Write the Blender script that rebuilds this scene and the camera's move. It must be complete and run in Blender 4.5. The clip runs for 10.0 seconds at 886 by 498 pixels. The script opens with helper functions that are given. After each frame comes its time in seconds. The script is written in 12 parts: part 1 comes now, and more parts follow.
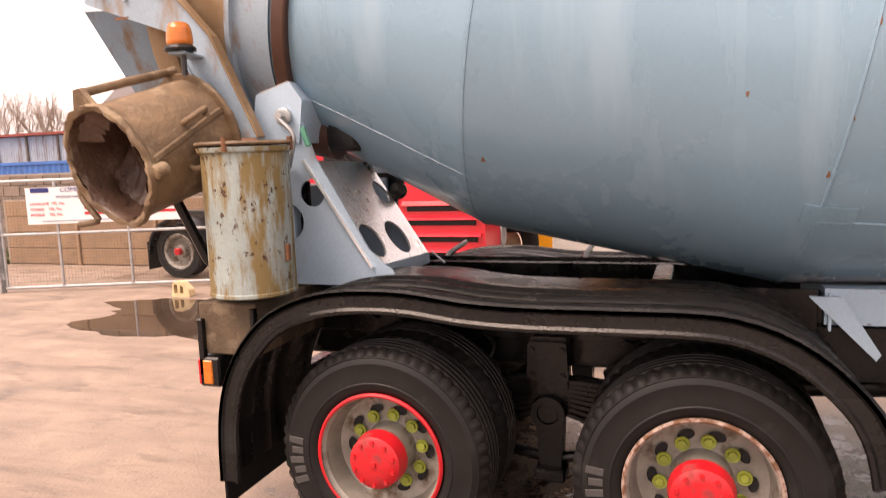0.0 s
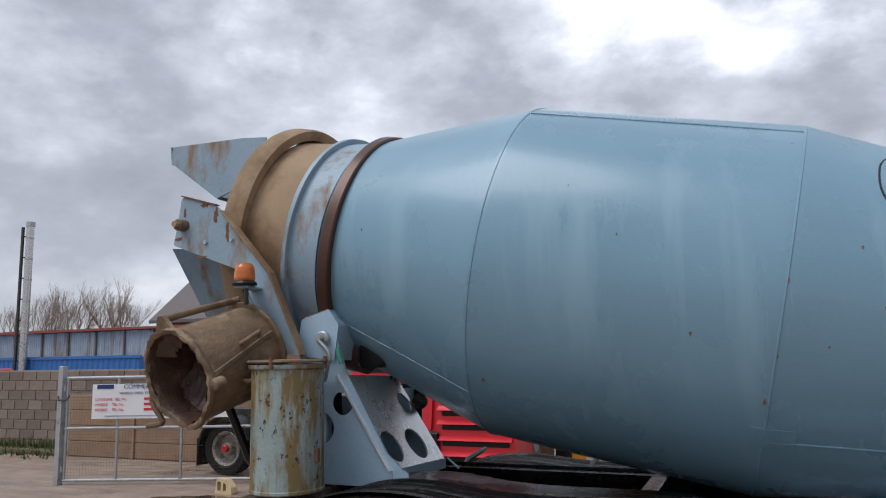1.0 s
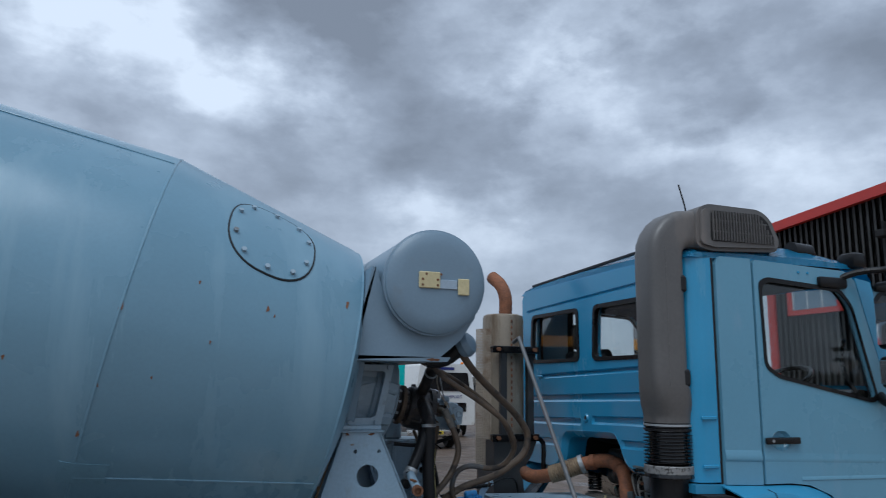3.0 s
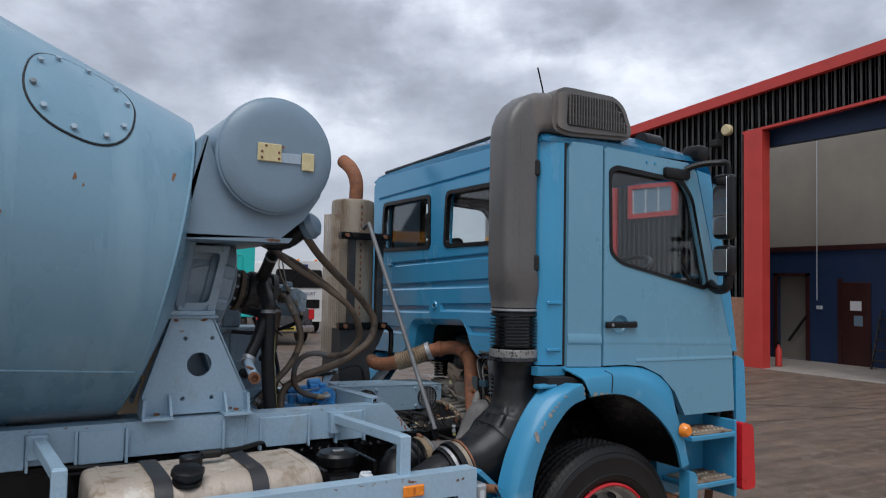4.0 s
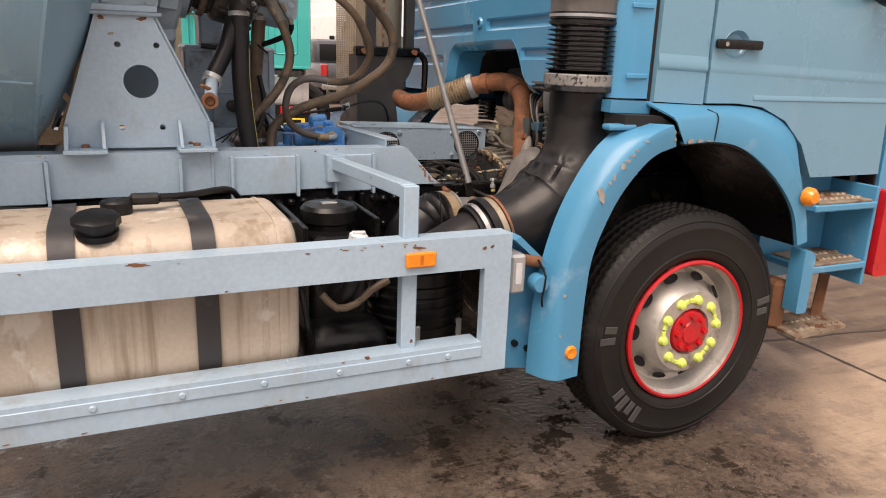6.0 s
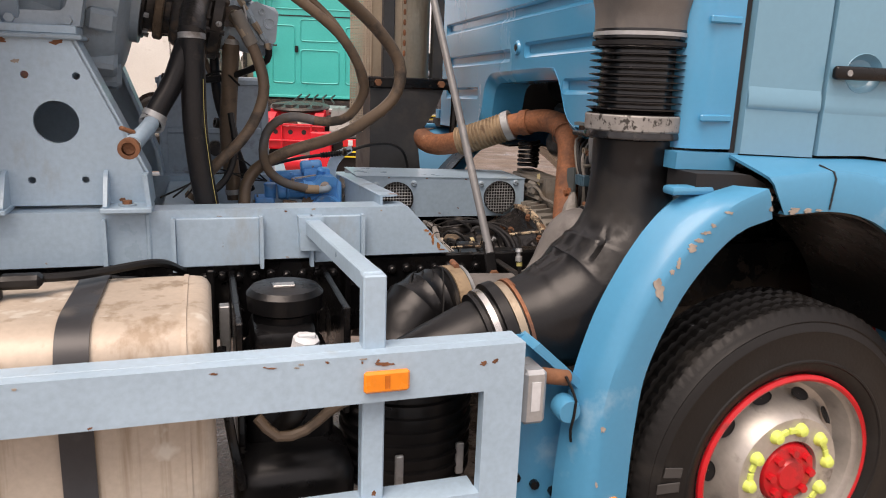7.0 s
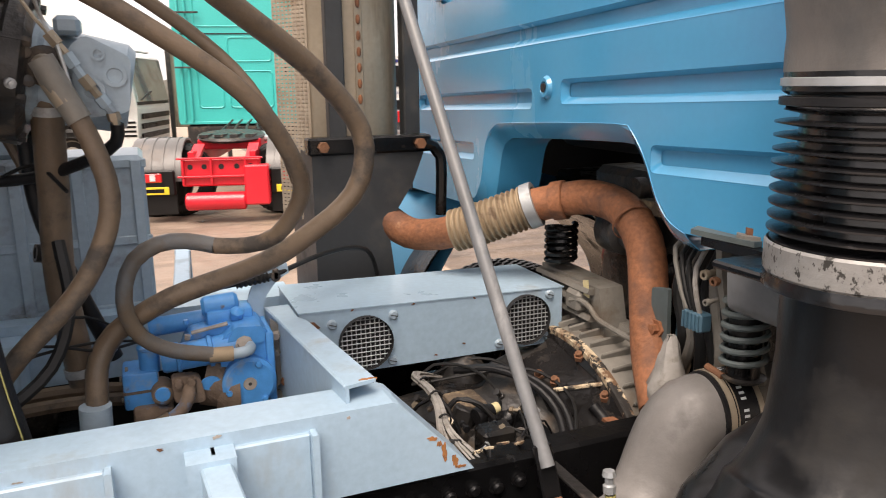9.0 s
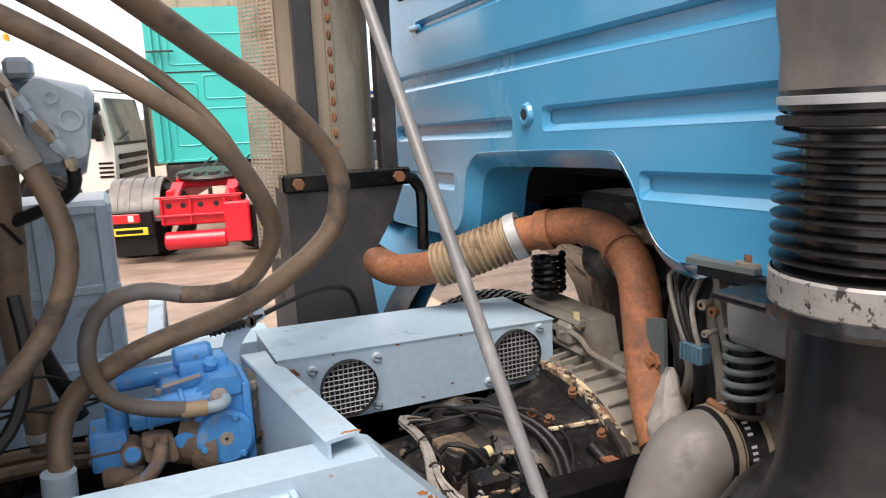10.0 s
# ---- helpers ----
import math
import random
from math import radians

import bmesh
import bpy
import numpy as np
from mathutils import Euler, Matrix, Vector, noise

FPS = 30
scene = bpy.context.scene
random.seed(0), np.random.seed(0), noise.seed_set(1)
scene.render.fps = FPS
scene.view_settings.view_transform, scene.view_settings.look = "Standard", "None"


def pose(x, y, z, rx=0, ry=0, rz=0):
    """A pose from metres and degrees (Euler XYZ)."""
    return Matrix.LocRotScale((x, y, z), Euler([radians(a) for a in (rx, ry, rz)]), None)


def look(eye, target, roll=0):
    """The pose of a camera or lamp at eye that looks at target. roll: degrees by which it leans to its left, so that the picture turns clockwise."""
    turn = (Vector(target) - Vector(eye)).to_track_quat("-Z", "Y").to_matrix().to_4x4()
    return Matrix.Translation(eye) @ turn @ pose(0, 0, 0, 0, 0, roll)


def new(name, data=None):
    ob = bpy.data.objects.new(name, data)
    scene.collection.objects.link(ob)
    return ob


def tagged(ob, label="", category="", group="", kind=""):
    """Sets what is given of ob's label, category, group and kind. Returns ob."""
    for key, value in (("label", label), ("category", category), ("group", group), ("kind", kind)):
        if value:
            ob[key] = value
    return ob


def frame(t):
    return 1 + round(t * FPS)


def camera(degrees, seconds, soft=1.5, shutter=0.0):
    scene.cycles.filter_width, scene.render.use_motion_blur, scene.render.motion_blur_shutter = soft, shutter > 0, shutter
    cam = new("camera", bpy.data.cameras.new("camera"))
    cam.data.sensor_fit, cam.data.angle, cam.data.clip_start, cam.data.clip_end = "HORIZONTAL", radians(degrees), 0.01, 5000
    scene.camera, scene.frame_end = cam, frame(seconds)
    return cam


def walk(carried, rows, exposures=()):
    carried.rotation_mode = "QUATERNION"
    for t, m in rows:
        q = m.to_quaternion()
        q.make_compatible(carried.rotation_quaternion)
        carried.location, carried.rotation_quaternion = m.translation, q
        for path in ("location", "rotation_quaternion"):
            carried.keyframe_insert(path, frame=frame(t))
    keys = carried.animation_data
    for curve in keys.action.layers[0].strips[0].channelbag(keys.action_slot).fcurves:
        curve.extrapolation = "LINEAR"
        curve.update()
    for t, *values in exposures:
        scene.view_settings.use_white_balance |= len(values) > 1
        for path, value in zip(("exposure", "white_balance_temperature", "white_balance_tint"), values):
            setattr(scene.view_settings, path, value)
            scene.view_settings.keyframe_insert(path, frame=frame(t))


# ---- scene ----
cam = camera(62.0, 10.0, soft=1.0, shutter=0.15)
PATH = [
    (0, (1.379, -4.146, 1.902), (0.726, -2.273, 1.644), -2.2),
    (0.2, (1.459, -4.273, 1.915), (0.759, -2.402, 1.817), -1.4),
    (0.5, (1.59, -4.464, 1.938), (0.849, -2.608, 2.021), -1.4),
    (1, (1.843, -4.726, 2.013), (1.077, -2.9, 2.293), -1.1),
    (1.5, (2.117, -4.838, 2.031), (1.511, -2.967, 2.396), 0.5),
    (2, (2.262, -4.78, 1.986), (2.054, -2.832, 2.391), 1.4),
    (2.5, (2.321, -4.698, 1.995), (2.551, -2.751, 2.387), 1.5),
    (3, (2.259, -4.568, 2.0), (2.906, -2.71, 2.358), 0.8),
    (3.2, (2.255, -4.522, 2.004), (3.02, -2.703, 2.326), 0.6),
    (4.3, (2.474, -4.245, 1.872), (3.517, -2.538, 1.841), 1.6),
    (4.5, (2.494, -4.176, 1.848), (3.544, -2.478, 1.721), 2.1),
    (5, (2.647, -3.998, 1.771), (3.625, -2.283, 1.447), 2.0),
    (5.2, (2.683, -3.877, 1.743), (3.641, -2.171, 1.33), 2.0),
    (6.3, (3.339, -3.31, 1.633), (4.096, -1.535, 1.107), 2.4),
    (6.5, (3.44, -3.181, 1.65), (4.168, -1.387, 1.149), 2.4),
    (7, (3.699, -2.841, 1.656), (4.303, -0.99, 1.2), 2.1),
    (7.5, (3.87, -2.534, 1.683), (4.346, -0.639, 1.254), 1.6),
    (8, (3.972, -2.207, 1.717), (4.405, -0.293, 1.326), 1.5),
    (8.5, (4.002, -1.891, 1.746), (4.483, 0.009, 1.348), 0.6),
    (9, (3.956, -1.648, 1.79), (4.69, 0.16, 1.353), -0.7),
    (9.2, (3.929, -1.599, 1.775), (4.782, 0.157, 1.340), -0.5),
    (9.5, (3.933, -1.564, 1.779), (4.853, 0.154, 1.329), -0.9),
    (9.7, (3.952, -1.552, 1.766), (4.861, 0.181, 1.354), -1.4),
    (10, (3.991, -1.576, 1.793), (4.771, 0.229, 1.429), -2.7),
]
EXPOSURES = [
    (0.0, 1.6, 8400, 31), (0.5, 0.95, 7300, 27), (1.0, 0.2, 6100, 12), (1.5, -0.18, 5550, 6), (2.5, -0.32, 5350, 6), (3.2, -0.15, 5450, 7),
    (4.3, 0.32, 6400, 13), (5.2, 0.98, 7900, 20), (6.5, 1.02, 7700, 22), (7.5, 1.05, 7400, 22), (8.5, 1.4, 7500, 19), (10.0, 1.6, 7100, 17),
]
walk(cam, [(t, look(eye, target, roll)) for t, eye, target, roll in PATH], EXPOSURES)

# ---- sky and sun ----
SUN_ELEV, SUN_ROT = radians(60), radians(222)
world = bpy.data.worlds.new("overcast_sky")
scene.world = world
world.use_nodes = True
wn, wl = world.node_tree.nodes, world.node_tree.links
wn.clear()


w_out = wn.new("ShaderNodeOutputWorld")
w_bg = wn.new("ShaderNodeBackground")
w_bg.inputs[1].default_value = 1.0
w_sky = wn.new("ShaderNodeTexSky")
w_sky.sky_type, w_sky.sun_disc = "NISHITA", False
w_sky.sun_elevation, w_sky.sun_rotation = SUN_ELEV, SUN_ROT
w_tex = wn.new("ShaderNodeTexCoord")
w_sep = wn.new("ShaderNodeSeparateXYZ")
wl.new(w_tex.outputs["Generated"], w_sep.inputs[0])
w_up = wn.new("ShaderNodeMath")
w_up.operation = "MAXIMUM"
w_up.inputs[1].default_value = 0.0
wl.new(w_sep.outputs[2], w_up.inputs[0])
# cloud heads and dark bellies: direction, half width in degrees, lighter or darker
CLOUDS = [
    ((-0.04, 0.91, 0.42), 5, 0.19), ((0.06, 0.92, 0.38), 4.5, 0.16), ((-0.16, 0.91, 0.39), 5, 0.15), ((-0.56, 0.73, 0.41), 3, 0.19), ((-0.09, 0.94, 0.33), 5, 0.07), ((-0.75, 0.56, 0.34), 7, 0.12),
    ((0.51, 0.80, 0.32), 4.5, 0.16), ((0.47, 0.78, 0.41), 5, 0.15), ((0.40, 0.89, 0.20), 7, 0.15), ((0.68, 0.67, 0.28), 7, 0.10), ((0.36, 0.84, 0.41), 4, 0.06), ((0.19, 0.95, 0.20), 6, 0.10),
    ((0.25, 0.92, 0.31), 8, -0.24), ((0.38, 0.87, 0.32), 6, -0.18), ((0.10, 0.88, 0.47), 6, -0.27), ((0.26, 0.85, 0.47), 7, -0.19), ((0.55, 0.74, 0.38), 5, -0.27), ((0.70, 0.62, 0.36), 6, -0.14),
    ((-0.39, 0.85, 0.36), 6, -0.13), ((-0.27, 0.86, 0.42), 4, -0.08), ((-0.53, 0.76, 0.37), 4, -0.11), ((-0.71, 0.57, 0.42), 6, -0.14), ((-0.73, 0.65, 0.19), 9, -0.13), ((-0.60, 0.79, 0.06), 8, 0.12),
]


def w_math(op, a, b):
    n = wn.new("ShaderNodeMath")
    n.operation = op
    for k, v in enumerate((a, b)):
        if isinstance(v, (int, float)):
            n.inputs[k].default_value = v
        else:
            wl.new(v, n.inputs[k])
    return n.outputs[0]


def w_noise(scale, detail, rough, src):
    n = wn.new("ShaderNodeTexNoise")
    n.inputs["Scale"].default_value, n.inputs["Detail"].default_value, n.inputs["Roughness"].default_value = scale, detail, rough
    wl.new(src, n.inputs["Vector"])
    return n


w_map = wn.new("ShaderNodeMapping")
w_map.inputs["Location"].default_value = (3.1, 7.4, 1.3)
w_map.inputs["Scale"].default_value = (1.0, 1.0, 1.7)
wl.new(w_tex.outputs["Generated"], w_map.inputs[0])
# ragged edges: the direction is pushed about by noise before the clouds are laid out
w_push = wn.new("ShaderNodeVectorMath")
w_push.operation = "MULTIPLY_ADD"
w_push.inputs[1].default_value, w_push.inputs[2].default_value = (0.34, 0.34, 0.20), (-0.17, -0.17, -0.10)
wl.new(w_noise(6.0, 10.0, 0.57, w_map.outputs[0]).outputs["Color"], w_push.inputs[0])
w_dir = wn.new("ShaderNodeVectorMath")
w_dir.operation = "ADD"
wl.new(w_tex.outputs["Generated"], w_dir.inputs[0])
wl.new(w_push.outputs[0], w_dir.inputs[1])
w_flat = wn.new("ShaderNodeVectorMath")  # clouds lie wide and flat
w_flat.operation = "MULTIPLY"
w_flat.inputs[1].default_value = (1.0, 1.0, 1.7)
wl.new(w_dir.outputs[0], w_flat.inputs[0])
w_unit = wn.new("ShaderNodeVectorMath")
w_unit.operation = "NORMALIZE"
wl.new(w_flat.outputs[0], w_unit.inputs[0])
w_sum = w_math("MULTIPLY_ADD", w_noise(4.4, 10.0, 0.555, w_map.outputs[0]).outputs["Fac"], 1.75)
w_sum.node.inputs[2].default_value = -0.33
for place, width, weight in CLOUDS:
    dot = wn.new("ShaderNodeVectorMath")
    dot.operation = "DOT_PRODUCT"
    dot.inputs[1].default_value = Vector((place[0], place[1], place[2] * 1.7)).normalized()
    wl.new(w_unit.outputs[0], dot.inputs[0])
    lump = wn.new("ShaderNodeMapRange")
    lump.interpolation_type = "SMOOTHSTEP"
    lump.inputs[1].default_value, lump.inputs[2].default_value = math.cos(radians(width * 1.45)), math.cos(radians(width * 0.35))
    lump.inputs[3].default_value, lump.inputs[4].default_value = 0.0, weight
    wl.new(dot.outputs["Value"], lump.inputs[0])
    w_sum = w_math("ADD", w_sum, lump.outputs[0])
w_ramp = wn.new("ShaderNodeValToRGB")
cr = w_ramp.color_ramp.elements
cr[0].position, cr[0].color = 0.10, (0.30, 0.31, 0.335, 1)
cr[1].position, cr[1].color = 0.92, (1.0, 1.0, 1.01, 1)
e = cr.new(0.40)
e.color = (0.43, 0.445, 0.48, 1)
e = cr.new(0.66)
e.color = (0.64, 0.655, 0.69, 1)
wl.new(w_sum, w_ramp.inputs[0])
# brighter veil towards the horizon
w_hz = wn.new("ShaderNodeMapRange")
w_hz.inputs[1].default_value, w_hz.inputs[2].default_value = 0.0, 0.35
w_hz.inputs[3].default_value, w_hz.inputs[4].default_value = 0.55, 0.0
wl.new(w_up.outputs[0], w_hz.inputs[0])
w_veil = wn.new("ShaderNodeMix")
w_veil.data_type = "RGBA"
w_veil.inputs[7].default_value = (0.42, 0.43, 0.445, 1)
wl.new(w_hz.outputs[0], w_veil.inputs[0])
wl.new(w_ramp.outputs[0], w_veil.inputs[6])
# a little of the clear sky through the cloud
w_dim = wn.new("ShaderNodeMix")
w_dim.data_type, w_dim.blend_type = "RGBA", "MULTIPLY"
w_dim.inputs[0].default_value = 1.0
w_dim.inputs[7].default_value = (0.1, 0.1, 0.1, 1)
wl.new(w_sky.outputs[0], w_dim.inputs[6])
w_mix = wn.new("ShaderNodeMix")
w_mix.data_type = "RGBA"
w_mix.inputs[0].default_value = 0.93
wl.new(w_dim.outputs[2], w_mix.inputs[6])
wl.new(w_veil.outputs[2], w_mix.inputs[7])
wl.new(w_mix.outputs[2], w_bg.inputs[0])
wl.new(w_bg.outputs[0], w_out.inputs[0])

sun_data = bpy.data.lights.new("sun", "SUN")
sun_data.energy, sun_data.angle, sun_data.color = 1.75, radians(40), (1.0, 0.95, 0.88)
sun = new("sun", sun_data)
sun.matrix_world = look((0, 0, 0), (-math.cos(SUN_ELEV) * math.sin(SUN_ROT), -math.cos(SUN_ELEV) * math.cos(SUN_ROT), -math.sin(SUN_ELEV)))

# ---- materials ----
def material(name, color, rough=0.5, metal=0.0, vary=0.12, scale=3.0, fine=60.0, fine_amount=0.06, bump=0.0, bump_scale=120.0,
             stain=None, stain_amount=0.0, stain_scale=2.0, stain_rough=0.85, stretch=(1, 1, 1), coat=0.0, rough_vary=0.08,
             spots=None, spots_amount=0.0, spots_scale=9.0, island=0.0, per_object=0.0, spec=0.5):
    """Paint, metal, rubber or stone: a base colour with cloudy and fine variation, an optional stain and optional small spots."""
    m = bpy.data.materials.new(name)
    m.use_nodes = True
    n, l = m.node_tree.nodes, m.node_tree.links
    bsdf = n["Principled BSDF"]
    bsdf.inputs["Roughness"].default_value, bsdf.inputs["Metallic"].default_value = rough, metal
    bsdf.inputs["Coat Weight"].default_value, bsdf.inputs["Coat Roughness"].default_value = coat, 0.12
    bsdf.inputs["Specular IOR Level"].default_value = spec
    tex = n.new("ShaderNodeTexCoord")

    def noise_fac(sc, detail=5.0, squash=(1, 1, 1), off=0.0, rgh=0.55):
        mp = n.new("ShaderNodeMapping")
        mp.inputs["Scale"].default_value = squash
        mp.inputs["Location"].default_value = (off, off * 1.7, off * 0.3)
        l.new(tex.outputs["Object"], mp.inputs[0])
        nz = n.new("ShaderNodeTexNoise")
        nz.inputs["Scale"].default_value, nz.inputs["Detail"].default_value, nz.inputs["Roughness"].default_value = sc, detail, rgh
        l.new(mp.outputs[0], nz.inputs["Vector"])
        return nz.outputs["Fac"]

    def ranged(fac, lo, hi, a, b):
        r = n.new("ShaderNodeMapRange")
        for k, v in zip((1, 2, 3, 4), (lo, hi, a, b)):
            r.inputs[k].default_value = v
        l.new(fac, r.inputs[0])
        return r.outputs[0]

    def mixed(fac, a, b, blend="MIX"):
        x = n.new("ShaderNodeMix")
        x.data_type, x.blend_type = "RGBA", blend
        for k, v in ((0, fac), (6, a), (7, b)):
            if hasattr(v, "is_linked"):
                l.new(v, x.inputs[k])
            else:
                x.inputs[k].default_value = v if isinstance(v, float) else (*v, 1)
        return x.outputs[2]

    big, small = noise_fac(scale), noise_fac(fine, 3.0, off=3.0)
    lo = tuple(c * (1 - vary) for c in color)
    hi = tuple(min(1.0, c * (1 + vary)) for c in color)
    col = mixed(ranged(big, 0.3, 0.7, 0.0, 1.0), lo, hi)
    grain = n.new("ShaderNodeMix")
    g = ranged(small, 0.3, 0.7, 1 - fine_amount, 1 + fine_amount)
    hsv = n.new("ShaderNodeHueSaturation")
    l.new(col, hsv.inputs["Color"])
    l.new(g, hsv.inputs["Value"])
    col = hsv.outputs[0]
    n.remove(grain)
    if island or per_object:
        src = n.new("ShaderNodeNewGeometry").outputs["Random Per Island"] if island else n.new("ShaderNodeObjectInfo").outputs["Random"]
        amt = island or per_object
        h2 = n.new("ShaderNodeHueSaturation")
        l.new(col, h2.inputs["Color"])
        l.new(ranged(src, 0.0, 1.0, 1 - amt, 1 + amt), h2.inputs["Value"])
        col = h2.outputs[0]
    ro = ranged(big, 0.3, 0.7, max(0.02, rough - rough_vary), min(1.0, rough + rough_vary))
    if stain and stain_amount > 0:
        sf = noise_fac(stain_scale, 8.0, stretch, 11.0, 0.62)
        edge = 0.66 - 0.36 * stain_amount
        mask = ranged(sf, edge, edge + 0.13, 0.0, 1.0)
        col = mixed(mask, col, stain)
        rr = n.new("ShaderNodeMix")
        l.new(mask, rr.inputs[0])
        l.new(ro, rr.inputs[2])
        rr.inputs[3].default_value = stain_rough
        ro = rr.outputs[0]
    if spots and spots_amount > 0:
        pf = noise_fac(spots_scale, 4.0, (1, 1, 0.7), 23.0, 0.7)
        edge = 0.78 - 0.26 * spots_amount
        mask2 = ranged(pf, edge, edge + 0.05, 0.0, 1.0)
        col = mixed(mask2, col, spots)
    l.new(col, bsdf.inputs["Base Color"])
    l.new(ro, bsdf.inputs["Roughness"])
    if bump > 0:
        b = n.new("ShaderNodeBump")
        b.inputs["Strength"].default_value, b.inputs["Distance"].default_value = bump, 0.01
        l.new(noise_fac(bump_scale, 4.0, off=7.0), b.inputs["Height"])
        l.new(b.outputs[0], bsdf.inputs["Normal"])
    return m


def glass_material(name, tint=(0.9, 0.95, 0.95), rough=0.02):
    m = bpy.data.materials.new(name)
    m.use_nodes = True
    b = m.node_tree.nodes["Principled BSDF"]
    b.inputs["Base Color"].default_value = (*tint, 1)
    b.inputs["Roughness"].default_value = rough
    b.inputs["IOR"].default_value = 1.4
    b.inputs["Transmission Weight"].default_value = 1.0
    return m


RUST, MUD, CEMENT = (0.14, 0.062, 0.032), (0.20, 0.145, 0.095), (0.36, 0.28, 0.19)
M_DRUM = material("drum_paint", (0.174, 0.31, 0.405), 0.29, coat=0.2, vary=0.07, scale=1.1, stain=(0.212, 0.352, 0.445), stain_amount=0.34, stain_scale=2.4,
                  stretch=(1.6, 1, 0.12), stain_rough=0.5, spots=RUST, spots_amount=0.02, spots_scale=7.0, bump=0.04, bump_scale=9.0, fine_amount=0.03)
M_PALE = material("pale_blue_paint", (0.335, 0.465, 0.57), 0.33, vary=0.08, scale=2.5, stain=(0.30, 0.35, 0.38), stain_amount=0.18, stain_scale=5.0,
                  stretch=(1, 1, 0.4), spots=RUST, spots_amount=0.10, spots_scale=14.0, bump=0.06, bump_scale=30.0)
M_PALE_WORN = material("worn_pale_blue_paint", (0.26, 0.355, 0.43), 0.5, vary=0.10, scale=3, stain=(0.24, 0.17, 0.11), stain_amount=0.36, stain_scale=5.0,
                       stretch=(1, 1, 0.35), spots=RUST, spots_amount=0.30, spots_scale=12.0, bump=0.10, bump_scale=40.0)
M_BUCKET = material("rusty_bucket_paint", (0.27, 0.335, 0.325), 0.6, vary=0.15, scale=4, stain=(0.20, 0.145, 0.06), stain_amount=0.62, stain_scale=13.0,
                    stretch=(1, 1, 0.22), spots=(0.06, 0.03, 0.016), spots_amount=0.74, spots_scale=26.0, bump=0.2, bump_scale=50.0)
M_SLOPE = material("silvery_white_paint", (0.88, 0.89, 0.90), 0.30, metal=0.75, vary=0.05, scale=3, stain=(0.55, 0.55, 0.54), stain_amount=0.22, stain_scale=6, stretch=(1, 1, 0.4), spots=(0.16, 0.12, 0.09), spots_amount=0.2, spots_scale=24)
M_CAB = material("blue_cab_paint", (0.045, 0.29, 0.51), 0.24, vary=0.04, scale=1.5, coat=0.6, fine_amount=0.02, stain=(0.10, 0.32, 0.49), stain_amount=0.12, stain_scale=3.0,
                 stretch=(1, 1, 0.3), stain_rough=0.45)
M_DOOR = material("faded_blue_door_paint", (0.14, 0.32, 0.44), 0.32, vary=0.05, scale=1.3, coat=0.3, fine_amount=0.02, stain=(0.21, 0.34, 0.46), stain_amount=0.22,
                  stain_scale=3.0, stretch=(1, 1, 0.25), stain_rough=0.55)
M_FENDER = material("blue_wing_paint", (0.052, 0.265, 0.45), 0.38, vary=0.06, scale=2, coat=0.15, fine_amount=0.02, stain=(0.20, 0.38, 0.52), stain_amount=0.16, stain_scale=4,
                    spots=(0.28, 0.22, 0.17), spots_amount=0.06, spots_scale=7.0)
M_BLACK = material("black_chassis_paint", (0.0045, 0.0045, 0.005), 0.26, vary=0.3, scale=5, stain=(0.018, 0.015, 0.012), stain_amount=0.2, stain_scale=7, bump=0.15, bump_scale=35, spec=0.35, rough_vary=0.12)
M_PLASTIC = material("black_plastic", (0.0062, 0.0062, 0.0068), 0.34, spec=0.32, vary=0.2, scale=4, stain=(0.020, 0.019, 0.018), stain_amount=0.2, stain_scale=4, bump=0.06, bump_scale=70, rough_vary=0.12)
M_MUDGUARD = material("wet_black_mudguard", (0.018, 0.0172, 0.017), 0.25, vary=0.2, scale=4, stain=(0.03, 0.028, 0.026), stain_amount=0.2, stain_scale=4, stretch=(0.3, 1, 1), bump=0.06, bump_scale=18, spec=0.6)
M_SNORKEL = material("grey_moulded_plastic", (0.118, 0.113, 0.108), 0.36, vary=0.10, scale=3, stain=(0.19, 0.17, 0.155), stain_amount=0.30, stain_scale=3, stretch=(1, 1, 0.3), bump=0.10, bump_scale=220)
M_RUBBER = material("tyre_rubber", (0.0095, 0.0092, 0.0092), 0.48, spec=0.28, vary=0.22, scale=5, stain=(0.024, 0.022, 0.020), stain_amount=0.26, stain_scale=5, bump=0.1, bump_scale=90)
M_LETTER = material("raised_tyre_lettering", (0.05, 0.049, 0.048), 0.6, vary=0.2)
M_HOSE = material("dusty_rubber_hose", (0.125, 0.088, 0.058), 0.48, vary=0.22, scale=9, stain=(0.05, 0.042, 0.036), stain_amount=0.36, stain_scale=9, bump=0.12, bump_scale=150)
M_HOSE_GREY = material("blue_grey_overspray_hose", (0.10, 0.105, 0.11), 0.45, vary=0.2, scale=7, stain=(0.12, 0.088, 0.06), stain_amount=0.46, stain_scale=4, bump=0.12, bump_scale=150, spots=(0.03, 0.03, 0.03), spots_amount=0.3, spots_scale=50)
M_HOSE_BLACK = material("black_rubber_hose", (0.010, 0.010, 0.011), 0.42, spec=0.3, vary=0.25, scale=7, stain=(0.05, 0.045, 0.04), stain_amount=0.22, stain_scale=8, bump=0.12, bump_scale=150)
M_BELLOWS = material("glossy_black_bellows", (0.010, 0.010, 0.011), 0.20, vary=0.2, scale=7, spec=0.55, stain=(0.05, 0.047, 0.044), stain_amount=0.2, stain_scale=9, bump=0.05, bump_scale=60)
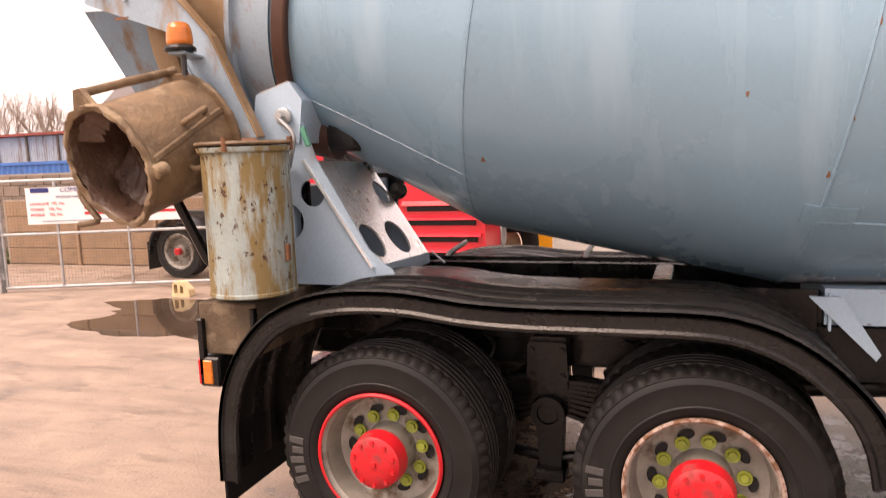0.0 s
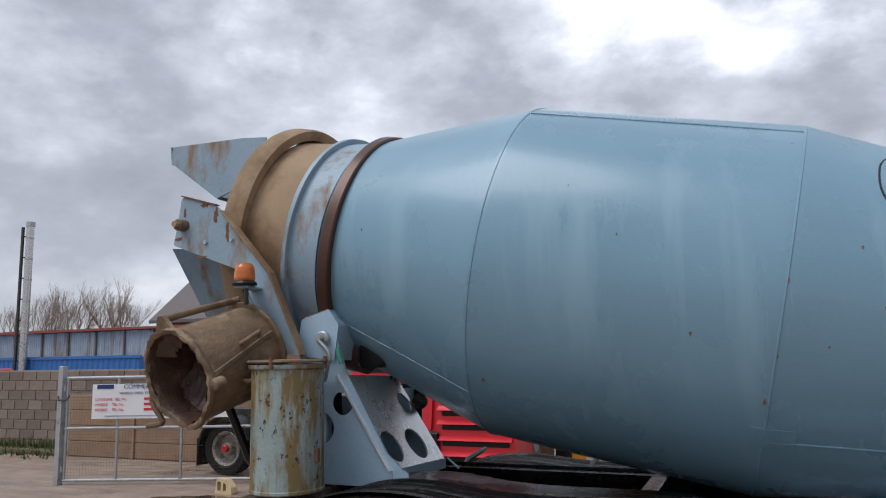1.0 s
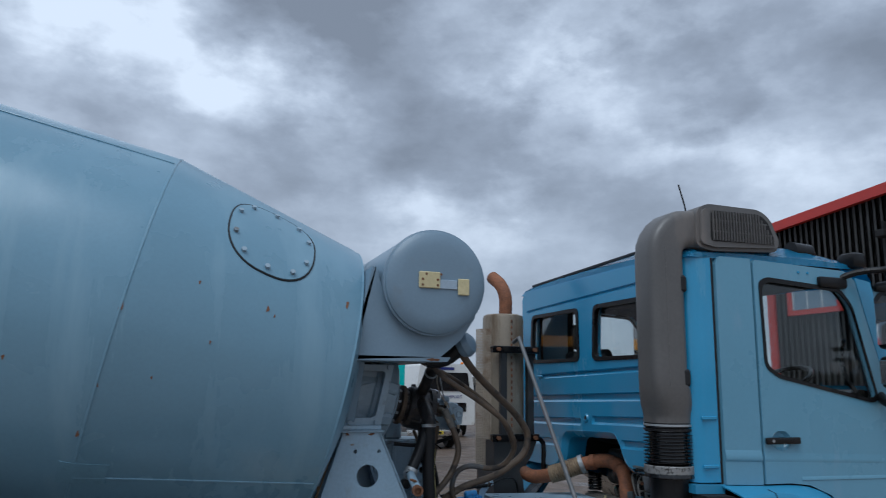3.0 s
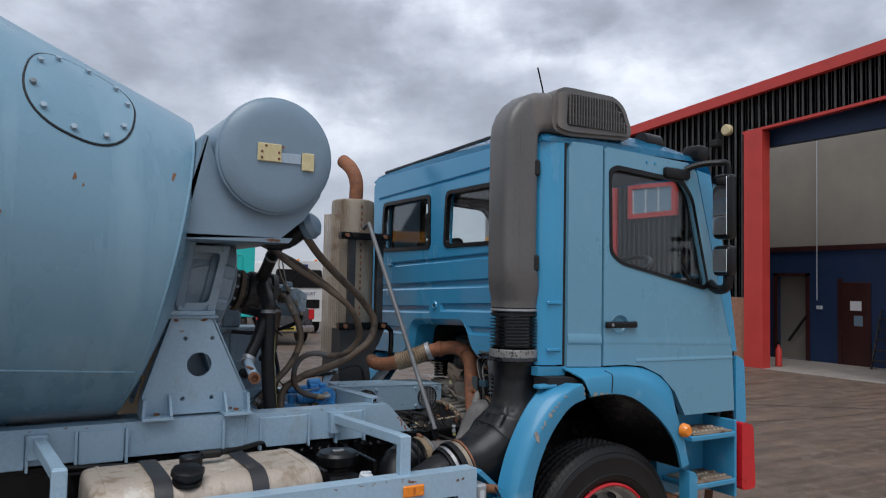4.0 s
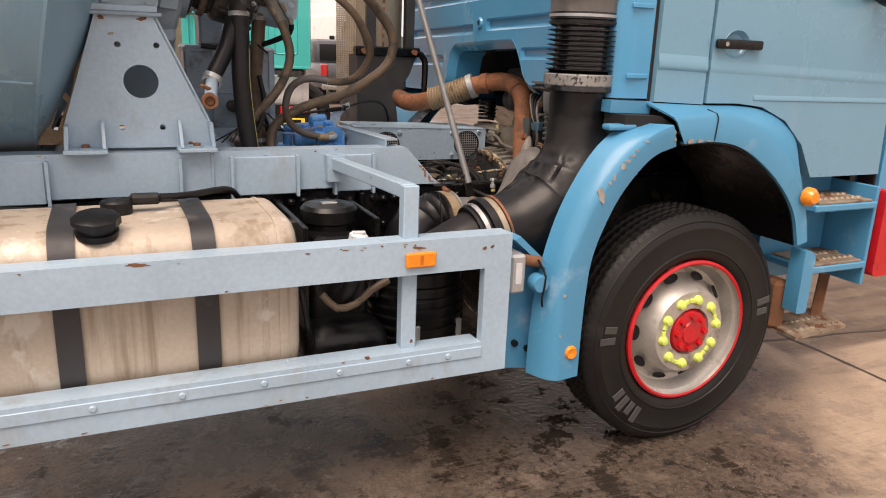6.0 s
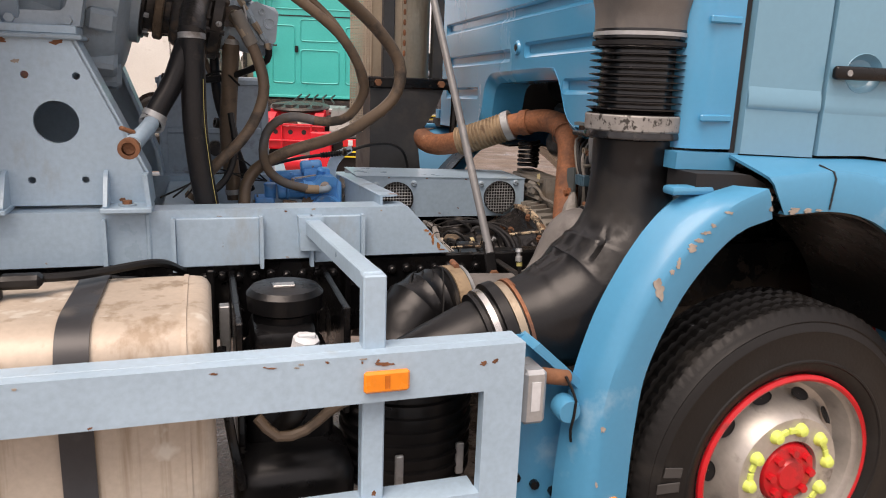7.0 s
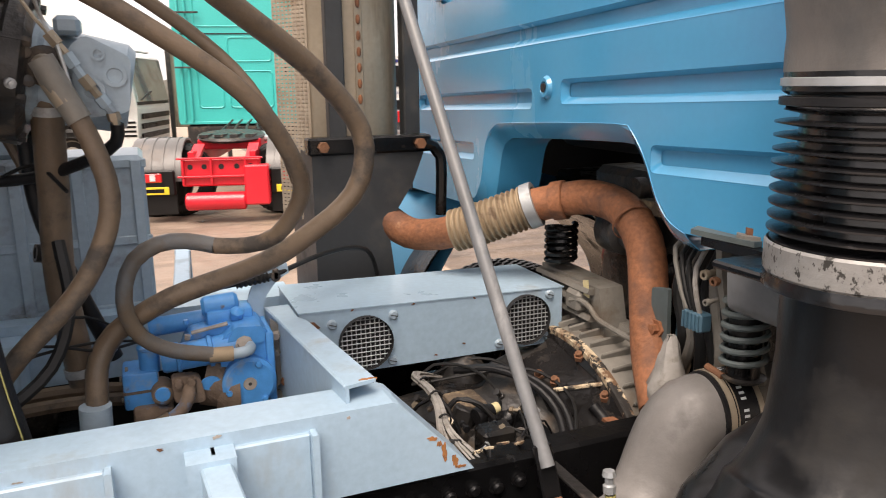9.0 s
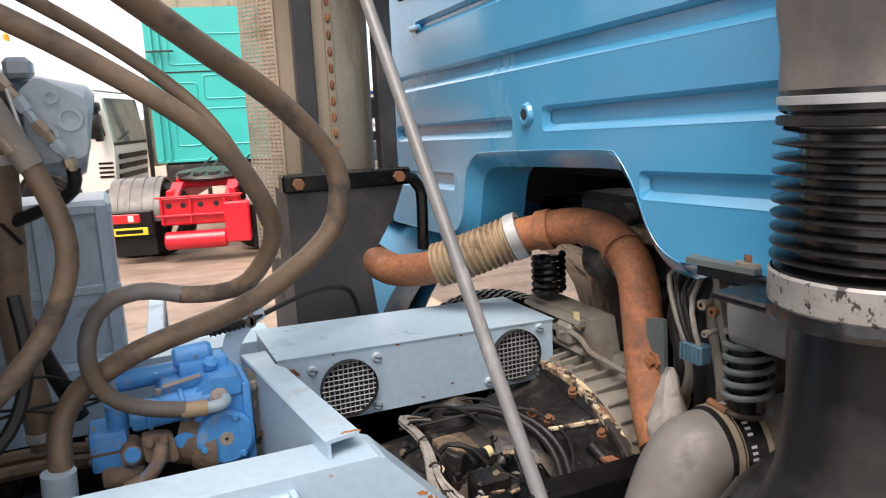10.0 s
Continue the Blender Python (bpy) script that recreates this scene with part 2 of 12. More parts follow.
M_RIM = material("silver_wheel_steel", (0.46, 0.44, 0.41), 0.42, metal=0.55, vary=0.10, scale=8, stain=(0.20, 0.17, 0.14), stain_amount=0.22, stain_scale=9, bump=0.05)
M_RIM_REAR = material("dirty_wheel_steel", (0.30, 0.285, 0.255), 0.5, metal=0.4, vary=0.2, scale=8, stain=(0.14, 0.10, 0.07), stain_amount=0.40, stain_scale=8, bump=0.08)
M_RED = material("red_hub_paint", (0.52, 0.012, 0.018), 0.35, vary=0.12, scale=9, stain=(0.25, 0.03, 0.03), stain_amount=0.22, stain_scale=10)
M_RED_RUST = material("rusty_rim_edge", (0.34, 0.25, 0.21), 0.6, vary=0.3, scale=20, stain=RUST, stain_amount=0.55, stain_scale=25)
M_NUT = material("yellow_green_plastic", (0.62, 0.74, 0.16), 0.5, vary=0.08, scale=12)
M_NUT_DIRTY = material("dirty_yellow_green_plastic", (0.28, 0.33, 0.05), 0.6, vary=0.3, scale=14)
M_TANK = material("weathered_aluminium", (0.47, 0.40, 0.325), 0.5, metal=0.12, vary=0.10, scale=3, stain=(0.29, 0.225, 0.16), stain_amount=0.42, stain_scale=6, stretch=(2.2, 2.2, 0.10), spots=(0.56, 0.52, 0.45), spots_amount=0.62, spots_scale=5, bump=0.05, bump_scale=25, stain_rough=0.5)
M_STRAP = material("dark_strap", (0.035, 0.035, 0.038), 0.45, vary=0.2, stain=(0.08, 0.075, 0.07), stain_amount=0.3, stain_scale=8)
M_GALV = material("galvanised_steel", (0.42, 0.44, 0.45), 0.45, metal=0.6, vary=0.12, scale=10, stain=(0.22, 0.2, 0.18), stain_amount=0.22, stain_scale=8)
M_ALU = material("bright_metal", (0.55, 0.54, 0.52), 0.3, metal=0.9, vary=0.1, scale=12)
M_IRON = material("oily_cast_iron", (0.035, 0.033, 0.032), 0.4, metal=0.3, vary=0.35, scale=14, stain=(0.14, 0.11, 0.085), stain_amount=0.35, stain_scale=12, bump=0.3, bump_scale=50)
M_CASTGREY = material("dusty_cast_aluminium", (0.20, 0.188, 0.165), 0.6, metal=0.2, vary=0.2, scale=9, stain=(0.16, 0.13, 0.10), stain_amount=0.35, stain_scale=8, bump=0.15, bump_scale=40)
M_GEAR = material("blue_grey_gearbox_paint", (0.29, 0.375, 0.44), 0.40, vary=0.12, scale=6, stain=(0.15, 0.15, 0.15), stain_amount=0.22, stain_scale=6, bump=0.1, bump_scale=40)
M_WTANK = material("blue_grey_tank_paint", (0.19, 0.268, 0.34), 0.42, vary=0.06, scale=2, stain=(0.19, 0.24, 0.28), stain_amount=0.22, stain_scale=4, fine_amount=0.03, bump=0.05, bump_scale=15)
M_CREAM = material("cream_painted_plate", (0.58, 0.50, 0.28), 0.55, vary=0.1, scale=10, spots=RUST, spots_amount=0.45, spots_scale=40)
M_RUSTPIPE = material("rusted_pipe", (0.235, 0.092, 0.042), 0.72, vary=0.38, scale=7, fine=90, fine_amount=0.22, stain=(0.13, 0.062, 0.04), stain_amount=0.40, stain_scale=9, spots=(0.31, 0.15, 0.075), spots_amount=0.46, spots_scale=15, bump=0.35, bump_scale=70)
M_FLEX = material("flexible_exhaust_sleeve", (0.30, 0.225, 0.145), 0.65, metal=0.2, vary=0.2, scale=14, stain=(0.15, 0.10, 0.065), stain_amount=0.35, stain_scale=18)
M_STACK = material("weathered_stack_steel", (0.34, 0.285, 0.215), 0.45, metal=0.45, vary=0.12, scale=4, stain=(0.19, 0.14, 0.095), stain_amount=0.35, stain_scale=4, stretch=(1.4, 1.4, 0.25), bump=0.05)
M_RING = material("brown_roller_ring", (0.085, 0.042, 0.03), 0.38, metal=0.3, vary=0.18, scale=5)
M_CEMENT = material("cement_crust", (0.33, 0.235, 0.145), 0.85, vary=0.15, scale=2.5, stain=(0.20, 0.125, 0.065), stain_amount=0.40, stain_scale=1.6, bump=0.5, bump_scale=150, fine=160, fine_amount=0.14)
M_CHUTE = material("cement_crusted_steel", (0.155, 0.10, 0.056), 0.62, vary=0.35, scale=6, stain=(0.29, 0.215, 0.135), stain_amount=0.36, stain_scale=5, stain_rough=0.8, spots=(0.28, 0.36, 0.42), spots_amount=0.36, spots_scale=7, bump=0.6, bump_scale=45)
# wet brown crust, set darker to carry the shade inside the chute
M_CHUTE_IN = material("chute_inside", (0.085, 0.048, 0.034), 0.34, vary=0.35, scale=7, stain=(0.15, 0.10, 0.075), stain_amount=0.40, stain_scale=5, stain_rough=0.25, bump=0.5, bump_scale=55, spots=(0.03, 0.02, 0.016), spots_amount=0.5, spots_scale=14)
M_RUSTEDGE = material("rust", (0.17, 0.075, 0.037), 0.85, vary=0.3, scale=14, bump=0.3, bump_scale=80)
M_ORANGE = material("amber_lens", (0.85, 0.25, 0.015), 0.25, vary=0.06, scale=20, coat=0.4)
M_ORANGE_DARK = material("dirty_amber_lens", (0.55, 0.14, 0.01), 0.25, vary=0.15, scale=20, coat=0.4)
M_BLUEVALVE = material("bright_blue_paint", (0.06, 0.29, 0.66), 0.42, vary=0.12, scale=10, stain=(0.27, 0.30, 0.33), stain_amount=0.30, stain_scale=9, bump=0.1, bump_scale=60, spots=(0.15, 0.105, 0.075), spots_amount=0.40, spots_scale=13)
M_GRIMEBLUE = material("grime_over_blue", (0.155, 0.11, 0.08), 0.75, vary=0.25, scale=16, stain=(0.06, 0.22, 0.45), stain_amount=0.22, stain_scale=12, bump=0.4, bump_scale=60)
M_RUSTRUN = material("orange_rust_run", (0.34, 0.135, 0.04), 0.85, vary=0.3, scale=40, stain=(0.12, 0.05, 0.03), stain_amount=0.4, stain_scale=60)
M_WHITECAP = material("pale_grey_plastic", (0.55, 0.58, 0.60), 0.5, vary=0.08, scale=12)
M_GLASS = glass_material("window_glass", (0.86, 0.90, 0.90))
M_MIRROR = material("mirror_silver", (0.85, 0.87, 0.88), 0.03, metal=1.0, vary=0.0, fine_amount=0.0, rough_vary=0.0)
M_SEAT = material("dark_fabric", (0.03, 0.032, 0.036), 0.9, vary=0.15, bump=0.2)
# near-black for painted shade in holes, gaps and recesses, also seals and fittings
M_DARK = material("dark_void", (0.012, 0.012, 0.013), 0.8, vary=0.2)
M_CHECKER = material("worn_tread_plate", (0.30, 0.24, 0.18), 0.55, metal=0.4, vary=0.2, scale=12, stain=RUST, stain_amount=0.42, stain_scale=10)
M_WIRE = material("black_cable", (0.012, 0.012, 0.012), 0.5, vary=0.2, spec=0.3)
M_YELLOWLINE = material("yellow_hose_stripe", (0.36, 0.33, 0.12), 0.6)
M_GREYHOSE = material("dusty_grey_silicone", (0.165, 0.155, 0.147), 0.46, vary=0.18, scale=5, stain=(0.10, 0.094, 0.09), stain_amount=0.40, stain_scale=6, bump=0.1, bump_scale=150, spots=(0.03, 0.03, 0.03), spots_amount=0.2, spots_scale=70)
M_ROD = material("grey_painted_rod", (0.15, 0.155, 0.16), 0.42, vary=0.14, scale=14, stain=(0.30, 0.30, 0.30), stain_amount=0.22, stain_scale=9, stretch=(1, 1, 0.35), stain_rough=0.6, spots=(0.10, 0.06, 0.04), spots_amount=0.2, spots_scale=30)
M_DARKSTEEL = material("dull_dark_steel", (0.026, 0.028, 0.030), 0.5, vary=0.18, scale=6, stain=(0.06, 0.055, 0.05), stain_amount=0.25, stain_scale=5, bump=0.08, bump_scale=40)
M_PRIMER = material("bare_primer", (0.30, 0.265, 0.23), 0.8, vary=0.25, scale=30)
M_BAND = material("scuffed_band", (0.26, 0.255, 0.245), 0.5, metal=0.3, vary=0.15, scale=14, spots=(0.04, 0.038, 0.035), spots_amount=0.92, spots_scale=60, bump=0.1)
M_OIL = material("oily_black_casting", (0.012, 0.011, 0.011), 0.22, metal=0.1, vary=0.3, scale=12, stain=(0.06, 0.05, 0.042), stain_amount=0.38, stain_scale=9, stain_rough=0.5, spots=(0.62, 0.55, 0.42), spots_amount=0.34, spots_scale=46, bump=0.25, bump_scale=45)
M_FLAKE = material("flaking_gasket", (0.55, 0.45, 0.31), 0.7, vary=0.2, scale=20, stain=(0.14, 0.075, 0.04), stain_amount=0.55, stain_scale=24, spots=(0.02, 0.017, 0.015), spots_amount=1.15, spots_scale=34, bump=0.4, bump_scale=90)
M_LOOM = material("pale_taped_cable", (0.27, 0.255, 0.235), 0.6, vary=0.2, scale=30, stain=(0.16, 0.14, 0.12), stain_amount=0.4, stain_scale=25)
M_CRUST = material("baked_brown_grime", (0.13, 0.095, 0.065), 0.85, vary=0.3, scale=18, stain=(0.30, 0.22, 0.13), stain_amount=0.3, stain_scale=22, bump=0.8, bump_scale=60)
M_PLUG = material("faded_blue_plug", (0.05, 0.115, 0.16), 0.5, vary=0.2, scale=30)
M_TAILMUD = material("dried_mud", (0.10, 0.07, 0.045), 0.9, vary=0.3, scale=7, stain=(0.20, 0.15, 0.10), stain_amount=0.35, stain_scale=8, bump=0.5, bump_scale=70)
M_SPRING = material("grey_green_spring", (0.085, 0.105, 0.105), 0.5, vary=0.15, scale=20)
# ---- building helpers ----
WORLD = {}


def thing(name, place, label, category, group="", kind=""):
    """An empty at the base of a thing, which carries its parts."""
    ob = new(name)
    ob.empty_display_size = 0.2
    ob.location = place
    WORLD[ob.name] = Matrix.Translation(place)
    return tagged(ob, label, category, group, kind)


def link(name, mesh, parent=None, label="", at=None):
    ob = new(name, mesh)
    w = at if at is not None else Matrix()
    ob.matrix_basis = w
    if parent is not None:
        ob.parent = parent
        ob.matrix_parent_inverse = WORLD[parent.name].inverted()
    WORLD[ob.name] = w
    if label:
        ob["label"] = label
    return ob


def shade(mesh, angle=35):
    for p in mesh.polygons:
        p.use_smooth = True
    mesh.set_sharp_from_angle(angle=radians(angle))


def part(name, bm, mat, parent=None, label="", at=None, smooth=True):
    """Links a bmesh as ONE mesh object, under a thing or a part."""
    bmesh.ops.recalc_face_normals(bm, faces=bm.faces)
    mesh = bpy.data.meshes.new(name)
    bm.to_mesh(mesh)
    bm.free()
    for m in mat if isinstance(mat, (list, tuple)) else [mat]:
        mesh.materials.append(m)
    if smooth:
        shade(mesh)
    return link(name, mesh, parent, label, at)


def B():
    return bmesh.new()


def box(bm, x0, x1, y0, y1, z0, z1, bev=0.004, seg=1):
    made = bmesh.ops.create_cube(bm, size=1.0)["verts"]
    m = Matrix.Translation(((x0 + x1) / 2, (y0 + y1) / 2, (z0 + z1) / 2)) @ Matrix.Diagonal((abs(x1 - x0), abs(y1 - y0), abs(z1 - z0), 1))
    bmesh.ops.transform(bm, matrix=m, verts=made)
    if bev > 0:
        edges = list({e for v in made for e in v.link_edges})
        bmesh.ops.bevel(bm, geom=edges, offset=min(bev, 0.45 * min(abs(x1 - x0), abs(y1 - y0), abs(z1 - z0))), segments=seg, affect="EDGES", profile=0.5)
    return bm


def basis(d):
    d = Vector(d).normalized()
    u = d.cross(Vector((0, 0, 1)))
    u = u.normalized() if u.length > 1e-4 else Vector((1, 0, 0))
    return d, u, d.cross(u)


def beam(bm, p0, p1, w, h, bev=0.004, up=(0, 0, 1)):
    """A square bar from p0 to p1, w wide and h high."""
    p0, p1 = Vector(p0), Vector(p1)
    d = (p1 - p0).normalized()
    s = d.cross(Vector(up)).normalized()
    t = s.cross(d)
    made = bmesh.ops.create_cube(bm, size=1.0)["verts"]
    rot = Matrix((d, s, t)).transposed().to_4x4()
    bmesh.ops.transform(bm, matrix=Matrix.Translation((p0 + p1) / 2) @ rot @ Matrix.Diagonal(((p1 - p0).length, w, h, 1)), verts=made)
    if bev > 0:
        bmesh.ops.bevel(bm, geom=list({e for v in made for e in v.link_edges}), offset=min(bev, 0.4 * min(w, h)), segments=1, affect="EDGES")
    return bm


def lathe(bm, profile, origin, axis, n=48, cap0=False, cap1=False):
    """Turns a profile of (along, radius) round an axis from origin."""
    d, u, v = basis(axis)
    o = Vector(origin)
    rings = []
    for s, r in profile:
        rings.append([bm.verts.new(o + d * s + (u * math.cos(a) + v * math.sin(a)) * r) for a in (2 * math.pi * k / n for k in range(n))])
    for a, b in zip(rings, rings[1:]):
        for k in range(n):
            bm.faces.new((a[k], a[(k + 1) % n], b[(k + 1) % n], b[k]))
    if cap0:
        bm.faces.new(rings[0])
    if cap1:
        bm.faces.new(rings[-1])
    return bm


def cyl(bm, p0, p1, r0, r1=None, n=20, bev=0.0):
    p0, p1 = Vector(p0), Vector(p1)
    r1 = r0 if r1 is None else r1
    length = (p1 - p0).length
    prof = [(0, r0), (length, r1)] if bev <= 0 else [(0, r0 - bev), (bev, r0), (length - bev, r1), (length, r1 - bev)]
    return lathe(bm, prof, p0, p1 - p0, n, True, True)


def smooth_path(pts, step=0.03):
    P = [Vector(p) for p in pts]
    P = [2 * P[0] - P[1]] + P + [2 * P[-1] - P[-2]]
    out = []
    for a, b, c, d in zip(P, P[1:], P[2:], P[3:]):
        k = max(2, int((c - b).length / step))
        for i in range(k):
            t = i / k
            out.append(0.5 * ((2 * b) + (c - a) * t + (2 * a - 5 * b + 4 * c - d) * t * t + (3 * b - a - 3 * c + d) * t * t * t))
    out.append(P[-2])
    return out


def tube(bm, pts, r, n=12, step=0.03, curve=True, radii=None):
    """A round hose or pipe along a smooth path; radii: one for each given point, in place of r."""
    path = smooth_path(pts, step) if curve else [Vector(p) for p in pts]
    if radii:
        lens = [0.0]
        for a, b in zip(pts, pts[1:]):
            lens.append(lens[-1] + (Vector(b) - Vector(a)).length)
        cum = [0.0]
        for a, b in zip(path, path[1:]):
            cum.append(cum[-1] + (b - a).length)
        rr = [float(np.interp(c / cum[-1], [x / lens[-1] for x in lens], radii)) for c in cum]
    else:
        rr = [r] * len(path)
    d = (path[1] - path[0]).normalized()
    _, u, _ = basis(d)
    rings = []
    for k, p in enumerate(path):
        t = (path[min(k + 1, len(path) - 1)] - path[max(k - 1, 0)]).normalized()
        u = (u - t * u.dot(t)).normalized()
        v = t.cross(u)
        rings.append([bm.verts.new(p + (u * math.cos(a) + v * math.sin(a)) * rr[k]) for a in (2 * math.pi * j / n for j in range(n))])
    for a, b in zip(rings, rings[1:]):
        for k in range(n):
            bm.faces.new((a[k], a[(k + 1) % n], b[(k + 1) % n], b[k]))
    bm.faces.new(rings[0])
    bm.faces.new(rings[-1])
    return bm


AX = {"y": lambda a, b, c: (a, c, b), "x": lambda a, b, c: (c, a, b), "z": lambda a, b, c: (a, b, c)}


def slab(bm, outline, axis, c0, c1, holes=(), bev=0.0):
    """A plate: an outline in two coordinates (xz for axis y, yz for axis x, xy for axis z), with holes, from c0 to c1 along the axis."""
    f = AX[axis]
    loops = [outline, *holes]
    if not holes:
        verts = [bm.verts.new(f(a, b, c0)) for a, b in outline]
        faces = [bm.faces.new(verts)]
    else:
        edges = []
        for loop in loops:
            vs = [bm.verts.new(f(a, b, c0)) for a, b in loop]
            edges += [bm.edges.new((vs[k], vs[(k + 1) % len(vs)])) for k in range(len(vs))]
        n = Vector(f(0, 0, 1))
        faces = [g for g in bmesh.ops.triangle_fill(bm, use_beauty=True, edges=edges, normal=n)["geom"] if isinstance(g, bmesh.types.BMFace)]
    made = bmesh.ops.extrude_face_region(bm, geom=faces)["geom"]
    bmesh.ops.translate(bm, vec=Vector(f(0, 0, c1 - c0)), verts=[g for g in made if isinstance(g, bmesh.types.BMVert)])
    return bm


def ring2(cx, cy, r, n=24, rx=None, tilt=0.0):
    rx = r if rx is None else rx
    out = []
    for k in range(n):
        a = 2 * math.pi * k / n
        x, y = rx * math.cos(a), r * math.sin(a)
        out.append((cx + x * math.cos(tilt) - y * math.sin(tilt), cy + x * math.sin(tilt) + y * math.cos(tilt)))
    return out


def rounded(pts, r, seg=5):
    """Rounds the corners of a 2D outline."""
    out = []
    n = len(pts)
    for k in range(n):
        p, a, b = Vector(pts[k]), Vector(pts[k - 1]), Vector(pts[(k + 1) % n])
        da, db = (a - p), (b - p)
        rr = min(r, 0.45 * da.length, 0.45 * db.length)
        s, e = p + da.normalized() * rr, p + db.normalized() * rr
        for i in range(seg + 1):
            t = i / seg
            q = s * (1 - t) ** 2 + p * 2 * t * (1 - t) + e * t * t
            out.append((q.x, q.y))
    return out


def words(text, size, mat, parent, m, name="lettering", label="", align="CENTER", thick=0.001):
    """Raised or printed lettering in the built-in font, one mesh for each word."""
    def width(body):
        cu = bpy.data.curves.new(name, "FONT")
        cu.body, cu.size, cu.extrude, cu.align_x, cu.resolution_u = body, size, thick, "LEFT", 2
        tmp = bpy.data.objects.new(name, cu)
        mesh = bpy.data.meshes.new_from_object(tmp)
        bpy.data.objects.remove(tmp)
        return mesh, max((v.co.x for v in mesh.vertices), default=0.0)

    whole = width(text)[1]
    start = -whole / 2 if align == "CENTER" else 0.0
    done = ""
    for word in text.split(" "):
        mesh, w = width(word)
        end = width(done + word)[1]
        mesh.materials.append(mat)
        link(name, mesh, parent, label, m @ Matrix.Translation((start + end - w, 0, 0)))
        done += word + " "


def blotch(p, normal, w, h, seed, lift=0.0012):
    """A thin uneven patch of rust or bare metal lying on a surface."""
    rnd = random.Random(seed)
    nrm = Vector(normal).normalized()
    side = nrm.cross(Vector((0, 0, 1)))
    side = side.normalized() if side.length > 0.1 else Vector((1, 0, 0))
    up = side.cross(nrm)
    bm = bmesh.new()
    vs = []
    p1, p2 = rnd.uniform(0, 6.3), rnd.uniform(0, 6.3)
    for k in range(26):
        t = 2 * math.pi * k / 26
        rr = 0.82 + 0.24 * math.sin(2 * t + p1) + 0.16 * math.sin(5 * t + p2) + rnd.uniform(-0.13, 0.13)
        vs.append(bm.verts.new(Vector(p) + nrm * lift + side * w * rr * math.cos(t) + up * h * rr * math.sin(t)))
    f0 = bm.faces.new(vs)
    ex = bmesh.ops.extrude_face_region(bm, geom=[f0])["geom"]
    bmesh.ops.translate(bm, vec=nrm * -0.004, verts=[g for g in ex if isinstance(g, bmesh.types.BMVert)])
    return bm


def resample(pts, n):
    P = [Vector((a, b)) for a, b in pts]
    cum = [0.0]
    for a, b in zip(P, P[1:]):
        cum.append(cum[-1] + (b - a).length)
    t = np.linspace(0, cum[-1], n)
    return list(zip(np.interp(t, cum, [p.x for p in P]), np.interp(t, cum, [p.y for p in P])))


def smooth2(pts, step=0.03):
    return [(p.x, p.z) for p in smooth_path([(a, 0, b) for a, b in pts], step)]


def loft(rows, thickness=0.008):
    """A sheet through rows of (x, y, z) points."""
    bm = B()
    grid = [[bm.verts.new(p) for p in row] for row in rows]
    for a, b in zip(grid, grid[1:]):
        for k in range(len(a) - 1):
            bm.faces.new((a[k], a[k + 1], b[k + 1], b[k]))
    bmesh.ops.recalc_face_normals(bm, faces=bm.faces)
    bmesh.ops.solidify(bm, geom=bm.faces[:], thickness=thickness)
    return bm


# ==== the mixer truck: front towards +x, its right side towards -y ====
truck = thing("mixer_truck", (2.7, 0, 0), "pale blue-grey concrete mixer truck with blue day cab", "mixer truck")

# ---- wheels ----
def tyre_mesh(bm, w=0.29, r=0.52, lugs=48):
    h = w / 2
    prof = [(-h + 0.03, 0.305), (-h + 0.006, 0.33), (-h + 0.001, 0.352), (-h - 0.003, 0.355), (-h - 0.003, 0.360), (-h, 0.364), (-h, 0.39), (-h + 0.004, 0.445), (-h + 0.002, 0.450), (-h + 0.004, 0.456), (-h + 0.014, 0.474), (-h + 0.011, 0.479), (-h + 0.016, 0.484), (-h + 0.022, 0.492), (-h + 0.04, r - 0.006), (-h + 0.06, r)]
    for k in range(-2, 3):
        c = k * 0.042
        prof += [(c - 0.012, r), (c - 0.008, r - 0.014), (c + 0.008, r - 0.014), (c + 0.012, r)]
    prof += [(h - 0.06, r), (h - 0.04, r - 0.006), (h - 0.022, 0.492), (h - 0.004, 0.45), (h, 0.39), (h - 0.006, 0.33), (h - 0.03, 0.305)]
    n = 3 * lugs if lugs else 240
    lathe(bm, prof, (0, 0, 0), (0, 1, 0), n)
    if not lugs:  # small sipes cut into the edges of the ribs
        for v in bm.verts:
            rad = math.hypot(v.co.x, v.co.z)
            if rad > r - 0.002 and abs(v.co.y) < 0.1 and round(math.atan2(v.co.x, v.co.z) / (2 * math.pi) * n) % 3 == 0:
                f_ = 1 - 0.007 / rad
                v.co.x, v.co.z = v.co.x * f_, v.co.z * f_
    if lugs:  # notches between the shoulder blocks
        for v in bm.verts:
            rad = math.hypot(v.co.x, v.co.z)
            if rad > 0.488 and abs(v.co.y) > h - 0.065 and round(math.atan2(v.co.x, v.co.z) / (2 * math.pi) * n) % 3 == 0:
                f_ = 1 - 0.011 / rad
                v.co.x, v.co.z = v.co.x * f_, v.co.z * f_
    return bm


